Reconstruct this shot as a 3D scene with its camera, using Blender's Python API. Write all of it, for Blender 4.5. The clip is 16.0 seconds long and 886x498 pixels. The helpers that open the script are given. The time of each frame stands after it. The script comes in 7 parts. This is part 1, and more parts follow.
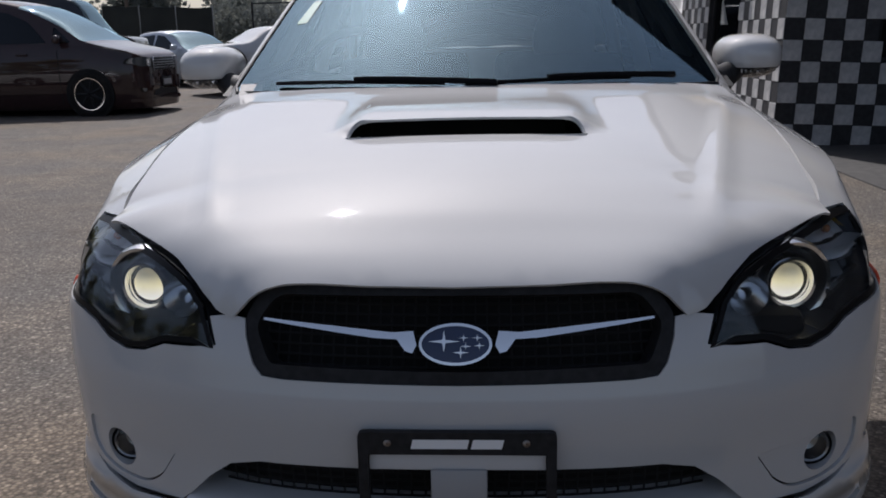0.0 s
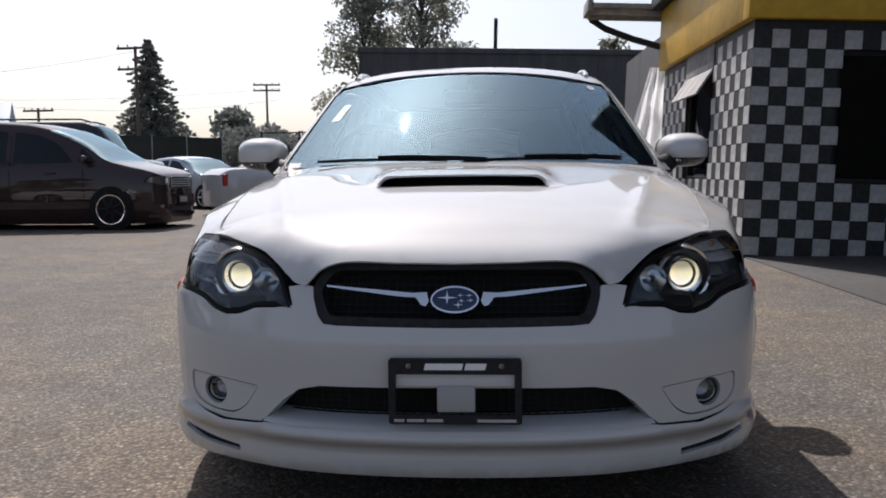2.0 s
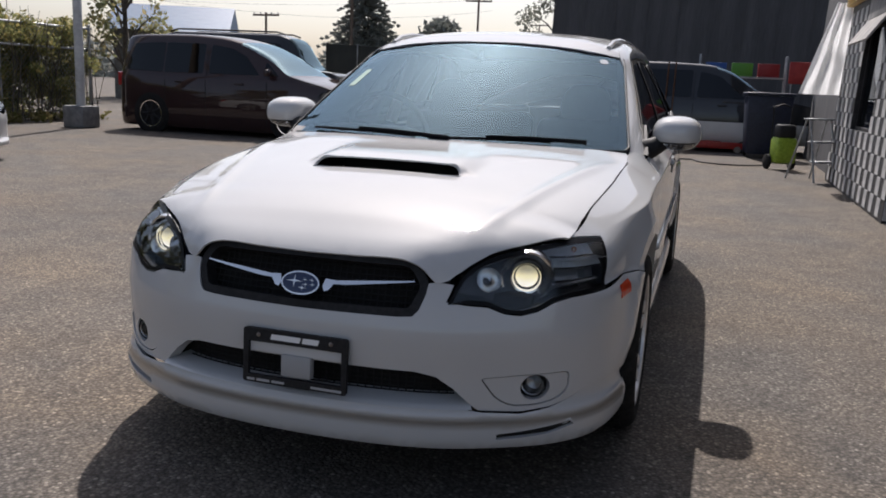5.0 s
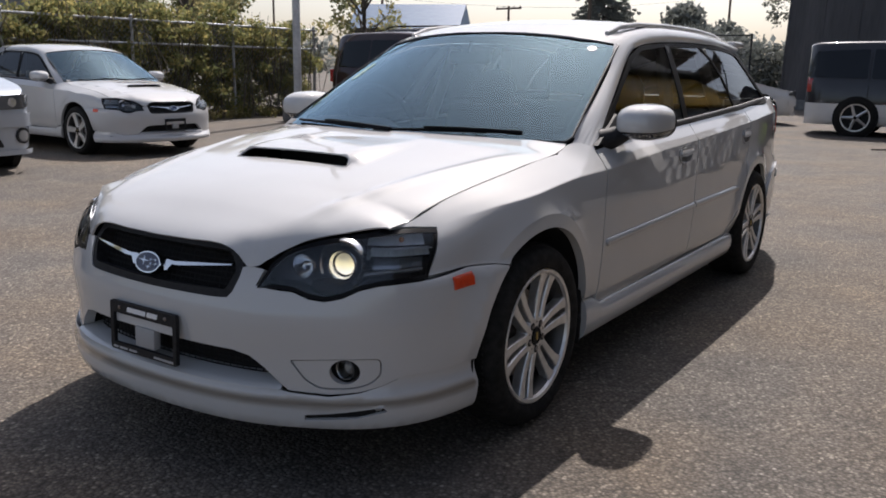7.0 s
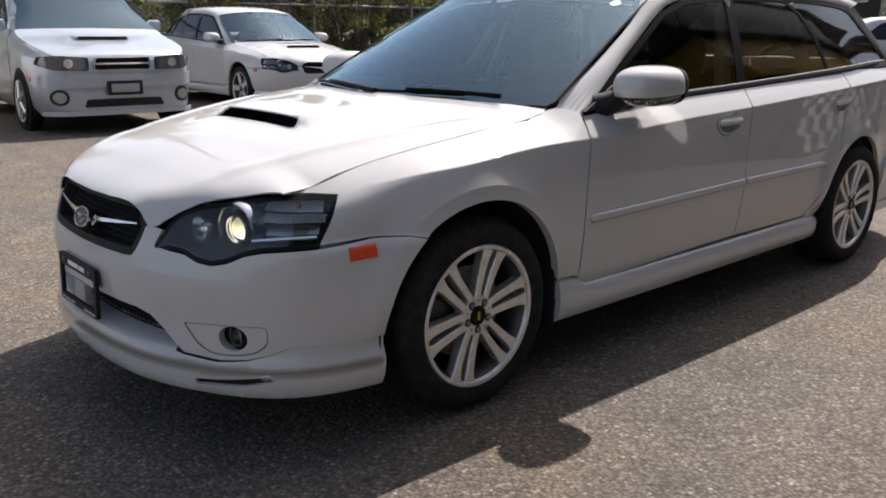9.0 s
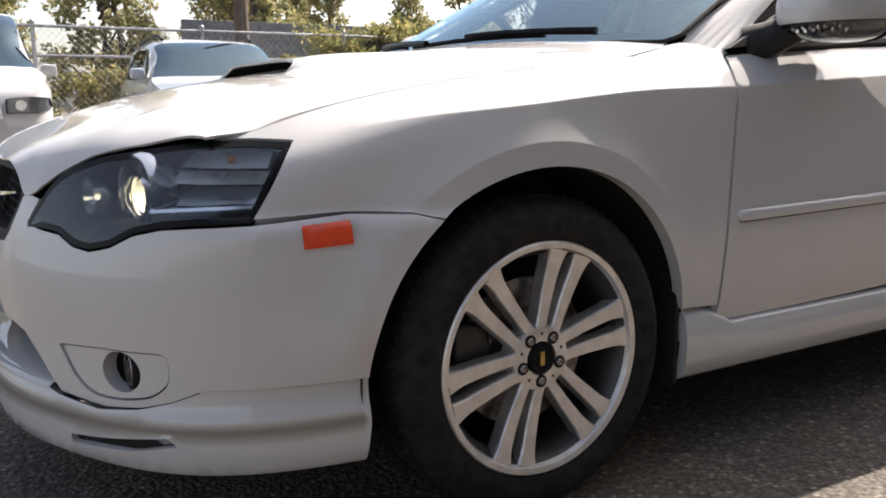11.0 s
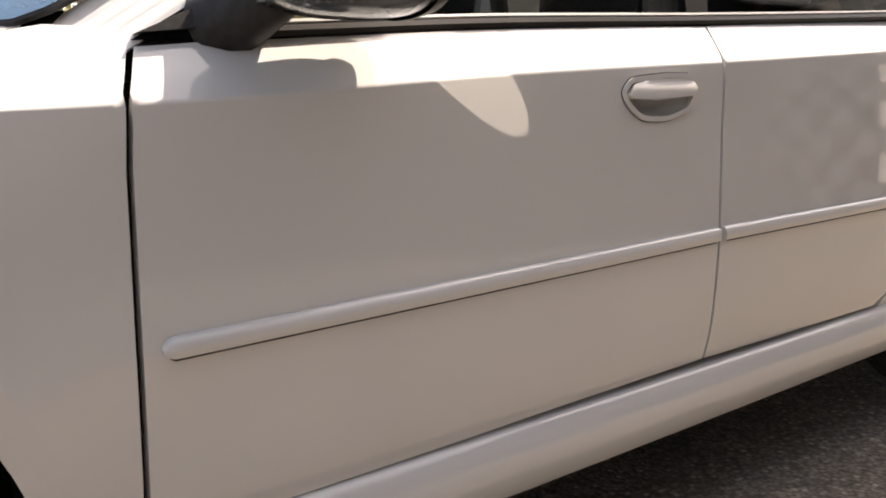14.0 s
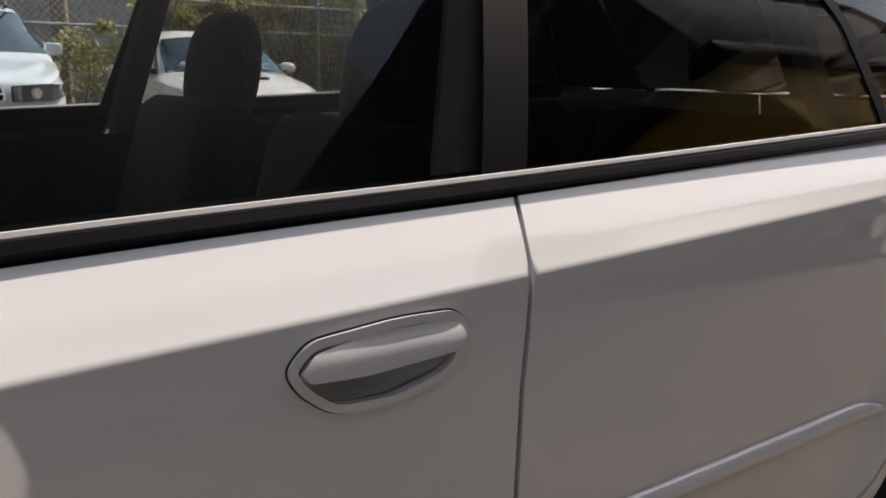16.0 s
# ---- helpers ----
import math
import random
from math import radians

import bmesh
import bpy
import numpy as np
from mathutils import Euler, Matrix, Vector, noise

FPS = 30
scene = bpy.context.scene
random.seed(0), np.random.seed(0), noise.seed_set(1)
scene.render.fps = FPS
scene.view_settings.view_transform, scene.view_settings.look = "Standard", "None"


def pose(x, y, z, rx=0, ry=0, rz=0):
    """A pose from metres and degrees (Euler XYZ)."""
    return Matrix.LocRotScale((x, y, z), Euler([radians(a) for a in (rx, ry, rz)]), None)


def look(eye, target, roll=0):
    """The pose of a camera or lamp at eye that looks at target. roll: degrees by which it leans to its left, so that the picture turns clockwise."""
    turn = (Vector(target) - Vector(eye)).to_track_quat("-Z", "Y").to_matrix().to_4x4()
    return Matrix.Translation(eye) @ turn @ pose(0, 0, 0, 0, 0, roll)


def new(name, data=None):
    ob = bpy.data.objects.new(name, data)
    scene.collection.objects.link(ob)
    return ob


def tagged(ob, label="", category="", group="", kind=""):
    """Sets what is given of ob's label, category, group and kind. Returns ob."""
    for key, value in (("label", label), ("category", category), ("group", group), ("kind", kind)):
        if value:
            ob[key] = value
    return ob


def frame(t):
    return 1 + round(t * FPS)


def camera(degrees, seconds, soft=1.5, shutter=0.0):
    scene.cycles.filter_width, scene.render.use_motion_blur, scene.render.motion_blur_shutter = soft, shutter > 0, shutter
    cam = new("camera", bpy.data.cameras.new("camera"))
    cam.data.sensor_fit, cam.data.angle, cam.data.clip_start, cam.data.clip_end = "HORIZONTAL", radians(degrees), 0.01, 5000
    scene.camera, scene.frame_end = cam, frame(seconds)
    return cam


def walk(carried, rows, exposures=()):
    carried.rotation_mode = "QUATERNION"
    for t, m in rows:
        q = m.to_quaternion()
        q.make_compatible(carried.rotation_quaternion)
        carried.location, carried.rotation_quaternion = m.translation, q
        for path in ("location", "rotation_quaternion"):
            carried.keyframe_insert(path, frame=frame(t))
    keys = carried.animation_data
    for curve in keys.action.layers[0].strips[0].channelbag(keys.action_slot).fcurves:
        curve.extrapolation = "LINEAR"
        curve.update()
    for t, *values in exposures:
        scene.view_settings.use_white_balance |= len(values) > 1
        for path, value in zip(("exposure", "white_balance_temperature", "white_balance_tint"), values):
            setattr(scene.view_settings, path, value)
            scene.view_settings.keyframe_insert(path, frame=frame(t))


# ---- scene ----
cam = camera(55.3, 16.0, soft=1.8)
PATH = [
    (0, (0.063, -1.182, 1.066), (-0.061, 0.755, 0.582), -1.4),
    (0.5, (0.071, -1.413, 1.071), (-0.05, 0.543, 0.672), -1.4),
    (1, (0.063, -1.639, 1.025), (-0.048, 0.335, 0.726), -0.3),
    (1.5, (0.078, -1.774, 0.959), (-0.041, 0.208, 0.715), -1.1),
    (2, (0.084, -1.908, 0.903), (-0.028, 0.081, 0.723), -0.6),
    (2.5, (0.08, -1.985, 0.879), (0.041, 0.005, 0.684), -1.0),
    (3, (0.12, -2.029, 0.914), (0.072, -0.041, 0.698), -0.9),
    (5.5, (1.313, -1.904, 1.187), (0.592, -0.086, 0.77), 1.9),
    (6, (1.59, -1.778, 1.197), (0.761, -0.007, 0.776), 0.4),
    (6.5, (1.841, -1.639, 1.198), (0.913, 0.083, 0.777), -0.7),
    (7, (2.105, -1.491, 1.19), (1.008, 0.127, 0.767), 0.8),
    (7.5, (2.302, -1.298, 1.209), (1.088, 0.233, 0.783), 2.0),
    (8, (2.502, -1.15, 1.218), (1.185, 0.292, 0.787), 1.1),
    (8.5, (2.662, -1.016, 1.208), (1.266, 0.341, 0.752), 0.3),
    (9, (2.632, -0.816, 1.187), (1.191, 0.473, 0.674), 0.5),
    (11.5, (2.024, 0.149, 0.759), (0.309, 1.128, 0.438), -0.7),
    (12, (2.016, 0.325, 0.763), (0.323, 1.341, 0.447), -0.7),
    (12.5, (1.964, 0.532, 0.754), (0.359, 1.69, 0.463), -1.5),
    (13, (1.887, 0.715, 0.76), (0.355, 1.966, 0.465), -1.6),
    (13.5, (1.84, 0.951, 0.762), (0.305, 2.195, 0.454), -2.7),
    (14, (1.8, 1.166, 0.8), (0.199, 2.321, 0.482), -2.3),
    (14.5, (1.75, 1.341, 0.872), (0.154, 2.494, 0.52), -2.3),
    (15, (1.654, 1.474, 0.951), (0.071, 2.637, 0.576), -4.4),
    (15.5, (1.588, 1.689, 1.026), (0.016, 2.862, 0.637), -2.0),
    (16, (1.473, 1.927, 1.075), (-0.113, 3.069, 0.648), 1.2),
]
EXPOSURES = [(0.0, -0.3, 6000, 14), (1.5, 0.06, 6150, 14), (3.0, 0.2, 6250, 14), (5.5, 0.06, 6250, 14), (7.0, 0.22, 6300, 14), (8.0, 0.37, 6350, 14), (9.0, 0.58, 6500, 14), (11.5, 1.42, 7000, 14), (12.5, 1.85, 7350, 15), (14.0, 1.92, 7650, 16), (15.0, 1.7, 7350, 15), (15.5, 1.2, 6900, 14), (16.0, 0.85, 6850, 14)]
walk(cam, [(t, look(eye, target, roll)) for t, eye, target, roll in PATH], EXPOSURES)

# ---- light ----
SUN = Vector((-0.27, 0.80, 1.0)).normalized()
world = bpy.data.worlds.new("sky")
scene.world = world
world.use_nodes = True
wn, wl = world.node_tree.nodes, world.node_tree.links
sky = wn.new("ShaderNodeTexSky")
sky.sky_type, sky.sun_disc = "NISHITA", False
sky.sun_elevation, sky.sun_rotation = math.asin(SUN.z), math.atan2(SUN.x, SUN.y)
sky.air_density, sky.dust_density, sky.ozone_density = 1.0, 2.8, 1.0
haze = wn.new("ShaderNodeHueSaturation")
haze.inputs["Saturation"].default_value = 0.7
wl.new(sky.outputs[0], haze.inputs["Color"])
wl.new(haze.outputs[0], wn["Background"].inputs[0])
wn["Background"].inputs[1].default_value = 0.118
sun = new("sun", bpy.data.lights.new("sun", "SUN"))
sun.data.energy, sun.data.angle, sun.data.color = 5.0, radians(0.6), (1.0, 0.93, 0.85)
sun.matrix_world = look(SUN * 50, (0, 0, 0))
# the sunlight that the near door mirror's glass throws back on to the door
glint = new("mirror_sunlight", bpy.data.lights.new("mirror_sunlight", "AREA"))
glint.data.shape, glint.data.size, glint.data.size_y = "ELLIPSE", 0.178, 0.112
glint.data.energy, glint.data.spread, glint.data.color = 0.020, radians(1.5), (1.0, 0.93, 0.85)
THROWN = Vector((-1.0, 1.65, -1.6)).normalized()
ALONG = (Vector((1, 0, 0)) - THROWN * THROWN.x).normalized()
glint.matrix_world = Matrix.Translation(Vector((0.883, 1.803, 0.964)) + THROWN * 0.055) @ Matrix((ALONG, (-THROWN).cross(ALONG), -THROWN)).transposed().to_4x4()

# ---- materials ----
def shader(name, colour=(0.5, 0.5, 0.5), rough=0.5, metal=0.0, coat=0.0, spec=0.5, emit=None, power=0.0):
    m = bpy.data.materials.new(name)
    m.use_nodes = True
    b = m.node_tree.nodes["Principled BSDF"]
    b.inputs["Base Color"].default_value = (*colour, 1)
    b.inputs["Roughness"].default_value = rough
    b.inputs["Metallic"].default_value = metal
    b.inputs["Coat Weight"].default_value = coat
    b.inputs["Coat Roughness"].default_value = 0.04
    b.inputs["Specular IOR Level"].default_value = spec
    if emit:
        b.inputs["Emission Color"].default_value = (*emit, 1)
        b.inputs["Emission Strength"].default_value = power
    return m


def grain(m, scale, dark, light, bump=0.0, detail=6.0, second=0.0, lo=0.35, hi=0.65, rough=None, dist=0.01, stretch=(1, 1, 1)):
    """Noise between two colours, with a second, larger noise over it, and relief from the fine one."""
    n, l = m.node_tree.nodes, m.node_tree.links
    b = n["Principled BSDF"]
    co = n.new("ShaderNodeTexCoord")
    mp = n.new("ShaderNodeMapping")
    mp.inputs["Scale"].default_value = stretch
    l.new(co.outputs["Object"], mp.inputs[0])
    t = n.new("ShaderNodeTexNoise")
    t.inputs["Scale"].default_value, t.inputs["Detail"].default_value = scale, detail
    l.new(mp.outputs[0], t.inputs["Vector"])
    r = n.new("ShaderNodeValToRGB")
    r.color_ramp.elements[0].position, r.color_ramp.elements[1].position = lo, hi
    r.color_ramp.elements[0].color, r.color_ramp.elements[1].color = (*dark, 1), (*light, 1)
    l.new(t.outputs["Fac"], r.inputs[0])
    out = r.outputs[0]
    if second:
        t2 = n.new("ShaderNodeTexNoise")
        t2.inputs["Scale"].default_value, t2.inputs["Detail"].default_value = second, 4.0
        l.new(mp.outputs[0], t2.inputs["Vector"])
        r2 = n.new("ShaderNodeValToRGB")
        r2.color_ramp.elements[0].position, r2.color_ramp.elements[1].position = 0.3, 0.7
        r2.color_ramp.elements[0].color, r2.color_ramp.elements[1].color = (0.72, 0.72, 0.72, 1), (1.15, 1.13, 1.1, 1)
        l.new(t2.outputs["Fac"], r2.inputs[0])
        mx = n.new("ShaderNodeMix")
        mx.data_type, mx.blend_type = "RGBA", "MULTIPLY"
        mx.inputs["Factor"].default_value = 1.0
        l.new(out, mx.inputs["A"])
        l.new(r2.outputs[0], mx.inputs["B"])
        out = mx.outputs["Result"]
    l.new(out, b.inputs["Base Color"])
    if bump:
        bp = n.new("ShaderNodeBump")
        bp.inputs["Strength"].default_value, bp.inputs["Distance"].default_value = bump, dist
        l.new(t.outputs["Fac"], bp.inputs["Height"])
        l.new(bp.outputs[0], b.inputs["Normal"])
    if rough:
        mr = n.new("ShaderNodeMapRange")
        mr.inputs["To Min"].default_value, mr.inputs["To Max"].default_value = rough
        l.new(t.outputs["Fac"], mr.inputs["Value"])
        l.new(mr.outputs[0], b.inputs["Roughness"])
    return m


def window_glass(name, tint, gain=1.0, ior=1.55, sheen=(0.92, 0.96, 1.0)):
    """A thin pane: tinted see-through with a mirror coat that grows at grazing angles."""
    m = bpy.data.materials.new(name)
    m.use_nodes = True
    n, l = m.node_tree.nodes, m.node_tree.links
    n.remove(n["Principled BSDF"])
    tr, gl, mx, fr = (n.new("ShaderNode" + k) for k in ("BsdfTransparent", "BsdfGlossy", "MixShader", "Fresnel"))
    tr.inputs[0].default_value = (*tint, 1)
    gl.inputs["Roughness"].default_value = 0.015
    gl.inputs["Color"].default_value = (*[c * gain for c in sheen], 1)
    fr.inputs["IOR"].default_value = ior
    l.new(fr.outputs[0], mx.inputs[0])
    l.new(tr.outputs[0], mx.inputs[1])
    l.new(gl.outputs[0], mx.inputs[2])
    l.new(mx.outputs[0], n["Material Output"].inputs[0])
    return m


def car_paint(name, colour, flake=0.0, rough=0.3, metal=0.0, ior=1.5):
    m = shader(name, colour, rough, metal, coat=1.0, spec=0.0)
    m.node_tree.nodes["Principled BSDF"].inputs["Coat IOR"].default_value = ior
    n, l = m.node_tree.nodes, m.node_tree.links
    b = n["Principled BSDF"]
    co = n.new("ShaderNodeTexCoord")
    t = n.new("ShaderNodeTexNoise")
    t.inputs["Scale"].default_value, t.inputs["Detail"].default_value = 3.0, 5.0
    l.new(co.outputs["Object"], t.inputs["Vector"])
    r = n.new("ShaderNodeValToRGB")
    r.color_ramp.elements[0].position, r.color_ramp.elements[1].position = 0.3, 0.7
    r.color_ramp.elements[0].color = (*[c * (0.95 - flake) for c in colour], 1)
    r.color_ramp.elements[1].color = (*colour, 1)
    l.new(t.outputs["Fac"], r.inputs[0])
    l.new(r.outputs[0], b.inputs["Base Color"])
    t3 = n.new("ShaderNodeTexNoise")
    t3.inputs["Scale"].default_value, t3.inputs["Detail"].default_value = 7.0, 8.0
    l.new(co.outputs["Object"], t3.inputs["Vector"])
    mr = n.new("ShaderNodeMapRange")
    mr.inputs["From Min"].default_value, mr.inputs["From Max"].default_value = 0.35, 0.75
    mr.inputs["To Min"].default_value, mr.inputs["To Max"].default_value = 0.016, 0.04
    l.new(t3.outputs["Fac"], mr.inputs["Value"])
    l.new(mr.outputs[0], b.inputs["Coat Roughness"])
    return m


PAINT = car_paint("pearl_white_paint", (0.52, 0.52, 0.515), 0.0, 0.45, ior=1.62)
SILVER = car_paint("silver_paint", (0.46, 0.50, 0.55), 0.03, 0.34, 0.4)
PALE = car_paint("pale_silver_paint", (0.70, 0.70, 0.69), 0.03, 0.4)
BROWN = car_paint("plum_brown_paint", (0.040, 0.023, 0.023), 0.1, 0.3, 0.0)
DARKPAINT = car_paint("dark_grey_paint", (0.035, 0.037, 0.042), 0.1, 0.3, 0.2)
BLACK = grain(shader("black_plastic", rough=0.6, spec=0.25), 60, (0.012, 0.012, 0.013), (0.022, 0.022, 0.024), 0.15, dist=0.001)
GLOSSBLACK = shader("gloss_black_trim", (0.005, 0.005, 0.006), 0.35, spec=0.12)
BORDER = shader("black_glass_border", (0.003, 0.003, 0.0035), 0.5, spec=0.08)
BAND_GLASS = shader("black_band_under_glass", (0.003, 0.003, 0.0035), 0.9, spec=0.0)
# near-black base puts recess and underside shade into the colour of inner parts
VOID = shader("shaded_inner_black", (0.006, 0.006, 0.006), 0.9)
RUBBER = grain(shader("tyre_rubber", rough=0.85, spec=0.2), 40, (0.012, 0.012, 0.0115), (0.025, 0.024, 0.023), 0.2, second=4, dist=0.002)
ALLOY = grain(shader("machined_alloy", rough=0.40, metal=0.8), 30, (0.60, 0.59, 0.575), (0.74, 0.73, 0.715), 0.0)
ALLOYDARK = shader("painted_alloy_inner", (0.07, 0.068, 0.066), 0.45, 0.6)
STEEL = grain(shader("brake_steel", rough=0.4, metal=0.9), 50, (0.16, 0.12, 0.10), (0.35, 0.33, 0.31), 0.1)
LAMPDARK = shader("clear_lamp_over_dark", (0.13, 0.14, 0.15), 0.12, 0.5, coat=1.0)
CHROME = shader("chrome", (0.82, 0.82, 0.83), 0.09, 1.0)
GREYTRIM = shader("grey_bracket_plastic", (0.35, 0.35, 0.35), 0.5)
ORANGE = grain(shader("orange_reflector", rough=0.3, coat=0.5), 90, (0.62, 0.048, 0.008), (0.72, 0.065, 0.010), 0.0)
RED = shader("red_lamp", (0.35, 0.01, 0.01), 0.15, coat=1.0)
BLUE = shader("badge_blue", (0.008, 0.018, 0.07), 0.2, coat=0.5)
BOWL = shader("lamp_bowl", (0.020, 0.022, 0.026), 0.25, 0.0)
FOGBOWL = shader("fog_lamp_bowl", (0.30, 0.30, 0.30), 0.2, 0.7)
AMBER = shader("amber_bulb", (0.55, 0.16, 0.03), 0.25, coat=0.5)
LAMPFACE = shader("lamp_front", (0.34, 0.36, 0.38), 0.22, 0.6, coat=1.0)
TURNFACE = shader("turn_lamp_face", (0.82, 0.82, 0.80), 0.3, 0.25, coat=0.6)
LAMPSILVER = shader("lamp_reflector", (0.72, 0.73, 0.74), 0.16, 0.95)
WHITEPRINT = shader("white_print", (0.8, 0.8, 0.8), 0.5)
CLOTH = grain(shader("dark_seat_cloth", rough=0.9), 120, (0.012, 0.012, 0.013), (0.028, 0.028, 0.03), 0.3, dist=0.002)
DASH = grain(shader("dashboard_plastic", rough=0.6), 90, (0.09, 0.09, 0.092), (0.14, 0.14, 0.142), 0.2, dist=0.001)
BEIGE = shader("pale_lining", (0.45, 0.43, 0.39), 0.85)
LENS = window_glass("lamp_lens", (0.93, 0.95, 0.97))
# the reflected sky's blue is put into the windscreen's sheen colour
WINDSCREEN = window_glass("windscreen_glass", (0.86, 0.90, 0.90), ior=2.0, sheen=(0.58, 0.83, 1.0))
TINTED = window_glass("tinted_side_glass", (0.56, 0.57, 0.56), gain=0.75)
DARKGLASS = window_glass("dark_side_glass", (0.10, 0.11, 0.11), gain=0.75)
FRONTSIDE = window_glass("front_side_glass", (0.93, 0.96, 0.93), gain=0.75)
BULB = shader("lamp_glow", (0.6, 0.57, 0.48), 0.2, emit=(1.0, 0.92, 0.70), power=1.0)
def lamp_gradient():
    n, l = BULB.node_tree.nodes, BULB.node_tree.links
    co, sp, r = n.new("ShaderNodeTexCoord"), n.new("ShaderNodeSeparateXYZ"), n.new("ShaderNodeValToRGB")
    for e, (p, c) in zip((r.color_ramp.elements[0], r.color_ramp.elements.new(.5), r.color_ramp.elements[-1]), ((.2, (1.0, .93, .82)), (.52, (.95, .82, .50)), (.85, (.22, .19, .12)))):
        e.position, e.color = p, (*c, 1)
    l.new(co.outputs["Generated"], sp.inputs[0])
    l.new(sp.outputs["Z"], r.inputs[0])
    l.new(r.outputs[0], n["Principled BSDF"].inputs["Emission Color"])
lamp_gradient()
MIRROR = shader("mirror_glass", (0.9, 0.9, 0.9), 0.01, 1.0)

# ---- building tools ----
def link_mesh(name, verts, faces, mat, parent=None, smooth=False, normals=None, mats=None, face_mats=None):
    me = bpy.data.meshes.new(name)
    me.from_pydata([tuple(v) for v in verts], [], [tuple(int(i) for i in f) for f in faces])
    for mm in (mats or [mat]):
        me.materials.append(mm)
    if face_mats is not None:
        me.polygons.foreach_set("material_index", face_mats)
    if smooth or normals is not None:
        me.polygons.foreach_set("use_smooth", [True] * len(me.polygons))
    if normals is not None:
        me.normals_split_custom_set_from_vertices([tuple(n) for n in normals])
    me.update()
    ob = new(name, me)
    if parent is not None:
        ob.parent = parent
    return ob


def part(name, bm, material, parent=None, label="", smooth=True, angle=40):
    me = bpy.data.meshes.new(name)
    bmesh.ops.recalc_face_normals(bm, faces=bm.faces)
    bm.to_mesh(me)
    bm.free()
    me.materials.append(material)
    if smooth:
        me.polygons.foreach_set("use_smooth", [True] * len(me.polygons))
        me.set_sharp_from_angle(angle=radians(angle))
    ob = new(name, me)
    if parent is not None:
        ob.parent = parent
    if label:
        ob["label"] = label
    return ob


def thing(name, m, label, category, group="", kind=""):
    ob = new(name)
    ob.matrix_world = m
    ob.empty_display_size = 0.2
    return tagged(ob, label, category, group, kind)


def box(bm, x0, x1, y0, y1, z0, z1, bevel=0.0, seg=2, m=None):
    made = bmesh.ops.create_cube(bm, size=1, matrix=Matrix.Translation(((x0 + x1) / 2, (y0 + y1) / 2, (z0 + z1) / 2)) @ Matrix.Diagonal((abs(x1 - x0), abs(y1 - y0), abs(z1 - z0), 1)))
    vs = made["verts"]
    if bevel:
        es = list({e for v in vs for e in v.link_edges})
        got = bmesh.ops.bevel(bm, geom=es, offset=bevel, segments=seg, affect="EDGES", profile=0.5)
        vs = list({v for f in got["faces"] for v in f.verts} | {v for v in vs if v.is_valid})
    if m is not None:
        bmesh.ops.transform(bm, matrix=m, verts=vs)
    return vs


def boxes(name, specs, mat, parent=None, bevel=0.004, label="", m=None):
    bm = bmesh.new()
    for s in specs:
        box(bm, *s, bevel=bevel, m=m)
    return part(name, bm, mat, parent, label)


def tube(bm, pts, radius, sides=8, close_ends=True):
    """A round bar along points; radius may be one number or one per point."""
    pts = [Vector(p) for p in pts]
    rs = radius if isinstance(radius, (list, tuple)) else [radius] * len(pts)
    rings = []
    up = Vector((0, 0, 1))
    for i, p in enumerate(pts):
        d = (pts[min(i + 1, len(pts) - 1)] - pts[max(i - 1, 0)]).normalized()
        a = d.cross(up)
        if a.length < 1e-3:
            a = d.cross(Vector((1, 0, 0)))
        a.normalize()
        b = d.cross(a)
        rings.append([bm.verts.new(p + (a * math.cos(2 * math.pi * k / sides) + b * math.sin(2 * math.pi * k / sides)) * rs[i]) for k in range(sides)])
    for r, q in zip(rings, rings[1:]):
        for k in range(sides):
            bm.faces.new((r[k], r[(k + 1) % sides], q[(k + 1) % sides], q[k]))
    if close_ends:
        bm.faces.new(rings[0][::-1])
        bm.faces.new(rings[-1])


def lathe_x(bm, profile, sides=48, x_sign=1):
    """Turns (radius, x) round the x axis."""
    rings = [[bm.verts.new((x * x_sign, r * math.cos(2 * math.pi * k / sides), r * math.sin(2 * math.pi * k / sides))) for k in range(sides)] for r, x in profile]
    for a, b in zip(rings, rings[1:]):
        for k in range(sides):
            bm.faces.new((a[k], a[(k + 1) % sides], b[(k + 1) % sides], b[k]))
    return rings


def pchip(pts):
    """A smooth function through points that does not overshoot."""
    x = np.array([p[0] for p in pts], float)
    y = np.array([p[1] for p in pts], float)
    h = np.diff(x)
    d = np.diff(y) / h
    m = np.zeros_like(x)
    m[0], m[-1] = d[0], d[-1]
    for i in range(1, len(x) - 1):
        if d[i - 1] * d[i] > 0:
            w1, w2 = 2 * h[i] + h[i - 1], h[i] + 2 * h[i - 1]
            m[i] = (w1 + w2) / (w1 / d[i - 1] + w2 / d[i])

    def f(t):
        t = np.asarray(t, float)
        i = np.clip(np.searchsorted(x, t) - 1, 0, len(x) - 2)
        u = (np.clip(t, x[0], x[-1]) - x[i]) / h[i]
        return (2 * u**3 - 3 * u**2 + 1) * y[i] + (u**3 - 2 * u**2 + u) * h[i] * m[i] + (-2 * u**3 + 3 * u**2) * y[i + 1] + (u**3 - u**2) * h[i] * m[i + 1]
    return f


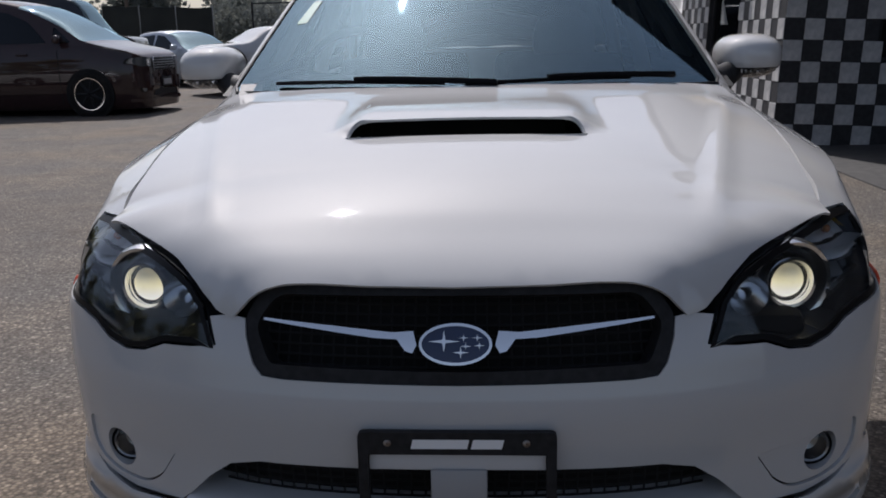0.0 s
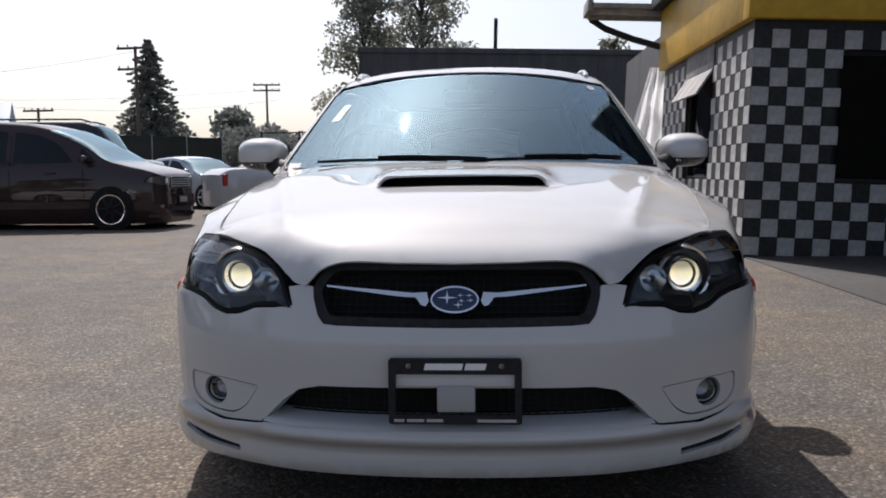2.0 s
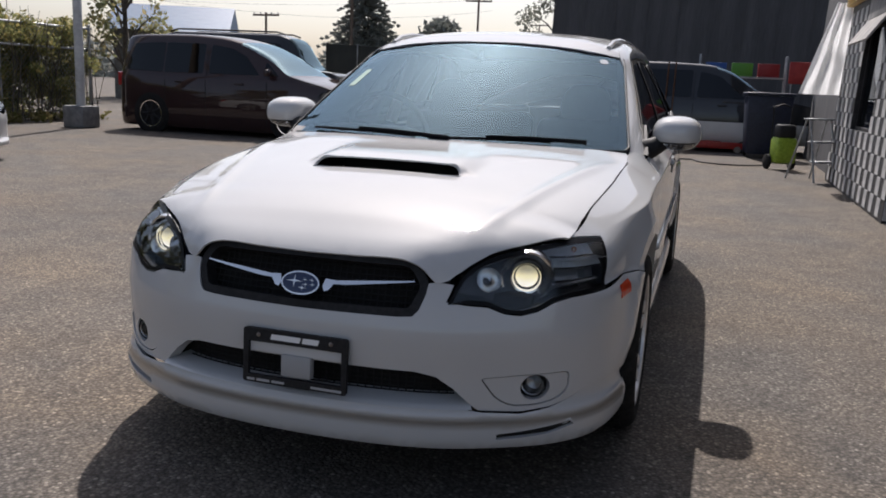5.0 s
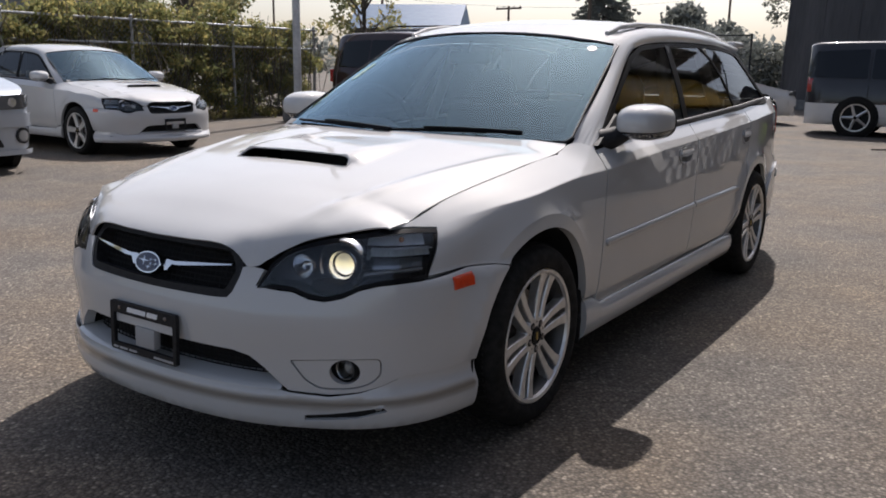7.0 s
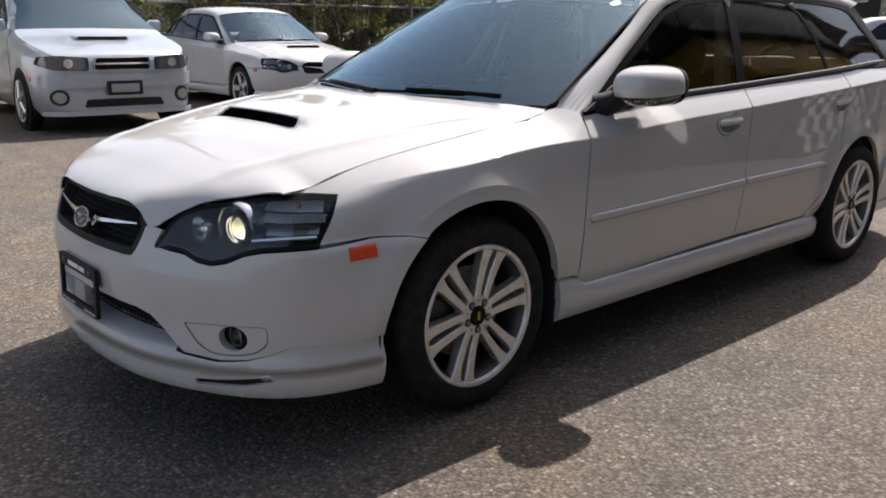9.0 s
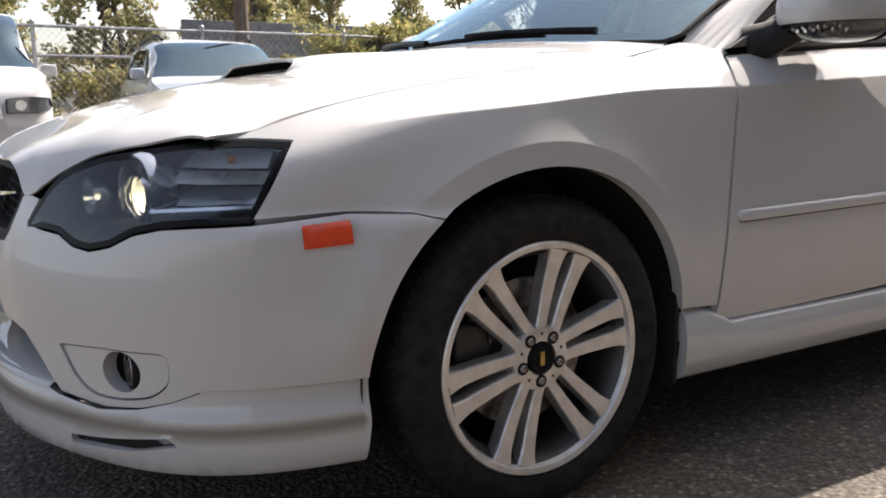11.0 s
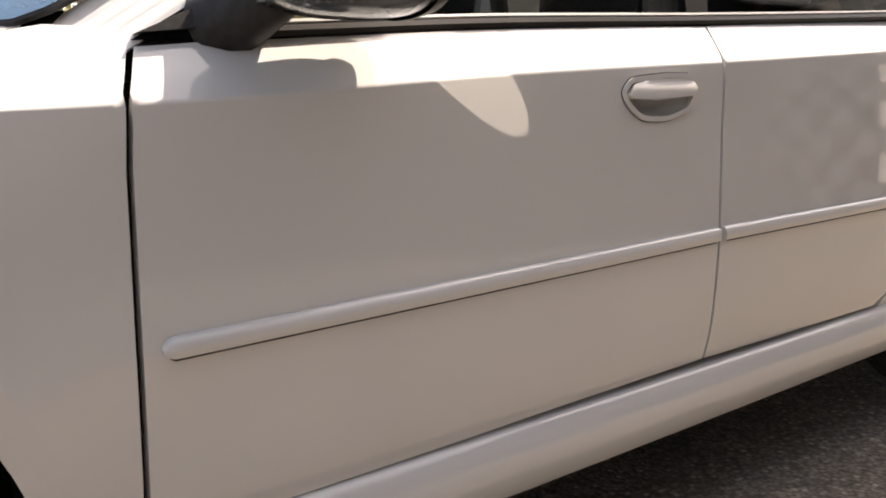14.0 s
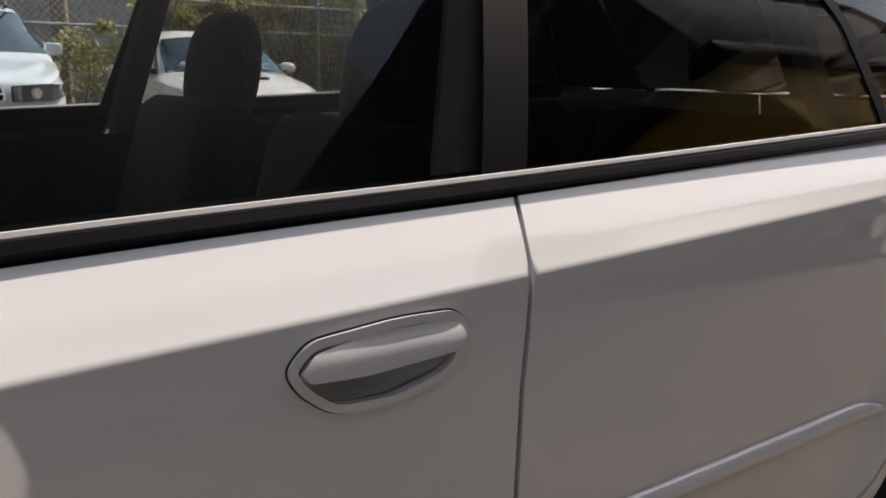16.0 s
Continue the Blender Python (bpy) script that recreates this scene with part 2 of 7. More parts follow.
def cubic(x, y):
    """A natural cubic spline."""
    x, y = np.array(x, float), np.array(y, float)
    n, h = len(x), np.diff(x)
    a = np.eye(n)
    r = np.zeros(n)
    for i in range(1, n - 1):
        a[i, i - 1:i + 2] = h[i - 1], 2 * (h[i - 1] + h[i]), h[i]
        r[i] = 6 * ((y[i + 1] - y[i]) / h[i] - (y[i] - y[i - 1]) / h[i - 1])
    c = np.linalg.solve(a, r)

    def f(t):
        t = np.asarray(t, float)
        i = np.clip(np.searchsorted(x, t) - 1, 0, n - 2)
        u, w = t - x[i], x[i + 1] - t
        return (c[i] * w**3 + c[i + 1] * u**3) / (6 * h[i]) + (y[i] / h[i] - c[i] * h[i] / 6) * w + (y[i + 1] / h[i] - c[i + 1] * h[i] / 6) * u
    return f


def step01(t, a, b):
    u = np.clip((np.asarray(t, float) - a) / (b - a), 0, 1)
    return u * u * (3 - 2 * u)


def rounded(pts, r, n=5):
    """A closed outline with its corners rounded; r is one radius or one per corner."""
    out = []
    k = len(pts)
    for i in range(k):
        p, a, b = np.array(pts[i], float), np.array(pts[i - 1], float), np.array(pts[(i + 1) % k], float)
        rr = r[i] if isinstance(r, (list, tuple)) else r
        la, lb = np.linalg.norm(a - p), np.linalg.norm(b - p)
        rr = min(rr, 0.45 * la, 0.45 * lb)
        if rr < 1e-4:
            out.append(tuple(p))
            continue
        s, e = p + (a - p) / la * rr, p + (b - p) / lb * rr
        for j in range(n + 1):
            t = j / n
            out.append(tuple((1 - t)**2 * s + 2 * t * (1 - t) * p + t * t * e))
    return out


def split(pts, step, closed=True):
    out = []
    k = len(pts)
    for i in range(k if closed else k - 1):
        a, b = np.array(pts[i], float), np.array(pts[(i + 1) % k], float)
        n = max(1, int(math.ceil(np.linalg.norm(b - a) / step)))
        out += [tuple(a + (b - a) * j / n) for j in range(n)]
    return out


def inside(poly, p):
    p = np.asarray(p, float)
    x, y = p[:, 0], p[:, 1]
    c = np.zeros(len(p), bool)
    q = np.array(poly)
    for (x0, y0), (x1, y1) in zip(q, np.roll(q, -1, 0)):
        m = (y0 > y) != (y1 > y)
        with np.errstate(divide="ignore", invalid="ignore"):
            c ^= m & (x < (x1 - x0) * (y - y0) / (y1 - y0 + 1e-12) + x0)
    return c


def near(poly, p, d):
    """Which points lie within d of the outline's points."""
    q = np.array(poly)
    p = np.asarray(p)
    hit = np.zeros(len(p), bool)
    for k in range(0, len(q), 64):
        hit |= (((p[:, None] - q[None, k:k + 64])**2).sum(2) < d * d).any(1)
    return hit


from mathutils.geometry import delaunay_2d_cdt


def panel(name, surf, outer, mat, parent=None, holes=(), step=0.03, flange=0.018, mirror=False, out=None, label="", grid=None, lift=0.0, more=()):
    """A sheet cut to an outline on a curved surface surf(a, b), with its edges turned inwards. out: a point on the inner side."""
    ga, gb = grid or (step, step)
    loops = [split(l, step * 0.7) for l in (outer, *holes)]
    o = np.array(loops[0])
    lo, hi = o.min(0), o.max(0)
    gx = np.arange(lo[0] + ga / 2, hi[0], ga)
    gy = np.arange(lo[1] + gb / 2, hi[1], gb)
    pts = np.array([(a, b) for a in gx for b in gy]) if len(gx) and len(gy) else np.zeros((0, 2))
    folds = []
    for line in more:
        q = np.array(line, float)
        ok = inside(loops[0], q)
        for h in loops[1:]:
            ok &= ~inside(h, q)
        for l in loops:
            ok &= ~near(split(l, 0.006), q, 0.003)
        folds.append((q, ok))
        pts = pts[~near(split(list(map(tuple, q)), 0.006, False), pts, 0.55 * min(ga, gb))] if len(pts) else pts
    if len(pts):
        keep = inside(loops[0], pts)
        for h in loops[1:]:
            keep &= ~inside(h, pts)
        for l in loops:
            keep &= ~near(l, pts, 0.45 * min(ga, gb))
        pts = pts[keep]
    verts, edges = [], []
    for l in loops:
        k = len(verts)
        verts += l
        edges += [(k + i, k + (i + 1) % len(l)) for i in range(len(l))]
    for q, ok in folds:
        last = None
        for p, good in zip(q, ok):
            if good:
                verts.append(tuple(p))
                if last is not None:
                    edges.append((last, len(verts) - 1))
                last = len(verts) - 1
            else:
                last = None
    verts += [tuple(p) for p in pts]
    got = delaunay_2d_cdt([Vector(v) for v in verts], edges, [], 0, 1e-7)
    uv = np.array([tuple(v) for v in got[0]])
    tris = np.array([tuple(f) for f in got[2]])
    mid = uv[tris].mean(1)
    keep = inside(loops[0], mid)
    for h in loops[1:]:
        keep &= ~inside(h, mid)
    tris = tris[keep]

    def at(q):
        p = np.array(surf(q[:, 0], q[:, 1])).T.copy()
        if mirror:
            p[:, 0] *= -1
        return p
    e = 1e-3
    P = at(uv)
    N = np.cross(at(uv + (e, 0)) - at(uv - (e, 0)), at(uv + (0, e)) - at(uv - (0, e)))
    N /= np.maximum(np.linalg.norm(N, axis=1, keepdims=True), 1e-12)
    c = np.array(out if out is not None else (0, 2.3, 0.5))
    if mirror:
        c = c * (-1, 1, 1)
    if ((P - c) * N).sum() < 0:
        N = -N
    if lift:
        P = P + N * lift
    fn = np.cross(P[tris[:, 1]] - P[tris[:, 0]], P[tris[:, 2]] - P[tris[:, 0]])
    flip = (fn * N[tris].sum(1)).sum(1) < 0
    tris[flip] = tris[flip][:, ::-1]
    V, F, M = [P], [tuple(t) for t in tris], [N]
    if flange:
        at_rim = {}
        for i, src in enumerate(got[3]):
            for j in src:
                at_rim[j] = i
        base, k = len(P), 0
        cnt = 0
        for l in loops:
            ids = [at_rim.get(k + i, k + i) for i in range(len(l))]
            k += len(l)
            L = P[ids]
            NL = N[ids]
            tang = np.roll(L, -1, 0) - np.roll(L, 1, 0)
            side = np.cross(tang, NL)
            side /= np.maximum(np.linalg.norm(side, axis=1, keepdims=True), 1e-12)
            ctr = L.mean(0)
            n = len(ids)
            V += [L, L - NL * flange]
            M += [side * 0, side * 0]
            b0 = base + cnt
            F += [(b0 + i, b0 + (i + 1) % n, b0 + n + (i + 1) % n, b0 + n + i) for i in range(n)]
            cnt += 2 * n
    ob = link_mesh(name, np.vstack(V), F, mat, parent, normals=np.vstack(M))
    if label:
        ob["label"] = label
    return ob

# ---- the estate car's outer form, nose at y = 0, the tail towards +y ----
PLAN = [(0, .028), (.20, .038), (.40, .078), (.55, .145), (.66, .213), (.752, .308), (.800, .405), (.826, .51), (.840, .62), (.848, .8), (.853, 1.0), (.855, 1.3), (.857, 1.8),
        (.857, 2.4), (.852, 3.0), (.842, 3.5), (.825, 3.9), (.80, 4.2), (.76, 4.42), (.68, 4.57), (.5, 4.65), (.25, 4.675), (0, 4.68)]
_full = [(-x, y) for x, y in PLAN[:0:-1][-3:]] + PLAN + [(-x, y) for x, y in PLAN[-2:-4:-1]]
_arc = np.concatenate([[0], np.cumsum([math.dist(a, b) for a, b in zip(_full, _full[1:])])])
_arc -= _arc[3]
PX, PY = cubic(_arc, [p[0] for p in _full]), cubic(_arc, [p[1] for p in _full])
S_END = float(_arc[-3])
_tab = np.linspace(0, S_END, 4000)
_tx, _ty = PX(_tab), PY(_tab)
TOP = pchip([(.2, .69), (.36, .739), (.6, .80), (.9, .848), (1.25, .885), (1.47, .892), (2.02, .921), (2.51, .939), (3.31, .973), (4.03, 1.004), (4.7, 1.02)])
ROLL_IN = pchip([(.2, .10), (.45, .105), (.6, .12), (.9, .125), (1.25, .118), (1.47, .072), (1.7, .067), (4.0, .065), (4.7, .06)])
DOOR_ROLL = pchip([(-.6, 0), (-.30, 0), (-.16, .010), (-.10, .034), (-.074, .058), (-.0715, .061), (-.0685, .078), (-.06, .185), (-.04, .44), (-.02, .72), (0, 1.0), (.03, 1.45)])
CREASE = pchip([(.2, .035), (.45, .038), (.7, .047), (.85, .056), (1.2, .066), (1.42, .069), (1.7, .070), (5, .070)])
FENDER_ROLL = pchip([(-.6, 0), (-.30, 0), (-.2, .012), (-.14, .035), (-.1, .085), (-.06, .26), (-.03, .57), (0, 1), (.03, 1.45)])
SKIRT = pchip([(.15, .07), (.2, .045), (.30, .026), (.36, .012), (.42, .006), (.55, 0), (.7, 0), (1.1, 0)])
NOSE = pchip([(.18, .04), (.29, .010), (.33, .010), (.37, .010), (.42, .005), (.49, 0), (.503, .001), (.525, .0065), (.56, .0155), (.60, .029), (.64, .045), (.69, .065), (.74, .10), (.8, .15)])
TAIL = pchip([(.15, .05), (.3, .01), (.5, 0), (.62, .0), (.68, .03), (.9, .04), (1.0, .06), (1.1, .08)])
LIP = pchip([(.16, .05), (.174, .014), (.19, -.004), (.225, -.012), (.250, -.013), (.257, -.004), (.264, -.012), (.278, -.006), (.295, .003), (.31, .006), (.34, .007)])
AXLES = ((.940, .368), (3.605, .352))


def sx(x):
    k = int(np.argmax(_tx))
    return float(np.interp(x, _tx[:k], _tab[:k]))


def sy(y):
    return float(np.interp(y, _ty, _tab))


S_A, S_B, S_C, S_D = sx(.45), sy(.52), sy(4.0), sy(4.62)


def offset(s, inset, z):
    s = np.asarray(s, float)
    a, sg = np.abs(s), np.where(np.asarray(s) < 0, -1.0, 1.0)
    e = 1e-3
    x, y = PX(a), PY(a)
    dx, dy = PX(a + e) - PX(a - e), PY(a + e) - PY(a - e)
    n = np.hypot(dx, dy)
    return (x - dy / n * inset) * sg, y + dx / n * inset, np.asarray(z, float) + 0 * a


def skin_inset(s, z):
    a = np.abs(np.asarray(s, float))
    y = PY(a)
    wn = 1 - step01(a, S_A, S_B)
    wr = step01(a, S_C, S_D)
    u = z - TOP(y)
    w = step01(y, .42, .95)
    side = ROLL_IN(y) * (w * DOOR_ROLL(np.where(u < 0, u * .07 / CREASE(y), u)) + (1 - w) * FENDER_ROLL(u)) + SKIRT(z) * (.3 + .7 * step01(y, .6, 1.25))
    side = side + .024 * step01(z, .588, .622) * step01(y, .27, .39) * (1 - step01(y, .52, .92))
    for yc, r in AXLES:
        d = np.hypot(y - yc, z - .31)
        fade = step01(z, .30, .44) * (1 - .75 * step01(y, yc + .12, yc + .36))
        side = side - .020 * np.clip(1 - np.maximum(d - r - .045, 0) / .095, 0, 1) ** 2 * fade
    return wn * NOSE(z) + (1 - wn) * ((1 - wr) * side + wr * TAIL(z))


def skin(s, z):
    return offset(s, skin_inset(s, z), z)


def skin_u(s, u):
    """The skin with heights counted from the shoulder line."""
    return skin(s, u + TOP(PY(np.abs(s))))


def to_u(pts):
    return [(s, z - float(TOP(PY(abs(s))))) for s, z in pts]


def lip_skin(s, z):
    a = np.abs(np.asarray(s, float))
    w = step01(a, S_A, S_B)
    return offset(s, LIP(z) + w * .006, z)


def deeper(surf, d):
    if surf is skin:
        return lambda s, z: offset(s, skin_inset(s, z) + d, z)
    return lambda s, z: offset(s, LIP(z) + d, z)


def foot(x, y, z):
    """The place along the plan curve at which the skin passes nearest to (x, y) at the height z."""
    q = skin(_tab[:2600], np.full(2600, z))
    return float(_tab[int(np.argmin((q[0] - x) ** 2 + (q[1] - y) ** 2))])


def shrink(pts, f):
    c = np.mean(np.array(pts), 0)
    return [tuple(c + (np.array(p) - c) * f) for p in pts]


def mirrored(half):
    """A closed outline from its right half, which runs from the middle out and back to the middle."""
    return half + [(-a, b) for a, b in half[::-1] if abs(a) > 1e-6]


def arc_points(yc, r, a0, a1, n=28):
    return [(sy(yc + r * math.cos(radians(a0 + (a1 - a0) * i / n))), .31 + r * math.sin(radians(a0 + (a1 - a0) * i / n))) for i in range(n + 1)]


# bonnet
BON_C = pchip([(.03, .60), (.06, .658), (.085, .691), (.12, .714), (.2, .752), (.26, .778), (.33, .801), (.41, .821), (.5, .839), (.66, .865), (.85, .895), (1.1, .936), (1.4, .972)])
_edge = [[float(np.atleast_1d(v)[0]) for v in skin(sy(y), float(TOP(y)))] for y in (.40, .45, .5, .56, .64, .75, .9, 1.05, 1.22)]
BON_X = pchip([(.03, .33), (.10, .37), (.12, .405), (.2, .487), (.28, .582), (.36, .674)] + [(y, x - .001) for x, y, z in _edge] + [(1.33, .730), (1.42, .722)])
BON_E = pchip([(.03, .55), (.09, .595), (.12, .622), (.142, .649), (.17, .676), (.205, .699), (.235, .711), (.285, .724), (.33, .734), (.36, .740)] + [(y, z) for x, y, z in _edge] + [(1.33, .905), (1.42, .928)])


def bonnet(x, y):
    x, y = np.asarray(x, float), np.asarray(y, float)
    a = np.abs(x) / BON_X(y)
    w = step01(y, .13, .36)
    z = BON_C(y) - (BON_C(y) - BON_E(y)) * (w * (.60 * a ** 2 + .40 * a ** 6) + (1 - w) * a ** 10)
    z = z + .0075 * np.exp(-((np.abs(x) - .415 - .27 * (y - .163)) / .026) ** 2) * step01(y, .17, .36) * (1 - step01(y, .95, 1.25))
    side = np.abs(x) + .9 * np.clip(.70 - y, 0, 1)
    bulge = (1 - step01(side, .225, .315)) * step01(y, .650, .674) * (1 - step01(y, .74, 1.06))
    return x, y, z + .028 * bulge


# windscreen, roof and side glass
def screen(u, v):
    u, v = np.asarray(u, float), np.asarray(v, float)
    x = u * ((1 - v) * .714 + v * .602)
    y = (1 - v) * (1.15 + .23 * u * u) + v * (1.895 + .15 * u * u)
    z = (1 - v) * (.938 - .010 * u * u) + v * (1.342 - .050 * u * u)
    b = .020 * v * (1 - v) * (1 - .4 * u * u)
    return x, y - b * .45, z + b


ROOF_C = pchip([(1.85, 1.325), (1.9, 1.345), (2.0, 1.366), (2.2, 1.402), (2.5, 1.428), (2.9, 1.434), (3.3, 1.425), (3.7, 1.398), (4.0, 1.365), (4.2, 1.335)])
SIDE_A = ([1.36, 1.43, 1.60, 1.78, 1.95, 2.10, 2.5, 3.0, 3.5, 3.9, 4.10],
          [.716, .709, .689, .663, .628, .580, .568, .570, .568, .552, .54],
          [.913, .948, 1.033, 1.130, 1.235, 1.325, 1.379, 1.386, 1.374, 1.346, 1.33])
SIDE_B = ([1.42, 1.47, 1.68, 1.88, 2.08, 2.25, 2.58, 3.12, 3.5, 3.74, 3.86],
          [.792, .782, .735, .690, .645, .624, .616, .614, .612, .604, .60],
          [.890, .895, 1.02, 1.135, 1.245, 1.292, 1.316, 1.324, 1.316, 1.300, 1.285])


def roof(x, y):
    x, y = np.asarray(x, float), np.asarray(y, float)
    half = np.interp(y, SIDE_A[0], SIDE_A[1])
    edge = np.interp(y, SIDE_A[0], SIDE_A[2])
    a = np.clip(np.abs(x) / half, 0, 1.1)
    c = ROOF_C(y)
    return x, y, c - (c - edge) * (.55 * a ** 2 + .45 * a ** 6)


_ka = np.linspace(0, 1, len(SIDE_A[0]))
CA = [cubic(_ka, SIDE_A[i]) for i in range(3)]
CB = [cubic(_ka, SIDE_B[i]) for i in range(3)]


def cant(k, w):
    """The painted band from the windscreen and roof edge (w = 0) to the side windows (w = 1)."""
    k, w = np.asarray(k, float), np.asarray(w, float)
    p = [(1 - w) * CA[i](k) + w * CB[i](k) for i in (1, 0, 2)]
    b = .03 * w * (1 - w) * 4 * .4 * step01(k, .05, .22)
    return p[0] + b, p[1], p[2] + b * .6 - .014 * (1 - step01(k, .03, .15))


def side_glass(y, z):
    y, z = np.asarray(y, float), np.asarray(z, float)
    zb = TOP(y) + .004
    v = np.clip((z - zb) / (1.32 - zb), -.1, 1.1)
    x = .783 - (.783 - .612) * (.82 * v + .18 * v * v)
    return x - .03 * step01(y, 3.3, 4.1), y, z


def oval(cx, cz, rx, rz, n=40):
    return [(cx + rx * math.cos(2 * math.pi * i / n), cz + rz * math.sin(2 * math.pi * i / n)) for i in range(n)]


def at_xz(pts):
    """Outline points (x, z) on the nose carried to (s, z)."""
    return [(sx(x), z) for x, z in pts]


def grow(pts, d):
    """An outline moved outwards by d (inwards for a negative d)."""
    q = np.array(pts, float)
    t = np.roll(q, -1, 0) - np.roll(q, 1, 0)
    n = np.stack([t[:, 1], -t[:, 0]], 1)
    n /= np.maximum(np.linalg.norm(n, axis=1, keepdims=True), 1e-9)
    area = (q[:, 0] * np.roll(q[:, 1], -1) - np.roll(q[:, 0], -1) * q[:, 1]).sum()
    return [tuple(p) for p in q + n * d * (1 if area > 0 else -1)]


# ---- wheels ----
def alloy_wheel(parent, m, sign, twin=True, small=1.0):
    """One wheel turned outwards along +x (sign 1) or -x: tyre, rim with spokes, cap, nuts and brake disc."""
    w = new("wheel")
    w.parent = parent
    w.matrix_local = m
    s = sign
    bm = bmesh.new()
    lathe_x(bm, [(.226, -.02), (.232, .005), (.245, .012), (.268, .013), (.288, .006), (.301, -.010), (.308, -.035), (.309, -.10), (.308, -.165), (.301, -.192), (.26, -.205), (.215, -.19)], 56, s)
    part("tyre", bm, RUBBER, w)
    bm = bmesh.new()
    for k in range(90):
        for x0, x1, da in ((-.030, -.062, .05), (-.140, -.172, -.05)):
            a = 2 * math.pi * k / 90
            vs = []
            for x, aa in ((x0, a), (x0, a + .035), (x1, a + .035 + da), (x1, a + da)):
                for r in (.303, .3125):
                    vs.append(bm.verts.new((x * s, r * math.cos(aa), r * math.sin(aa))))
            for f in ((1, 3, 5, 7), (0, 1, 3, 2), (2, 3, 5, 4), (4, 5, 7, 6), (6, 7, 1, 0)):
                bm.faces.new([vs[i] for i in f])
    tagged(part("tread", bm, RUBBER, w, smooth=False), kind="stuff")
    bm = bmesh.new()
    lathe_x(bm, [(.222, -.19), (.205, -.17), (.196, -.06), (.199, -.028), (.208, -.012), (.211, -.006)], 64, s)
    part("rim_barrel", bm, ALLOYDARK, w)
    bm = bmesh.new()
    lathe_x(bm, [(.208, -.014), (.212, -.004), (.2155, .004), (.226, .007), (.2295, .004), (.231, -.006), (.228, -.02)], 64, s)
    part("rim", bm, ALLOY, w)
    pairs, first = (6, 72) if twin else (5, 75)
    for k in range(pairs):
        a = radians(first + 360 / pairs * k)
        axis, across = Vector((0, math.cos(a), math.sin(a))), Vector((0, -math.sin(a), math.cos(a)))
        for off in ((-1, 1) if twin else (0,)):
            bm = bmesh.new()
            rows = []
            for t in np.linspace(0, 1, 11):
                r = .046 + t * (.2125 - .046)
                d, hw = (.0165 + .0150 * t, .0105 + .0065 * t + .006 * max(0, t - .85) / .15 + .004 * max(0, .12 - t) / .12) if twin else (0, .026 + .012 * t)
                x = -.0085 - .003 * math.sin(math.pi * t) + .007 * t ** 3
                c = axis * math.sqrt(max(r * r - d * d, 1e-6)) + across * (d * off)
                rows.append([bm.verts.new(c + across * q + Vector(((x + e) * s, 0, 0))) for q, e in ((-hw, -.034), (-hw, -.004), (-hw + .0022, 0), (hw - .0022, 0), (hw, -.004), (hw, -.034))])
            for p, q in zip(rows, rows[1:]):
                for i in range(5):
                    bm.faces.new((p[i], p[i + 1], q[i + 1], q[i]))
            part("spoke", bm, ALLOY, w, angle=22)
    bm = bmesh.new()
    lathe_x(bm, [(.066, -.05), (.066, -.016), (.063, -.010), (.056, -.008), (.034, -.008), (.0325, -.012), (.032, -.02), (.001, -.02)], 48, s)
    part("hub", bm, ALLOY, w)
    bm = bmesh.new()
    lathe_x(bm, [(.031, -.02), (.031, -.008), (.029, -.005), (.024, -.004), (.023, -.006), (.001, -.006)], 40, s)
    part("centre_cap", bm, GLOSSBLACK, w, "black centre cap with a plain gold bar")
    bm = bmesh.new()
    box(bm, -.0065 * s, -.003 * s, -.005, .005, -.014, .014, .0015)
    part("cap_badge", bm, shader("cap_gold", (.55, .38, .12), .3, .8), w)
    for k in range(5):
        a = radians(-90 + 72 * k)
        # near-black discs draw the shade in the nut holes
        bm = bmesh.new()
        lathe_x(bm, [(.0128, -.011), (.0128, -.0072), (.0118, -.0070), (.001, -.0072)], 16, s)
        part("nut_hole", bm, VOID, w).location = (0, .0455 * math.cos(a), .0455 * math.sin(a))
        bm = bmesh.new()
        lathe_x(bm, [(.0080, -.010), (.0080, -.0055), (.0060, -.0035), (.001, -.0035)], 6, s)
        part("lug_nut", bm, STEEL, w).location = (0, .0455 * math.cos(a), .0455 * math.sin(a))
        if twin:
            bm = bmesh.new()
            lathe_x(bm, [(.0032, -.010), (.0032, -.0072), (.001, -.0073)], 8, s)
            part("puller_hole", bm, VOID, w).location = (0, .049 * math.cos(a + radians(36)), .049 * math.sin(a + radians(36)))
    bm = bmesh.new()
    lathe_x(bm, [(.001, -.085), (.075, -.085), (.078, -.07), (.148, -.07), (.149, -.09), (.05, -.092)], 48, s)
    part("brake_disc", bm, STEEL, w)
    bm = bmesh.new()
    box(bm, -.115 * s, -.055 * s, -.165, -.085, -.075, .075, .012, 3)
    part("brake_caliper", bm, ALLOYDARK, w)
    # near-black disc closes the wheel, shade put into its colour
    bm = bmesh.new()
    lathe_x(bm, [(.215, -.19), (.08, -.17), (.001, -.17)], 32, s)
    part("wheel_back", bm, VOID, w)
    return w

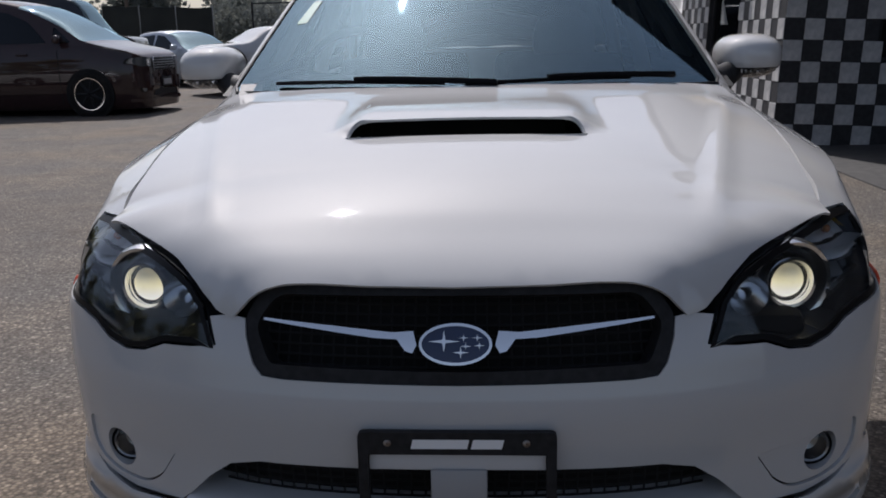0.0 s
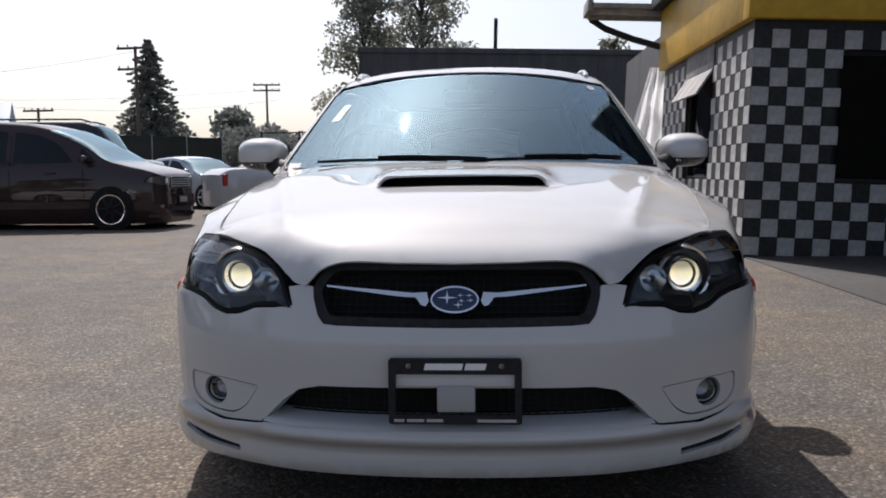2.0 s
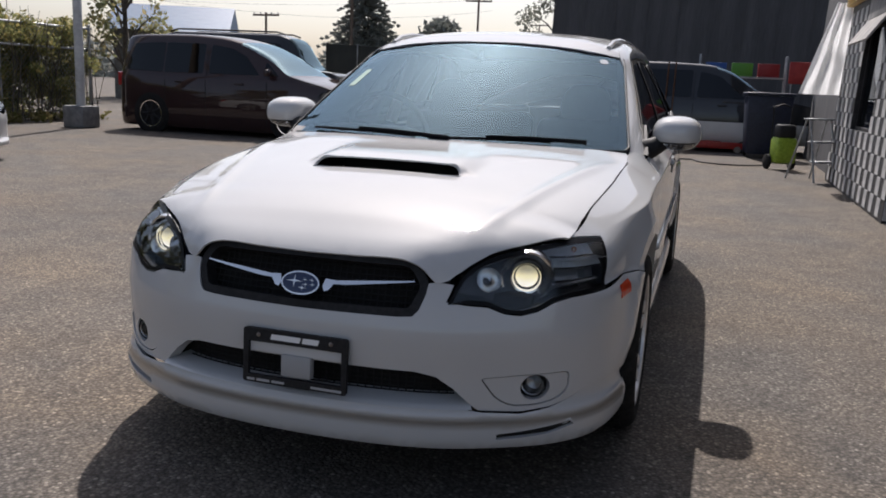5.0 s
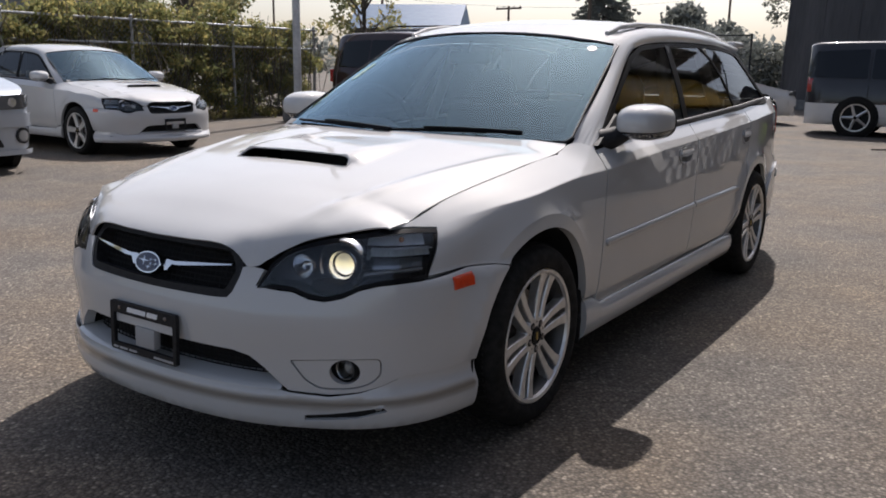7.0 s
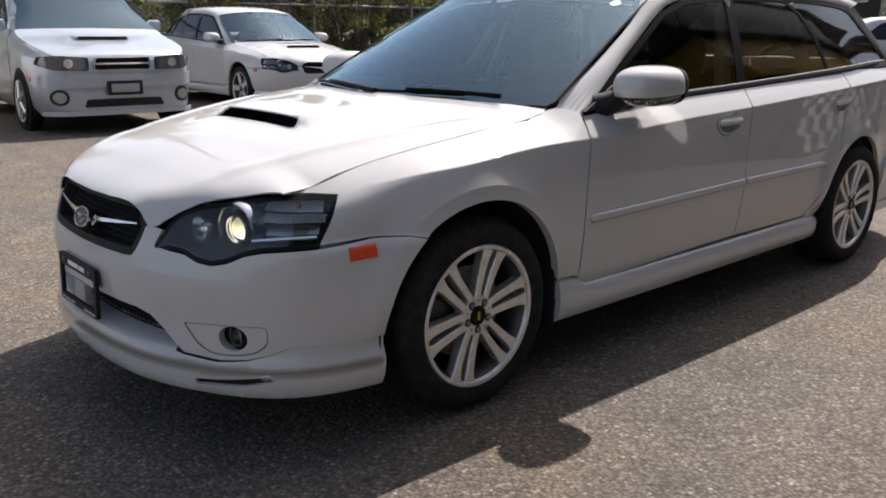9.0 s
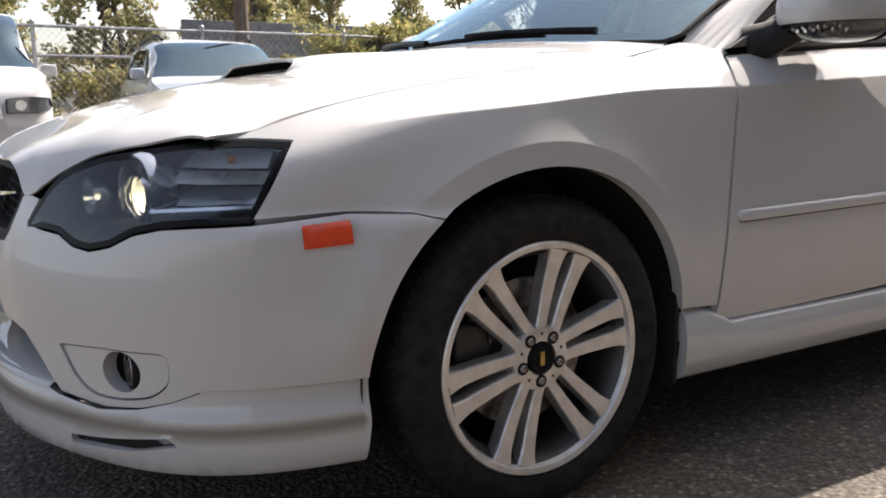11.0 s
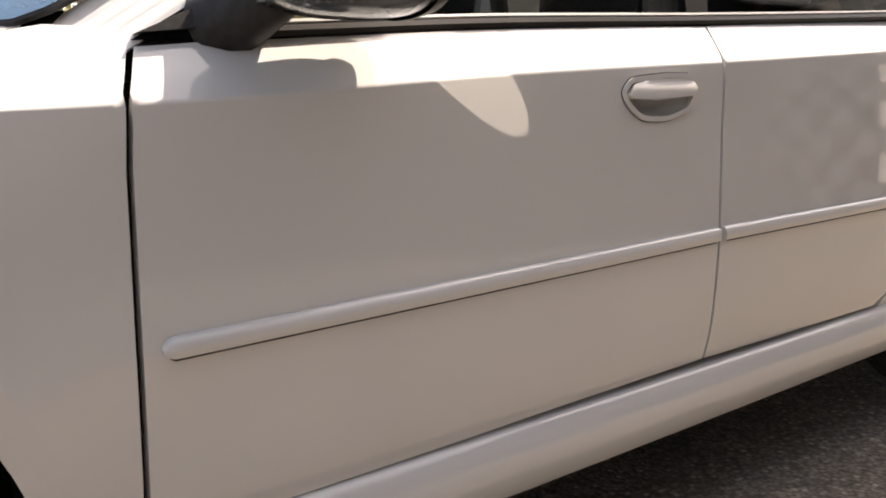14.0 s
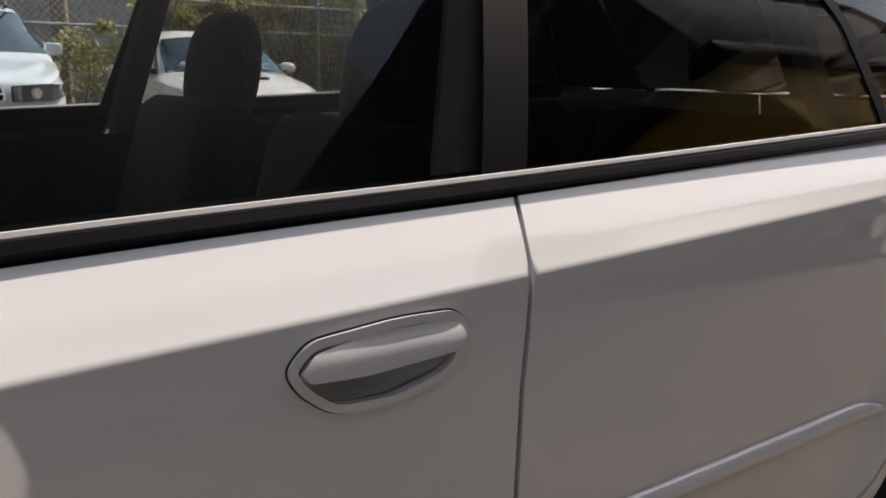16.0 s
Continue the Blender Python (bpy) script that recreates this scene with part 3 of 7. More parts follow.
# ---- the estate car and its saloon sister ----
LAMP = [(.402, .098, .580), (.427, .136, .645), (.450, .165, .674), (.469, .187, .688), (.490, .203, .697), (.522, .229, .708), (.58, .281, .720), (.63, .325, .729), (.673, .364, .734), (.708, .425, .735), (.741, .485, .732), (.749, .469, .711), (.759, .435, .66), (.770, .400, .607),
        (.730, .317, .604), (.70, .270, .600), (.662, .234, .589), (.625, .203, .567), (.585, .176, .557), (.545, .150, .562), (.505, .130, .579), (.45, .108, .583)]
LAMP_SZ = [(foot(*p), p[2]) for p in LAMP]
POD = rounded([(.716, .392), (.60, .389), (.497, .381), (.537, .322), (.575, .299), (.64, .299), (.69, .311), (.716, .338)], [.018, .03, .012, .03, .02, .03, .02, .02])
GRILLE = rounded([(-.312, .690), (0, .692), (.312, .690), (.358, .625), (.318, .546), (0, .541), (-.318, .546), (-.358, .625)], [.035, .1, .035, .03, .025, .1, .025, .03], 7)


def estate_car(m, saloon=False, label="", plain=False, paint=None):
    paint = paint or PAINT
    car = thing("saloon_car" if saloon else "estate_car", m, label, "car")
    fine = .028 if not plain else .06
    # front bumper: from the middle of the intake's upper edge out to the wheel arch and back over the lamps
    a0 = AXLES[0]
    low = [(0, .400), (sx(.33), .396), (sx(.385), .384), (sx(.43), .352), (sx(.47), .312), (sx(.495), .291), (sx(.60), .284), (sx(.67), .293), (sx(.715), .308), (sx(.745), .326), (foot(.77, .30, .33), .332), (sy(.575), .332)]
    rear = arc_points(a0[0], a0[1], 176.5, 129, 14)
    up = [(foot(.828, .66, .607), .609), (foot(.818, .55, .61), .614)] + [(s, z - .005) for s, z in LAMP_SZ[13:]] + [(LAMP_SZ[0][0] - .004, .586), (foot(.4160, .122, .629) - .005, .629), (sx(.392), .634), (sx(.372), .634), (sx(.356), .631), (sx(.351), .605), (sx(.335), .565), (sx(.318), .546), (sx(.28), .543), (0, .541)]
    half = low + rear + up
    pod = at_xz(POD)
    holes = [] if plain else [pod, [(-s, z) for s, z in pod]]
    bumper = panel("front_bumper", skin, mirrored(half), paint, car, holes=holes, step=fine, flange=.035, out=(0, 1.2, .5))
    # lamps' pods with the fog lamps
    if not plain:
        for sg in (1, -1):
            rim = grow(pod, -.0035)
            cx = sx(.636)
            fp = panel("fog_lamp_pod", deeper(skin, .004), rim, paint, bumper, holes=[oval(cx, .350, .044, .036, 28)], step=.02, flange=.028, mirror=sg < 0, out=(0, 1.2, .5))
            p = Vector([float(np.atleast_1d(v)[0]) for v in deeper(skin, .026)(np.array([cx]), np.array([.352]))])
            p.x *= sg
            mm = Matrix.Translation(p) @ Matrix.Rotation(radians(-90 + 0 * sg), 4, "Z")
            bm = bmesh.new()
            lathe_x(bm, [(.033, -.03), (.033, .002), (.031, .005), (.028, .003), (.027, -.006), (.020, -.02), (.001, -.027)], 28)
            fl = part("fog_lamp", bm, FOGBOWL, fp, "small round clear fog lamp in a dark recess")
            fl.matrix_local = mm
            bm = bmesh.new()
            lathe_x(bm, [(.028, .003), (.020, .008), (.001, .010)], 28)
            part("lens", bm, LENS, fl)
            bm = bmesh.new()
            lathe_x(bm, [(.0365, .004), (.0365, -.035), (.001, -.035)], 28)
            sh = part("lamp_well", bm, BLACK, fp)
            sh.matrix_local = mm
    # intake behind the lower notch: a near-black sheet paints the recess shade
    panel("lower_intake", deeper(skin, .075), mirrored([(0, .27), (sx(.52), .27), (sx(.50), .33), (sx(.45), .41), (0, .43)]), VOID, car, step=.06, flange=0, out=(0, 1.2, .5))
    if not plain:
        bm = bmesh.new()
        for k in range(7):
            z = .318 + k * .014
            q = deeper(skin, .058)(np.linspace(-sx(.44), sx(.44), 24), np.full(24, z))
            tube(bm, list(zip(*q)), .0022, 5)
        for x in np.linspace(-.42, .42, 36):
            q = deeper(skin, .058)(np.full(2, sx(abs(x)) * (1 if x > 0 else -1)), np.array([.318, .41]))
            tube(bm, list(zip(*q)), .002, 4)
        part("intake_mesh", bm, VOID, car)
    # lip spoiler with its side slots
    slot = rounded([(sx(.540), .212), (sx(.540), .229), (sx(.60), .235), (sx(.715), .252), (sx(.726), .238), (sx(.66), .221)], .005)
    liphalf = [(0, .186), (sx(.5), .186), (sy(.40), .184), (sy(.565), .183)] + [(sy(.572), .25), (sy(.574), .328)] + [(foot(.77, .285, .33), .331), (sx(.748), .325), (sx(.715), .3065), (sx(.67), .2915), (sx(.60), .2825), (sx(.50), .2885), (sx(.46), .296), (0, .303)]
    lip = panel("lip_spoiler", lip_skin, mirrored(liphalf), paint, car, holes=[] if plain else [slot, [(-s, z) for s, z in slot]], step=fine * .8, flange=.05, out=(0, 1.2, .25))
    # near-black sheet paints the shade inside the slots
    panel("slot_backing", deeper(lip_skin, .011), mirrored([(0, .20), (sx(.76), .20), (sx(.76), .27), (0, .27)]), VOID, car, step=.08, flange=0, out=(0, 1.2, .25))
    qs = np.linspace(-sx(.478), sx(.478), 41)
    f0, f1 = deeper(lip_skin, -.008)(qs, np.full(41, .3)), deeper(lip_skin, .10)(qs, np.full(41, .3))
    vs, ns = [], []
    for t, dz in ((0, .0), (.08, .0055), (.2, .009), (.6, .016), (1, .022)):
        vs += [(f0[0][i] * (1 - t) + f1[0][i] * t, f0[1][i] * (1 - t) + f1[1][i] * t, .2975 + dz) for i in range(41)]
    link_mesh("lip_shelf", vs, [(r * 41 + i, r * 41 + i + 1, (r + 1) * 41 + i + 1, (r + 1) * 41 + i) for r in range(4) for i in range(40)], paint, car, smooth=True)
    # bonnet with its scoop
    ys = [.36, .45, .6, .75, .9, 1.05, 1.15, 1.25, 1.33]
    edge = [(float(BON_X(y)) - .004, y) for y in ys]
    half = [(0, .082), (.15, .085), (.26, .092), (.305, .096), (.335, .1000), (.352, .1018), (.364, .1045), (.385, .1140), (.397, .1208), (.425, .1438), (.45, .169), (.487, .207), (.58, .288), (.66, .356)] + edge + [(.712, 1.368), (.695, 1.362), (.60, 1.292), (.5, 1.232), (.3, 1.165), (.15, 1.142), (0, 1.135)]
    scoop = rounded([(-.258, .647), (.258, .647), (.246, .683), (-.246, .683)], [.012, .012, .03, .03], 8)
    folds = [[(sg * (.415 + .27 * (y - .163) + d), y) for y in np.arange(.27, 1.2, .03)] for d in (-.05, -.03, -.015, 0, .015, .03, .05) for sg in (1, -1)]
    hood = panel("bonnet", bonnet, mirrored(half), paint, car, holes=[scoop], step=fine, flange=.005, out=(0, 1, 0), more=folds if not plain else ())
    # near-black duct, its inner shade put into the colour
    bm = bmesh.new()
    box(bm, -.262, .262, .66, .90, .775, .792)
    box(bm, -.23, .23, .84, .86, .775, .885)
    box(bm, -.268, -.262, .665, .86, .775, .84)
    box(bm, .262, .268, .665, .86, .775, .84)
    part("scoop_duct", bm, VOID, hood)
    bm = bmesh.new()
    rim = np.array(grow(scoop, .005))
    ring = [(x, y, z + .001) for x, y, z in zip(*bonnet(rim[:, 0], rim[:, 1]))]
    tube(bm, ring + [ring[0]], .0022, 6, False)
    part("scoop_rim", bm, paint, hood)
    # wings
    for sg in (1, -1):
        g = .004
        top = [(sy(y), float(TOP(y))) for y in (.40, .5, .65, .8, .95, 1.1, 1.25)]
        pts = [(LAMP_SZ[13][0] + .004, .612), (LAMP_SZ[12][0] + .005, .66), (LAMP_SZ[11][0] + .005, .714), (LAMP_SZ[10][0] + .005, .736), (LAMP_SZ[9][0], .739), (LAMP_SZ[8][0] + .004, .738)] + top + [(sy(1.30), .899), (sy(1.35), .911), (sy(1.385), .918), (sy(1.42), .915), (sy(1.45), .905), (sy(1.462), .889), (sy(1.438), .835), (sy(1.429), .75), (sy(1.420), .55), (sy(1.414), .350), (sy(1.335), .356)]
        arc = arc_points(a0[0], a0[1], 7, 128.2, 34)
        pts = pts + arc + [(foot(.828, .66, .611), .613), (foot(.818, .55, .614), .618)]
        ridge = [[(sy(y), -float(CREASE(y)) * k) for y in np.arange(.6, 1.43, .02)] for k in (1.035, .985, .93)]
        flare = [to_u(arc_points(a0[0], a0[1] + dr, 20, 126, 44)) for dr in (.043, .0465, .052)]
        panel("front_wing", skin_u, to_u(pts), paint, car, grid=(.018, .010), more=ridge + flare if not plain else (), step=fine, flange=.03, mirror=sg < 0, out=(0, .9, .4))
        # arch lining, with the arch's shade in its near-black colour
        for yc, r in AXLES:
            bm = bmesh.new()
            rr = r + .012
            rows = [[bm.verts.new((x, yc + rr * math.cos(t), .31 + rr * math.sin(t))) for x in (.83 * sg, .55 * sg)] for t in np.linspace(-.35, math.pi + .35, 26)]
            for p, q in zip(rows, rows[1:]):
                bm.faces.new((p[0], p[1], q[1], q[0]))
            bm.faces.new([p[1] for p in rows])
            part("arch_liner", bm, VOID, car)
        # mud flap
        bm = bmesh.new()
        box(bm, .70 * sg, .832 * sg, 1.300, 1.312, .185, .47, .004)
        part("mud_flap", bm, BLACK, car)
        bm = bmesh.new()
        box(bm, .72 * sg, .828 * sg, 3.945, 3.957, .165, .40, .004)
        part("mud_flap", bm, BLACK, car)
        # doors
        def window_trim(name, pts, mat, parent, lift=0.0, step=.05, flange=.004, holes=()):
            return panel(name, side_glass, pts, mat, parent, holes=holes, step=step, flange=flange, mirror=sg < 0, out=(0, 2.5, 1.0), lift=lift)
        fd = [(sy(1.470), .889), (sy(1.446), .835), (sy(1.437), .75), (sy(1.428), .55), (sy(1.421), .312), (sy(1.9), .316), (sy(2.449), .325), (sy(2.460), .42), (sy(2.468), .56), (sy(2.472), .75), (sy(2.482), .865), (sy(2.509), .938)] + [(sy(y), float(TOP(y))) for y in (2.3, 2.0, 1.75, 1.55)]
        def cup_at(yy, zz):
            return [(sy(yy) + a, zz + b) for a, b in rounded([(-.098, .010), (-.076, .033), (.015, .040), (.080, .038), (.097, .016), (.078, -.025), (.012, -.041), (-.053, -.038), (-.086, -.012)], .02)]
        cups = [] if plain else [grow(cup_at(2.308, .811), -.003), grow(cup_at(3.343, .835), -.003)]
        door = panel("front_door", skin_u, to_u(fd), paint, car, holes=[to_u(c) for c in cups[:1]], grid=(.035, .010), step=fine, flange=.02, mirror=sg < 0, out=(0, 2.0, .5), more=[[(sy(y), -.07 * k) for y in np.arange(1.44, 2.49, .02)] for k in (1.035, .985, .93)])
        ra = AXLES[1]
        rd = [(sy(2.516), .939), (sy(2.489), .865), (sy(2.479), .75), (sy(2.475), .56), (sy(2.467), .42), (sy(2.456), .325), (sy(2.8), .321), (sy(3.09), .318), (sy(3.125), .335), (sy(3.165), .368), (sy(3.225), .43), (sy(3.28), .49), (sy(3.318), .55), (sy(3.362), .66), (sy(3.395), .76), (sy(3.42), .85), (sy(3.45), .978)] + [(sy(y), float(TOP(y))) for y in (3.3, 3.0, 2.75)]
        door2 = panel("rear_door", skin_u, to_u(rd), paint, car, holes=[to_u(c) for c in cups[1:]], grid=(.035, .010), step=fine, flange=.02, mirror=sg < 0, out=(0, 2.9, .5), more=[[(sy(y), -.07 * k) for y in np.arange(2.48, 3.45, .02)] for k in (1.035, .985, .93)])
        # rear wing down to the arch, round to the tail
        rq = [(sy(3.457), .978), (sy(3.427), .85), (sy(3.402), .757), (sy(3.369), .655), (sy(3.326), .546), (sy(3.287), .485), (sy(3.232), .424), (sy(3.171), .361), (sy(3.13), .328), (sy(3.115), .31), (sy(3.16), .255)] + arc_points(ra[0], ra[1], 186, 8, 40)[2:] + [(sy(3.97), .24), (S_END - .35, .24), (S_END - .35, 1.0), (sy(4.5), 1.02), (sy(4.05), 1.006), (sy(3.7), .99)]
        if saloon:
            rq = rq[:-4] + [(S_END - .35, .93), (sy(4.5), .95), (sy(4.05), .97), (sy(3.7), .985)]
        panel("rear_wing", skin_u, to_u(rq), paint, car, grid=(.04, .014), step=fine * 1.3, flange=.02, mirror=sg < 0, out=(0, 3.6, .5), more=[[(sy(y), -.07 * k) for y in np.arange(3.43, 4.2, .02)] for k in (1.035, .985, .93)])
        if not plain:
            # recessed cup and grip
            for yy, zz, d in ((2.308, .811, door), (3.343, .835, door2)):
                s_mid = sy(yy)
                cup = cup_at(yy, zz)
                kw = dict(mirror=sg < 0, out=(0, yy, .8))
                h = panel("door_handle", skin, cup, paint, d, holes=[grow(cup, -.0085)], step=.008, flange=.010, lift=.0045, label="white pull handle in an oval cup", **kw)
                panel("handle_seam", skin, grow(cup, .0016), BLACK, h, holes=[grow(cup, -.003)], step=.01, flange=.004, lift=.0008, **kw)
                def bowl(s, z, yy=yy, zz=zz, s_mid=s_mid):
                    a, b = (s - s_mid) / .086, (z - zz + .002) / .034
                    return offset(s, skin_inset(s, z) + .004 + .024 * np.clip(1.1 - a * a - b * b * .8, 0, 1), z)
                panel("handle_cup", bowl, grow(cup, -.006), paint, h, step=.007, flange=0, **kw)
                grip = [(s_mid + a, zz + b) for a, b in rounded([(-.085, .008), (-.072, .0225), (-.014, .0305), (.070, .0305), (.084, .0245), (.087, .009), (.074, .001), (-.024, -.004), (-.079, -.001)], .007)]
                def handle_face(s, z, zz=zz, s_mid=s_mid):
                    k = np.clip((z - zz - .002) / .026, 0, 1)
                    return offset(s, skin_inset(s, z) - .013 + .009 * k * k + .05 * np.clip(np.abs(s - s_mid) - .05, 0, 1) ** 1.2, z)
                panel("grip", handle_face, grip, paint, h, step=.006, flange=.014, **kw)
            # rub strips
            def zm(y):
                return .5465 + .0145 * min(y - 1.45, 1.05)
            for d, y0, y1 in ((door, 1.448, 2.462), (door2, 2.478, 3.235)):
                vs = []
                sect = [(-.0140, -.004), (-.0135, .005), (-.0115, .0095), (-.004, .0125), (.004, .0120), (.010, .0085), (.0135, .0035), (.0140, -.004)]
                ys = np.concatenate([y0 + .03 * np.linspace(0, 1, 8) ** 2, np.linspace(y0 + .06, y1 - .06, 18), y1 - .04 * np.linspace(1, 0, 8) ** 2])
                for y in ys:
                    f = math.sqrt(max(0, min(1, (y - y0) / .018) * (2 - min(1, (y - y0) / .018)))) if y0 < 2 else 1.0
                    e = min(1.0, max(.0, (y1 - y) / .05)) if y0 > 2 else 1.0
                    for dz, q in sect:
                        z = zm(y) + dz * max(f, .05) * (1 if dz < 0 else .1 + .9 * e)
                        p = deeper(skin, -q * (.35 + .65 * f))(np.array([sy(y)]), np.array([z]))
                        vs.append((float(p[0][0]) * sg, float(p[1][0]), float(p[2][0])))
                n = len(sect)
                fs = [(r * n + i, r * n + i + 1, (r + 1) * n + i + 1, (r + 1) * n + i) for r in range(len(ys) - 1) for i in range(n - 1)] + [tuple(range(n)), tuple(range(len(vs) - n, len(vs)))]
                rs = link_mesh("rub_strip", vs, fs, paint, d, smooth=True)
                rs.data.set_sharp_from_angle(angle=radians(35))
                bm = bmesh.new()
                q = deeper(skin, -.0005)(np.array([sy(max(y, y0 + .01)) for y in ys]), np.array([zm(y) - .0148 * min(1, .3 + (y - y0) / .02) for y in ys]))
                tube(bm, [(x * sg, y, z) for x, y, z in zip(*q)], .0016, 5)
                part("strip_seam", bm, BLACK, rs)
        # sill skirt
        yy = np.linspace(1.318, 3.265, 40)
        prof = [(-.11, .30), (-.02, .312), (-.006, .309), (.006, .298), (.014, .27), (.012, .235), (.002, .205), (-.012, .193), (-.10, .19)]
        vs = []
        for y in yy:
            hump = (1 - float(step01(y, 1.408, 1.434))) * .040
            tail = float(step01(y, 3.20, 3.265))
            for dx, z in prof:
                k = max(0, (z - .25) / .06)
                vs.append(((.838 + dx + .004 * math.sin((y - 1.3) * 1.6) - .02 * tail) * sg, y, z + hump * min(1, k) - .02 * tail * k))
        n = len(prof)
        fs = [(r * n + i, r * n + i + 1, (r + 1) * n + i + 1, (r + 1) * n + i) for r in range(len(yy) - 1) for i in range(n - 1)] + [tuple(range(n)), tuple(range(len(vs) - n, len(vs)))]
        sk = link_mesh("sill_skirt", vs, fs, paint, car, smooth=True)
        sk.data.set_sharp_from_angle(angle=radians(50))
        # side lamp reflector and painted cant rail
        if not plain or saloon:
            mk = [(sy(y), z) for y, z in ((.468, .598), (.548, .603), (.550, .567), (.470, .562))]
            panel("side_marker", skin, mk, ORANGE, car, step=.02, flange=.005, lift=.0035, mirror=sg < 0, out=(0, .5, .5), label="orange reflector on the bumper's side")
        kk = np.linspace(0.05, .70 if saloon else 1.0, 40)
        panel("roof_side_rail", cant, [(k, .0) for k in kk] + [(k, 1.0) for k in kk[::-1]], paint, car, step=.05, grid=(.05, .2), flange=.004, mirror=sg < 0, out=(0, 2.5, .8))
        # side windows: black surround with openings, then the panes
        dlo = [(1.47, float(TOP(1.47)) + .006), (1.68, 1.018), (1.88, 1.133), (2.08, 1.243), (2.25, 1.290), (2.58, 1.314), (3.12, 1.322), (3.5, 1.314), (3.74, 1.298), (3.80, 1.285), (3.93, 1.14), (4.06, 1.010), (3.7, .994), (3.3, .977), (2.9, .960), (2.5, .943), (2.0, .924), (1.7, .909)]
        w1 = rounded([(1.66, .928), (1.74, 1.03), (1.90, 1.122), (2.10, 1.229), (2.26, 1.272), (2.572, 1.296), (2.535, 1.155), (2.476, .955)], .012)
        w2 = rounded([(2.538, .957), (2.600, 1.155), (2.640, 1.298), (3.09, 1.303), (3.19, 1.25), (3.258, 1.15), (3.288, .992)], .012)
        w3 = rounded([(3.315, .994), (3.285, 1.15), (3.215, 1.255), (3.13, 1.305), (3.5, 1.297), (3.72, 1.282), (3.79, 1.262), (3.90, 1.14), (4.01, 1.022)], .012)
        panes = [(door, "front_side_window", w1, FRONTSIDE), (door2, "rear_side_window", w2, TINTED), (car, "quarter_window", w3, TINTED)]
        if saloon:
            dlo = dlo[:7] + [(3.40, 1.255), (3.62, 1.13), (3.78, 1.0)] + [(3.3, .977), (2.9, .960), (2.5, .943), (2.0, .924), (1.7, .909)]
            w2 = rounded([(2.538, .957), (2.600, 1.155), (2.640, 1.298), (3.05, 1.303), (3.32, 1.245), (3.45, 1.0)], .012)
            w3 = rounded([(3.49, 1.0), (3.38, 1.225), (3.56, 1.13), (3.70, 1.003)], .012)
            panes = [(door, "front_side_window", w1, DARKGLASS), (door2, "rear_side_window", w2, DARKGLASS), (car, "quarter_window", w3, DARKGLASS)]
            cp = [(.568, 3.25, 1.382), (.56, 3.34, 1.375), (.66, 3.98, .99), (.76, 3.95, .985), (.752, 3.76, .995), (.66, 3.62, 1.13), (.625, 3.40, 1.26), (.614, 3.10, 1.325)]
            link_mesh("rear_pillar", [(x * sg, y, z) for x, y, z in cp], [(0, 1, 6, 7), (1, 2, 5, 6), (2, 3, 4, 5)], paint, car)
        frame_ = window_trim("window_surround", dlo, BORDER, car, holes=[w1, w2, w3])
        for d, nm, w, mat in panes:
            window_trim(nm, w, mat, d, lift=-.004, flange=0)
        # belt moulding
        bm = bmesh.new()
        q = [(side_glass(y, float(TOP(y)) + .010)) for y in np.linspace(1.60, 4.03, 40)]
        tube(bm, [((float(x) + .004) * sg, float(y), float(z)) for x, y, z in q], .0085, 6)
        part("belt_moulding", bm, GLOSSBLACK, car)
        bm = bmesh.new()
        q = [(side_glass(y, float(TOP(y)) + .021)) for y in np.linspace(1.66, 4.0, 40)]
        tube(bm, [((float(x) + .0045) * sg, float(y), float(z)) for x, y, z in q], .0045, 6)
        part("belt_trim", bm, GREYTRIM, car)
        # mirror
        mir = new("door_mirror")
        mir.parent = car
        mir["label"] = "white door mirror with a clear turn lamp below"
        def shell(name, z0, z1, mat, x0, x1, y0, y1, sub=None, pw=2.6, yb=0.0):
            bm = bmesh.new()
            bmesh.ops.create_uvsphere(bm, u_segments=40, v_segments=24, radius=1)
            for v in bm.verts:
                c = v.co
                v.co = Vector([math.copysign(abs(a) ** (2 / pw), a) for a in c])
            k = Matrix.Translation(((x0 + x1) / 2 * sg, (y0 + y1) / 2, (z0 + z1) / 2)) @ Matrix.Diagonal((abs(x1 - x0) / 2, abs(y1 - y0) / 2, (z1 - z0) / 2, 1))
            bmesh.ops.transform(bm, matrix=k, verts=bm.verts)
            return part(name, bm, mat, sub or mir, angle=60)
        def cut(o, y, front=None):
            bm = bmesh.new()
            bm.from_mesh(o.data)
            bmesh.ops.bisect_plane(bm, geom=bm.verts[:] + bm.edges[:] + bm.faces[:], plane_co=(0, y, 0), plane_no=(0, 1, 0), clear_outer=True)
            if front:
                bmesh.ops.bisect_plane(bm, geom=bm.verts[:] + bm.edges[:] + bm.faces[:], plane_co=(0, front, 0), plane_no=(0, 1, 0), clear_inner=True)
            bmesh.ops.contextual_create(bm, geom=[e for e in bm.edges if e.is_boundary and all(abs(v.co.y - y) < 1e-4 for v in e.verts)])
            bmesh.ops.translate(bm, vec=(0, .008, 0), verts=bm.verts)
            bm.to_mesh(o.data)
            bm.free()
        def keep_side(o, z, above):
            bm = bmesh.new()
            bm.from_mesh(o.data)
            bmesh.ops.bisect_plane(bm, geom=bm.verts[:] + bm.edges[:] + bm.faces[:], plane_co=(0, 1.70, z), plane_no=(0, -.05, 1), clear_inner=above, clear_outer=not above)
            bm.to_mesh(o.data)
            bm.free()
            return o
        whole = (.788, .984, 1.550, 1.852)
        cut(keep_side(shell("cap", .915, 1.058, paint, *whole), .9605, True), 1.785)
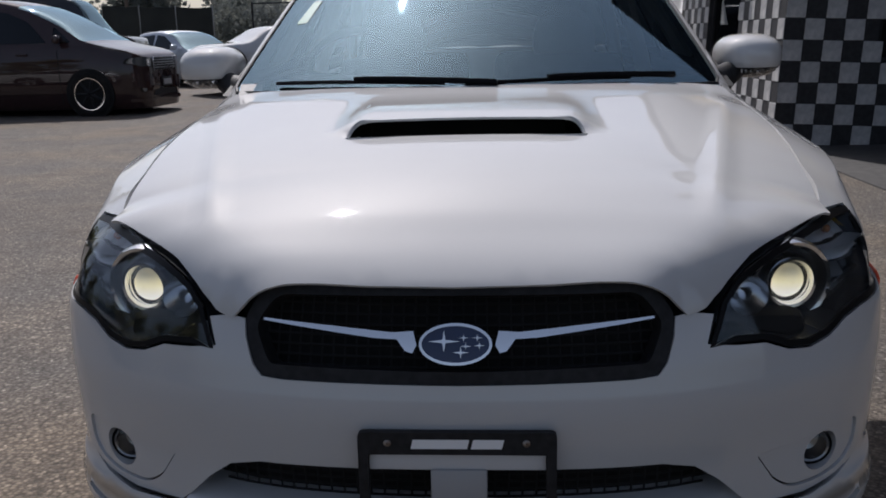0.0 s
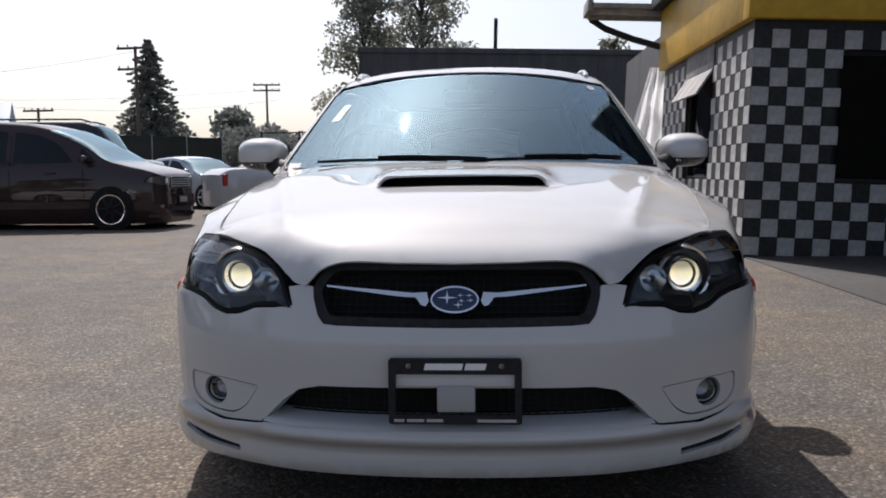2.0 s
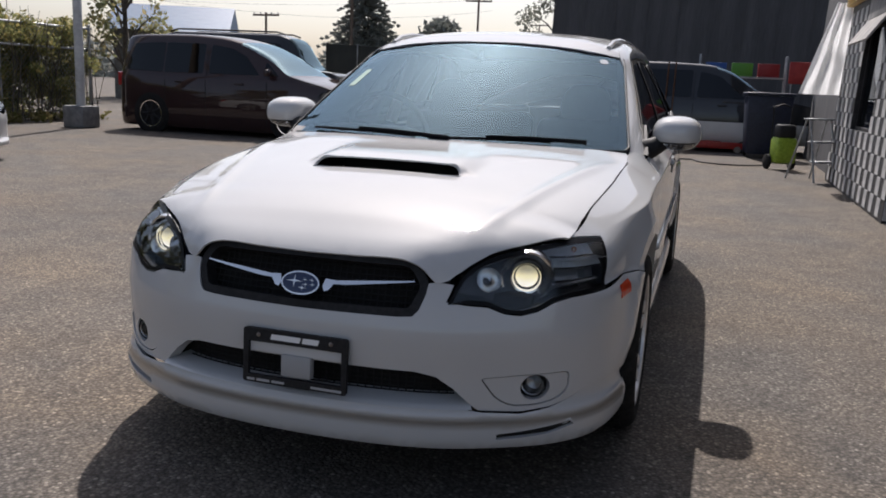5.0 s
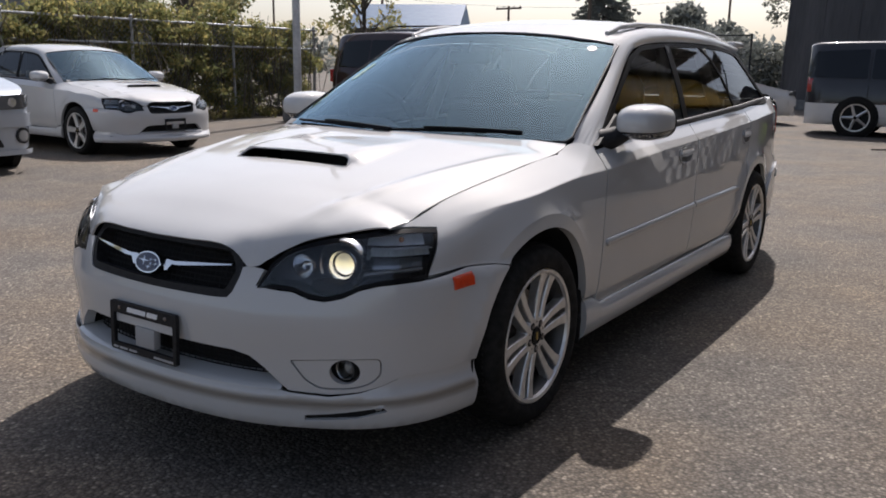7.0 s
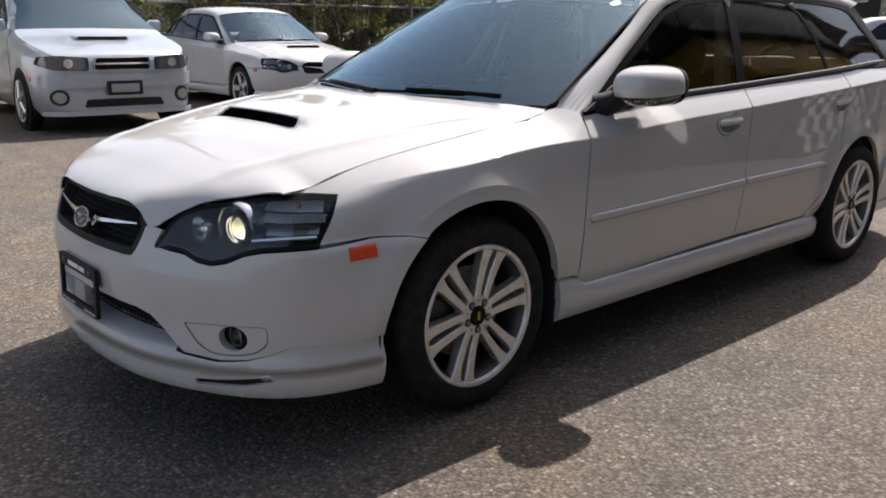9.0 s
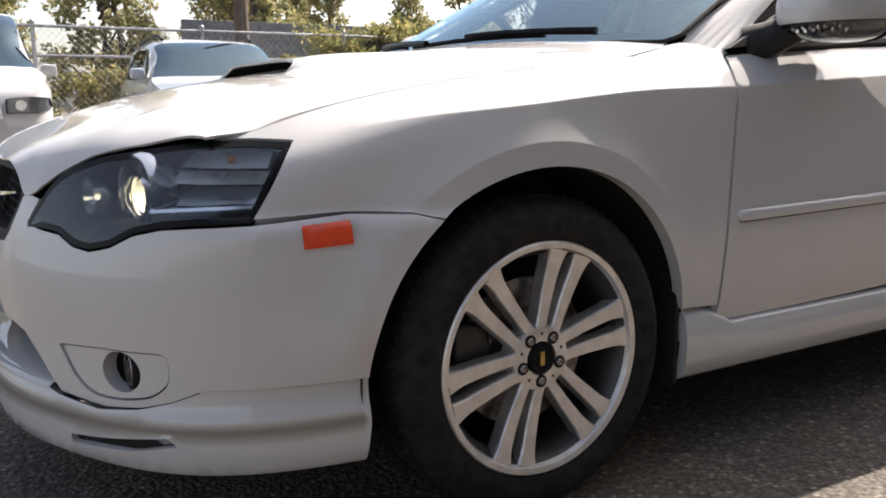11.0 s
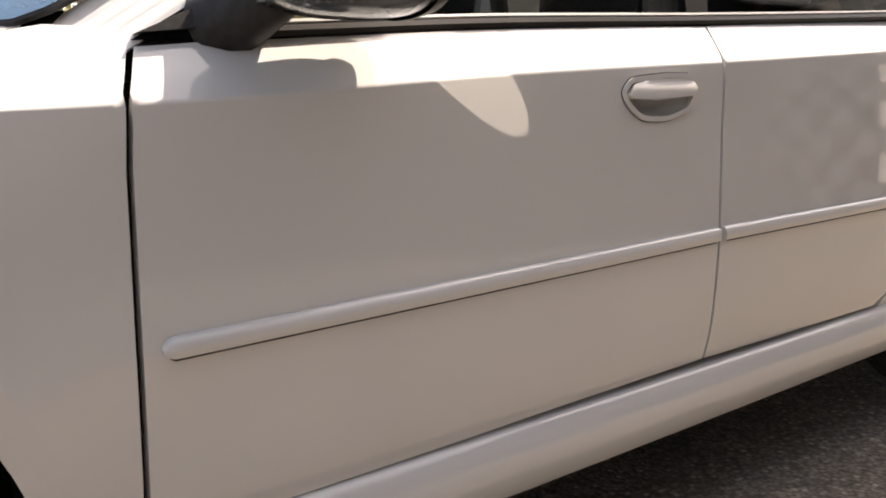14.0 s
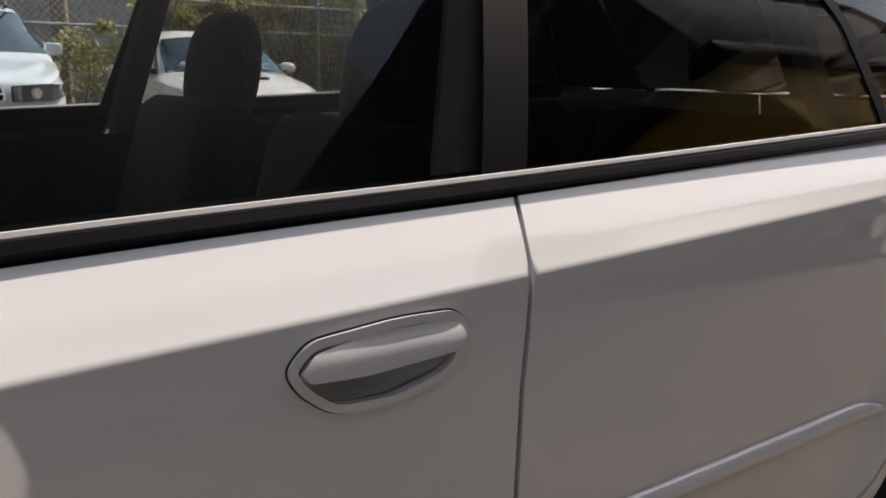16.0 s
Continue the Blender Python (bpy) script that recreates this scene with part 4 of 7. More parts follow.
        cut(keep_side(shell("turn_lamp", .917, 1.056, LENS if not plain else GREYTRIM, .791, .982, 1.553, 1.849), .9590, False), 1.782)
        cut(keep_side(shell("lamp_reflector", .928, 1.046, LAMPFACE, .802, .971, 1.565, 1.840), .9585, False), 1.780)
        cut(keep_side(keep_side(shell("lamp_edge", .916, 1.057, BLACK, .7895, .9832, 1.5515, 1.8505), .9615, False), .9575, True), 1.7835)
        cut(shell("mirror_rim", .914, 1.060, BLACK, .785, .987, 1.55, 1.858), 1.793, 1.774)
        if not plain:
            bm = bmesh.new()
            for r_ in range(4):
                for c_ in range(15):
                    lat, lon = radians(-37 - 8 * r_), radians(198 + 10.5 * c_)
                    q = [math.copysign(abs(v_) ** (2 / 2.6), v_) for v_ in (math.cos(lat) * math.cos(lon), math.cos(lat) * math.sin(lon), math.sin(lat))]
                    at_ = Vector(((.8865 + .087 * q[0]) * sg, 1.7025 + .141 * q[1], .987 + .062 * q[2]))
                    tip = random.uniform(.6, 1.1)
                    box(bm, -.0048 * tip, .0048 * tip, -.0028, .0028, -.0034, .0034, 0, 1, Matrix.Translation(at_) @ Euler((random.uniform(-.6, .6), random.uniform(-.4, .4), lon * sg + random.uniform(-.5, .5))).to_matrix().to_4x4())
            tagged(part("lamp_facets", bm, LAMPSILVER, mir, smooth=False), kind="stuff")
        bm = bmesh.new()
        bm.faces.new([bm.verts.new(((.882 + .078 * math.copysign(abs(math.cos(t)) ** .6, math.cos(t))) * sg, 1.8025, .990 + .050 * math.copysign(abs(math.sin(t)) ** .6, math.sin(t)))) for t in np.linspace(0, 2 * math.pi, 32, endpoint=False)])
        part("mirror_glass", bm, MIRROR, mir, smooth=False)
        bm = bmesh.new()
        tube(bm, [(.755 * sg, 1.575, .912), (.79 * sg, 1.60, .925), (.83 * sg, 1.63, .948), (.86 * sg, 1.65, .97)], [.048, .042, .034, .028], 12)
        part("mirror_arm", bm, BLACK, mir)
        bm = bmesh.new()
        tri = [(1.475, .905), (1.655, .922), (1.655, .93), (1.72, 1.012)]
        vv = [side_glass(y, z) for y, z in tri]
        f0 = [bm.verts.new(((float(x) + .012) * sg, float(y), float(z))) for x, y, z in vv]
        f1 = [bm.verts.new(((float(x) - .02) * sg, float(y), float(z))) for x, y, z in vv]
        bm.faces.new(f0)
        for i in range(4):
            bm.faces.new((f0[i], f0[(i + 1) % 4], f1[(i + 1) % 4], f1[i]))
        part("mirror_sail", bm, BLACK, mir, smooth=False)
        # roof bar
        if not saloon:
            bm = bmesh.new()
            tube(bm, [(.530 * sg, 2.10, 1.340), (.535 * sg, 2.22, 1.372), (.540 * sg, 2.4, 1.390), (.543 * sg, 2.8, 1.400), (.543 * sg, 3.2, 1.398), (.540 * sg, 3.55, 1.384), (.535 * sg, 3.74, 1.364), (.53 * sg, 3.86, 1.338)], [.011, .012, .013, .013, .013, .013, .012, .011], 10)
            part("roof_bar", bm, paint, car)
        # head lamp: lens over a dark bowl with projector, reflector and turn lamp
        lamp = panel("headlamp", skin, LAMP_SZ, LENS, car, step=.018, flange=.006, mirror=sg < 0, out=(0, 1.2, .5), label="clear-lens projector headlamp, lit, in a dark bowl")
        inn = grow(LAMP_SZ, -.008)
        panel("bowl", deeper(skin, .075), inn, BOWL, lamp, step=.05, flange=0, mirror=sg < 0, out=(0, 1.2, .5))
        q0, q1 = np.array(deeper(skin, .005)(*np.array(LAMP_SZ).T)).T, np.array(deeper(skin, .075)(*np.array(inn).T)).T
        q0, q1 = q0 * (sg, 1, 1), q1 * (sg, 1, 1)
        k = len(q0)
        link_mesh("bowl_wall", np.vstack([q0, q1]), [(i, (i + 1) % k, k + (i + 1) % k, k + i) for i in range(k)], BOWL, lamp)
        ring = [(a, b) for a, b in LAMP_SZ]
        panel("seal", deeper(skin, -.0006), ring, GLOSSBLACK, lamp, holes=[grow(ring, -.010)], step=.02, flange=.006, mirror=sg < 0, out=(0, 1.2, .5))
        def lampspot(x, y, z, d):
            s = foot(x, y, z)
            p = [float(np.atleast_1d(v)[0]) for v in deeper(skin, d)(np.array([s]), np.array([z]))]
            return Vector((p[0] * sg, p[1], p[2]))
        def facing(p, ang):
            return Matrix.Translation(p) @ Matrix.Rotation(radians(-90) + radians(ang) * sg, 4, "Z")
        pc = lampspot(.612, .212, .640, .055)
        fm = facing(pc, 12)
        def turned(name, prof, mat, k=30, mm=fm):
            bm = bmesh.new()
            lathe_x(bm, prof, k)
            o = part(name, bm, mat, lamp)
            o.matrix_local = mm
            return o
        turned("projector_ring", [(.038, -.02), (.043, .0), (.047, .008), (.045, .013), (.040, .012), (.037, .006), (.036, -.006)], CHROME)
        turned("projector_shroud", [(.079, -.03), (.077, .0), (.072, .012), (.066, .010), (.060, -.01), (.050, -.014)], LAMPSILVER)
        turned("projector_lens", [(.038, -.004), (.036, .006), (.030, .015), (.020, .022), (.010, .025), (.001, .026)], window_glass("projector_glass", (.95, .95, .9)) if not plain else LAMPSILVER)
        turned("glowing_bulb", [(.031, -.006), (.027, .002), (.018, .009), (.001, .013)], BULB if not plain else LAMPSILVER)
        turned("projector_cone", [(.037, -.002), (.031, -.030)], LAMPSILVER)
        rp = lampspot(.510, .160, .636, .045)
        turned("inner_reflector", [(.034, .012), (.030, -.008), (.018, -.024), (.001, -.03)], LAMPSILVER, 24, facing(rp, 8))
        # turn lamp: three chambers, the upper one with flutes
        def chamber(z0, z1, d0, d1, flutes, mat, name="turn_reflector"):
            bm = bmesh.new()
            rows = []
            n = flutes * 2
            for i in range(n + 1):
                k = i / n
                dd = d0 + (d1 - d0) * k + (.005 if i % 2 else 0)
                p = lampspot(.662 + .112 * k, .268 + .160 * k, z0, dd)
                q = lampspot(.668 + .098 * k, .285 + .155 * k, z1, dd + .010)
                e = lampspot(.668 + .098 * k, .285 + .155 * k, z1, dd - .022)
                rows.append([bm.verts.new(v) for v in (p, q, e)])
            for p, q in zip(rows, rows[1:]):
                bm.faces.new((p[0], q[0], q[1], p[1]))
                bm.faces.new((p[1], q[1], q[2], p[2]))
            return part(name, bm, mat, lamp, smooth=False)
        chamber(.628, .661, .056, .034, 2, LAMPFACE, "lower_chamber")
        chamber(.665, .685, .036, .018, 16, TURNFACE, "light_bar")
        chamber(.689, .722, .054, .032, 3, TURNFACE)
        bm = bmesh.new()
        bmesh.ops.create_uvsphere(bm, u_segments=12, v_segments=8, radius=.008, matrix=Matrix.Translation(lampspot(.735, .37, .704, .036)))
        part("turn_bulb", bm, AMBER, lamp)
        bm = bmesh.new()
        a, b = lampspot(.66, .25, .618, .03), lampspot(.778, .40, .626, .025)
        tube(bm, [a, (a + b) / 2, b], .008, 8)
        part("lower_reflector", bm, LAMPSILVER, lamp)
        # tail lamp
        panel("tail_lamp", skin, [(sy(4.30), .97), (sy(4.55), .98), (S_END - .45, .97), (S_END - .45, .74), (sy(4.52), .74), (sy(4.36), .80)], RED, car, step=.06, flange=.006, lift=.006, mirror=sg < 0, out=(0, 3.6, .6))
    # back: bumper, tailgate and window
    panel("tailgate", skin, [(S_END - .345, .42), (S_END, .42), (S_END, 1.02), (S_END - .345, 1.0)], paint, car, step=.1, flange=.02, out=(0, 3.6, .5))
    panel("tailgate_half", skin, [(S_END - .345, .42), (S_END, .42), (S_END, 1.02), (S_END - .345, 1.0)], paint, car, step=.1, flange=.02, mirror=True, out=(0, 3.6, .5))
    for sg in (1, -1):
        rb = panel("rear_bumper", skin, [(sy(4.0), .262), (S_END, .262), (S_END, .60), (S_END - .40, .60), (sy(4.32), .60), (sy(4.12), .56), (sy(4.02), .47)], paint, car, step=.05, flange=.02, lift=.013, mirror=sg < 0, out=(0, 3.6, .5))
        panel("bumper_strip", skin, [(sy(4.26), .515), (S_END, .515), (S_END, .555), (sy(4.30), .555)], GREYTRIM, rb, step=.05, flange=.006, lift=.017, mirror=sg < 0, out=(0, 3.6, .5))
        panel("rear_skirt", skin, [(sy(3.97), .20), (S_END, .20), (S_END, .258), (sy(3.99), .258)], paint, rb, step=.05, flange=.03, lift=.022, mirror=sg < 0, out=(0, 3.6, .5))
    if not saloon:
        def rear_glass(u, v):
            u, v = np.asarray(u, float), np.asarray(v, float)
            return u * (.66 * (1 - v) + .55 * v), (4.58 - .22 * u * u) * (1 - v) + (4.05 - .10 * u * u) * v, 1.0 * (1 - v) + 1.335 * v
        panel("rear_window", rear_glass, [(-1, 0), (1, 0), (1, 1), (-1, 1)], TINTED, car, step=.2, flange=.01, out=(0, 3, .8))
        for sg in (1, -1):
            bm = bmesh.new()
            a = [(.615 * sg, 3.80, 1.285), (.762 * sg, 4.06, 1.004), (.66 * sg, 4.36, 1.0), (.55 * sg, 3.95, 1.335), (.56 * sg, 3.86, 1.345)]
            bm.faces.new([bm.verts.new(p) for p in a])
            part("rear_pillar", bm, BORDER, car, smooth=False)
        bm = bmesh.new()
        edge_ = [(-.66, 4.36), (-.35, 4.53), (0, 4.58), (.35, 4.53), (.66, 4.36), (.752, 4.30), (.742, 4.42), (.66, 4.53), (.45, 4.60), (0, 4.63), (-.45, 4.60), (-.66, 4.53), (-.742, 4.42), (-.752, 4.30)]
        bm.faces.new([bm.verts.new((x, y, .997)) for x, y in edge_])
        part("tailgate_ledge", bm, paint, car, smooth=False)
        bm = bmesh.new()
        box(bm, -.57, .57, 3.95, 4.16, 1.325, 1.362, .014, 3)
        part("roof_spoiler", bm, paint, car)
    panel("roof", roof, mirrored([(0, 1.893)] + [(float(np.interp(y, SIDE_A[0], SIDE_A[1])) * f, y) for y, f in ((1.931, .5), (1.972, .75), (2.043, 1), (2.15, 1), (2.5, 1), (3.0, 1), (3.5, 1), (3.9, 1), (4.05, 1))] + [(0, 4.10)]) if not saloon else
          mirrored([(0, 1.893)] + [(float(np.interp(y, SIDE_A[0], SIDE_A[1])) * f, y) for y, f in ((1.931, .5), (1.972, .75), (2.043, 1), (2.15, 1), (2.5, 1), (3.0, 1), (3.3, 1))] + [(0, 3.32)]), paint, car, step=.07, flange=.02, out=(0, 2.8, .8))
    # windscreen: pane, black border, cowl and wipers
    ring = [(u, -.02) for u in np.linspace(-.99, .99, 24)] + [(1.012, v) for v in np.linspace(.02, .98, 20)] + [(u, .992) for u in np.linspace(.99, -.99, 24)] + [(-1.012, v) for v in np.linspace(.98, .02, 20)]
    inner = rounded([(-.968, .05), (.968, .05), (.962, .965), (-.962, .965)], .05)
    ws = panel("windscreen", screen, ring, WINDSCREEN, car, step=.04 if not plain else .08, flange=0, out=(0, 2.5, .5))
    panel("windscreen_border", screen, ring, BAND_GLASS, ws, holes=[split(inner, .1)], step=.06, flange=0, out=(0, 2.5, .5), lift=-.004)
    bm = bmesh.new()
    tube(bm, [on_glass for on_glass in zip(*[list(v) for v in screen(np.array([p[0] for p in ring] + [ring[0][0]]), np.array([p[1] for p in ring] + [ring[0][1]]))])], .0055, 6, False)
    part("screen_rubber", bm, BLACK, ws)
    bm = bmesh.new()
    rows = []
    for u in np.linspace(-1, 1, 24):
        yb, x = 1.15 + .23 * u * u, u * .725
        yf = 1.07 + .27 * u * u
        rows.append([bm.verts.new((x, yf, .905 - .01 * u * u)), bm.verts.new((x, yb + .01, .920 - .01 * u * u)), bm.verts.new((x, yb + .035, .943 - .008 * u * u))])
    for p, q in zip(rows, rows[1:]):
        for i in range(2):
            bm.faces.new((p[i], p[i + 1], q[i + 1], q[i]))
    part("cowl", bm, BORDER, car)
    def on_screen(u, v, h=0.0):
        p = screen(np.array([u]), np.array([v]))
        return Vector((float(p[0][0]), float(p[1][0]) - h * .75, float(p[2][0]) + h * .7))
    for u0, v0, u1, v1 in ((.10, -.012, -.80, .022), (.80, .012, -.02, -.006)):
        w = new("wiper")
        w.parent = car
        bm = bmesh.new()
        n = 12
        tube(bm, [on_screen(u0 + (u1 - u0) * t, v0 + (v1 - v0) * t + .018 * math.sin(math.pi * t), .022) for t in np.linspace(0, .62, n)], [.010 - .004 * i / n for i in range(n)], 6)
        part("arm", bm, GLOSSBLACK, w)
        bm = bmesh.new()
        tube(bm, [on_screen(u0 + (u1 - u0) * t, v0 + (v1 - v0) * t + .012 * math.sin(math.pi * t), .012) for t in np.linspace(.22, 1.0, n)], .006, 6)
        part("blade", bm, GLOSSBLACK, w)
    if not plain:
        panel("inspection_sticker", screen, oval(.87, .91, .030, .030, 20), shader("small_sticker", (.45, .47, .5), .5), ws, step=.03, flange=0, lift=.0016, out=(0, 2.5, .5))
        # bright reflection on the glass, painted as a pale patch
        panel("screen_reflection_patch", screen, rounded([(-.89, .50), (-.83, .50), (-.81, .70), (-.86, .70)], .015), shader("painted_reflection", (.35, .5, .42), .5), ws, step=.05, flange=0, lift=.0016, out=(0, 2.5, .5))
    # interior
    cab = new("cabin")
    cab.parent = car
    bm = bmesh.new()
    n = 18
    rows = []
    for u in np.linspace(-1, 1, n):
        rows.append([bm.verts.new((u * .69, 1.12 + .15 * u * u, .885)), bm.verts.new((u * .70, 1.30 + .08 * u * u, .925 + (.02 if u < -.1 else 0))), bm.verts.new((u * .70, 1.46, .93 + (.035 if -.8 < u < -.2 else 0))), bm.verts.new((u * .70, 1.54, .88)), bm.verts.new((u * .70, 1.52, .45))])
    for p, q in zip(rows, rows[1:]):
        for i in range(4):
            bm.faces.new((p[i], p[i + 1], q[i + 1], q[i]))
    part("dashboard", bm, DASH, cab)
    bm = bmesh.new()
    c, tilt = Vector((-.37, 1.64, .93)), radians(24)
    tube(bm, [c + Vector((.18 * math.cos(t), -.18 * math.sin(t) * math.sin(tilt), .18 * math.sin(t) * math.cos(tilt))) for t in np.linspace(0, 2 * math.pi, 33)], .014, 8, False)
    for t in (.2, math.pi - .2, -math.pi / 2):
        tube(bm, [c + Vector((0, -.02, 0)), c + Vector((.18 * math.cos(t), -.18 * math.sin(t) * math.sin(tilt), .18 * math.sin(t) * math.cos(tilt)))], .013, 6)
    tube(bm, [c + Vector((0, .01, 0)), c + Vector((0, -.22, -.1))], [.05, .04], 10)
    part("steering_wheel", bm, BLACK, cab)
    def seat(x, y, wide=.26, head=True):
        bm = bmesh.new()
        box(bm, x - wide, x + wide, y - .30, y + .22, .32, .50, .06, 3)
        box(bm, x - wide * .95, x + wide * .95, -.07, .07, .0, .55, .06, 3, Matrix.Translation((0, y + .22, .46)) @ Matrix.Rotation(radians(-16), 4, "X"))
        part("seat", bm, CLOTH, cab)
        if head:
            bm = bmesh.new()
            bmesh.ops.create_uvsphere(bm, u_segments=24, v_segments=16, radius=1)
            for v in bm.verts:
                c = Vector([math.copysign(abs(a) ** .68, a) for a in v.co])
                wide_ = .138 * (1 - .14 * max(0, c.z))
                v.co = Vector((x + c.x * wide_, y + .42 + c.y * .058 + .02 * c.z, 1.055 + c.z * .122))
            tube(bm, [(x - .05, y + .38, .88), (x - .05, y + .42, 1.0)], .006, 6)
            tube(bm, [(x + .05, y + .38, .88), (x + .05, y + .42, 1.0)], .006, 6)
            part("headrest", bm, CLOTH, cab)
    seat(-.37, 2.22)
    seat(.37, 2.22)
    seat(-.35, 3.05, .30, False)
    seat(.35, 3.05, .30, False)
    bm = bmesh.new()
    box(bm, -.11, .11, 1.80, 1.83, 1.20, 1.26, .015, 3)
    tube(bm, [(0, 1.80, 1.25), (0, 1.82, 1.295)], .01, 6)
    part("rear_view_mirror", bm, BLACK, cab)
    for sg in (1, -1):
        for y0, y1 in ((2.50, 2.60), (3.31, 3.17)):
            bm = bmesh.new()
            tube(bm, [(.70 * sg, y0, .9), (.60 * sg, y1, 1.29)], .034, 8)
            part("inner_pillar", bm, BEIGE, cab)
    for sg in (1, -1):
        panel("door_lining", deeper(skin, .07), [(sy(1.3), .25), (sy(4.3), .25), (sy(4.3), .93), (sy(3.0), .90), (sy(1.5), .86), (sy(1.3), .80)], CLOTH, cab, step=.15, flange=0, mirror=sg < 0, out=(0, 2.3, .5))
        bm = bmesh.new()
        q = [(.745 * sg, y, float(TOP(y)) - .005) for y in np.linspace(1.48, 4.0, 16)]
        tube(bm, q, .03, 6)
        part("door_top_lining", bm, CLOTH, cab)
    if not saloon:
        panel("headlining", lambda x, y: (x, y, roof(x, y)[2] - .025), mirrored([(0, 1.95), (.5, 2.05), (.52, 3.9), (0, 3.95)]), BEIGE, cab, step=.2, flange=0, out=(0, 2.8, 2.4))
    # near-black boxes carry the underside's shade in their colour
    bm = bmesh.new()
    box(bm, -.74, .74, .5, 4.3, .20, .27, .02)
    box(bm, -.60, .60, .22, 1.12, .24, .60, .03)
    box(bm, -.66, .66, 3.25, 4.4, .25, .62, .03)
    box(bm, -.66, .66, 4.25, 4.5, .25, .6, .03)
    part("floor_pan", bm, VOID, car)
    bm = bmesh.new()
    box(bm, -.38, .38, .20, .23, .42, .66, .004)
    part("radiator_support", bm, VOID, car)
    # grille
    gr = new("grille")
    gr.parent = car
    gs = [(sx(abs(x)) * (1 if x >= 0 else -1), z) for x, z in GRILLE]
    panel("grille_frame", deeper(skin, .004), grow(gs, .006), BLACK, gr, holes=[grow(gs, -.019)], step=.02, flange=.04, out=(0, 1.2, .5))
    # near-black sheet paints the shade behind the grille
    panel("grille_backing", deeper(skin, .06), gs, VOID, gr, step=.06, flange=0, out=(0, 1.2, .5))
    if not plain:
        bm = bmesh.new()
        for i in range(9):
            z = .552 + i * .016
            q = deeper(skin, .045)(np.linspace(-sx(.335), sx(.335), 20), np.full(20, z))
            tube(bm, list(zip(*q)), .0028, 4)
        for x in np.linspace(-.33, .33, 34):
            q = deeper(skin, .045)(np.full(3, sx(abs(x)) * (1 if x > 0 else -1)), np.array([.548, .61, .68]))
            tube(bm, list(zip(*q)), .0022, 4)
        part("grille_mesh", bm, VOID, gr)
    for sg in (1, -1):
        wing = [(.062, .603), (.068, .623), (.10, .621), (.20, .629), (.318, .6365), (.319, .6330), (.22, .6225), (.13, .6125), (.094, .611), (.080, .594), (.069, .591)]
        def wing_face(s, z):
            x = PX(np.abs(s))
            c = np.interp(x, [.062, .08, .10, .20, .318], [.607, .608, .6155, .628, .6385])
            h = np.interp(x, [.062, .08, .10, .20, .318], [.020, .014, .0075, .0055, .0025])
            return offset(s, skin_inset(s, z) - .004 + .05 * (z - c), z)
        panel("chrome_wing", wing_face, [(sx(x), z) for x, z in wing], CHROME, gr, step=.006, grid=(.012, .0022), flange=.006, mirror=sg < 0, out=(0, 1.2, .5))
    badge = [(sx(abs(x)) * (1 if x >= 0 else -1), z) for x, z in oval(0, .608, .057, .0305, 48)]
    bd = panel("badge", deeper(skin, -.016), badge, CHROME, gr, holes=[grow(badge, -.0042)], step=.01, flange=.03, out=(0, 1.2, .5), label="oval badge with a chrome rim on blue")
    panel("badge_field", deeper(skin, -.014), badge, BLUE, bd, step=.03, flange=0, out=(0, 1.2, .5))
    for cx, cz, r in ((-.018, .612, .020), (.013, .617, .0075), (.034, .617, .0075), (.016, .605, .0075), (.037, .606, .0075), (.008, .596, .011)):
        st = []
        for i in range(8):
            a = math.pi / 4 * i
            rr = r * (1, .22)[i % 2] * (1.25 if i in (0, 4) else .8)
            st.append((cx + rr * math.cos(a), cz + rr * math.sin(a)))
        panel("badge_mark", deeper(skin, -.0155), st, CHROME, bd, step=.05, flange=.001, out=(0, 1.2, .5))
    # number plate holder
    pl = new("plate_holder")
    pl.parent = car
    pl["label"] = "black empty number plate frame with white lettering strip"
    pl.matrix_local = Matrix.Translation((0, .012, .397)) @ Matrix.Rotation(radians(-2), 4, "X")
    def flat(x, z):
        x, z = np.asarray(x, float), np.asarray(z, float)
        return x, 0 * x, z
    outer = rounded([(-.155, -.077), (.155, -.077), (.155, .077), (-.155, .077)], .009)
    hole = rounded([(-.139, -.055), (.139, -.055), (.139, .040), (-.139, .040)], .003)
    panel("frame", flat, outer, BLACK, pl, holes=[hole], step=.03, flange=.012, out=(0, 1, 0))
    bm = bmesh.new()
    box(bm, -.042, .047, .004, .03, -.050, .012, .004)
    part("bracket", bm, GREYTRIM, pl, "pale grey plastic bracket")
    bm = bmesh.new()
    box(bm, -.139, .139, .010, .018, .010, .040, .002)
    part("backing_strip", bm, shader("pale_grey_plastic", (.55, .55, .55), .5), pl)
    if not plain:
        for x0, x1 in ((-.072, .016), (.022, .070)):
            bm = bmesh.new()
            bm.faces.new([bm.verts.new((x0 + a * (x1 - x0) + b * .004, -.0012, .0505 + b * .0155)) for a, b in ((0, 0), (1, 0), (1, 1), (0, 1))])
            part("lettering_bar", bm, WHITEPRINT, pl, smooth=False)
        grey = shader("grey_print", (.4, .4, .4), .5)
        for x0, x1 in ((-.142, -.118), (-.112, -.072), (-.066, -.028), (.052, .142)):
            bm = bmesh.new()
            bm.faces.new([bm.verts.new(p) for p in ((x0, -.0012, -.0715), (x1, -.0012, -.0715), (x1, -.0012, -.0645), (x0, -.0012, -.0645))])
            part("print_bar", bm, grey, pl, smooth=False)
        for x in (-.108, .108):
            bm = bmesh.new()
            lathe_x(bm, [(.006, 0), (.006, .002), (.004, .0035), (.001, .0035)], 12)
            sc = part("screw", bm, STEEL, pl)
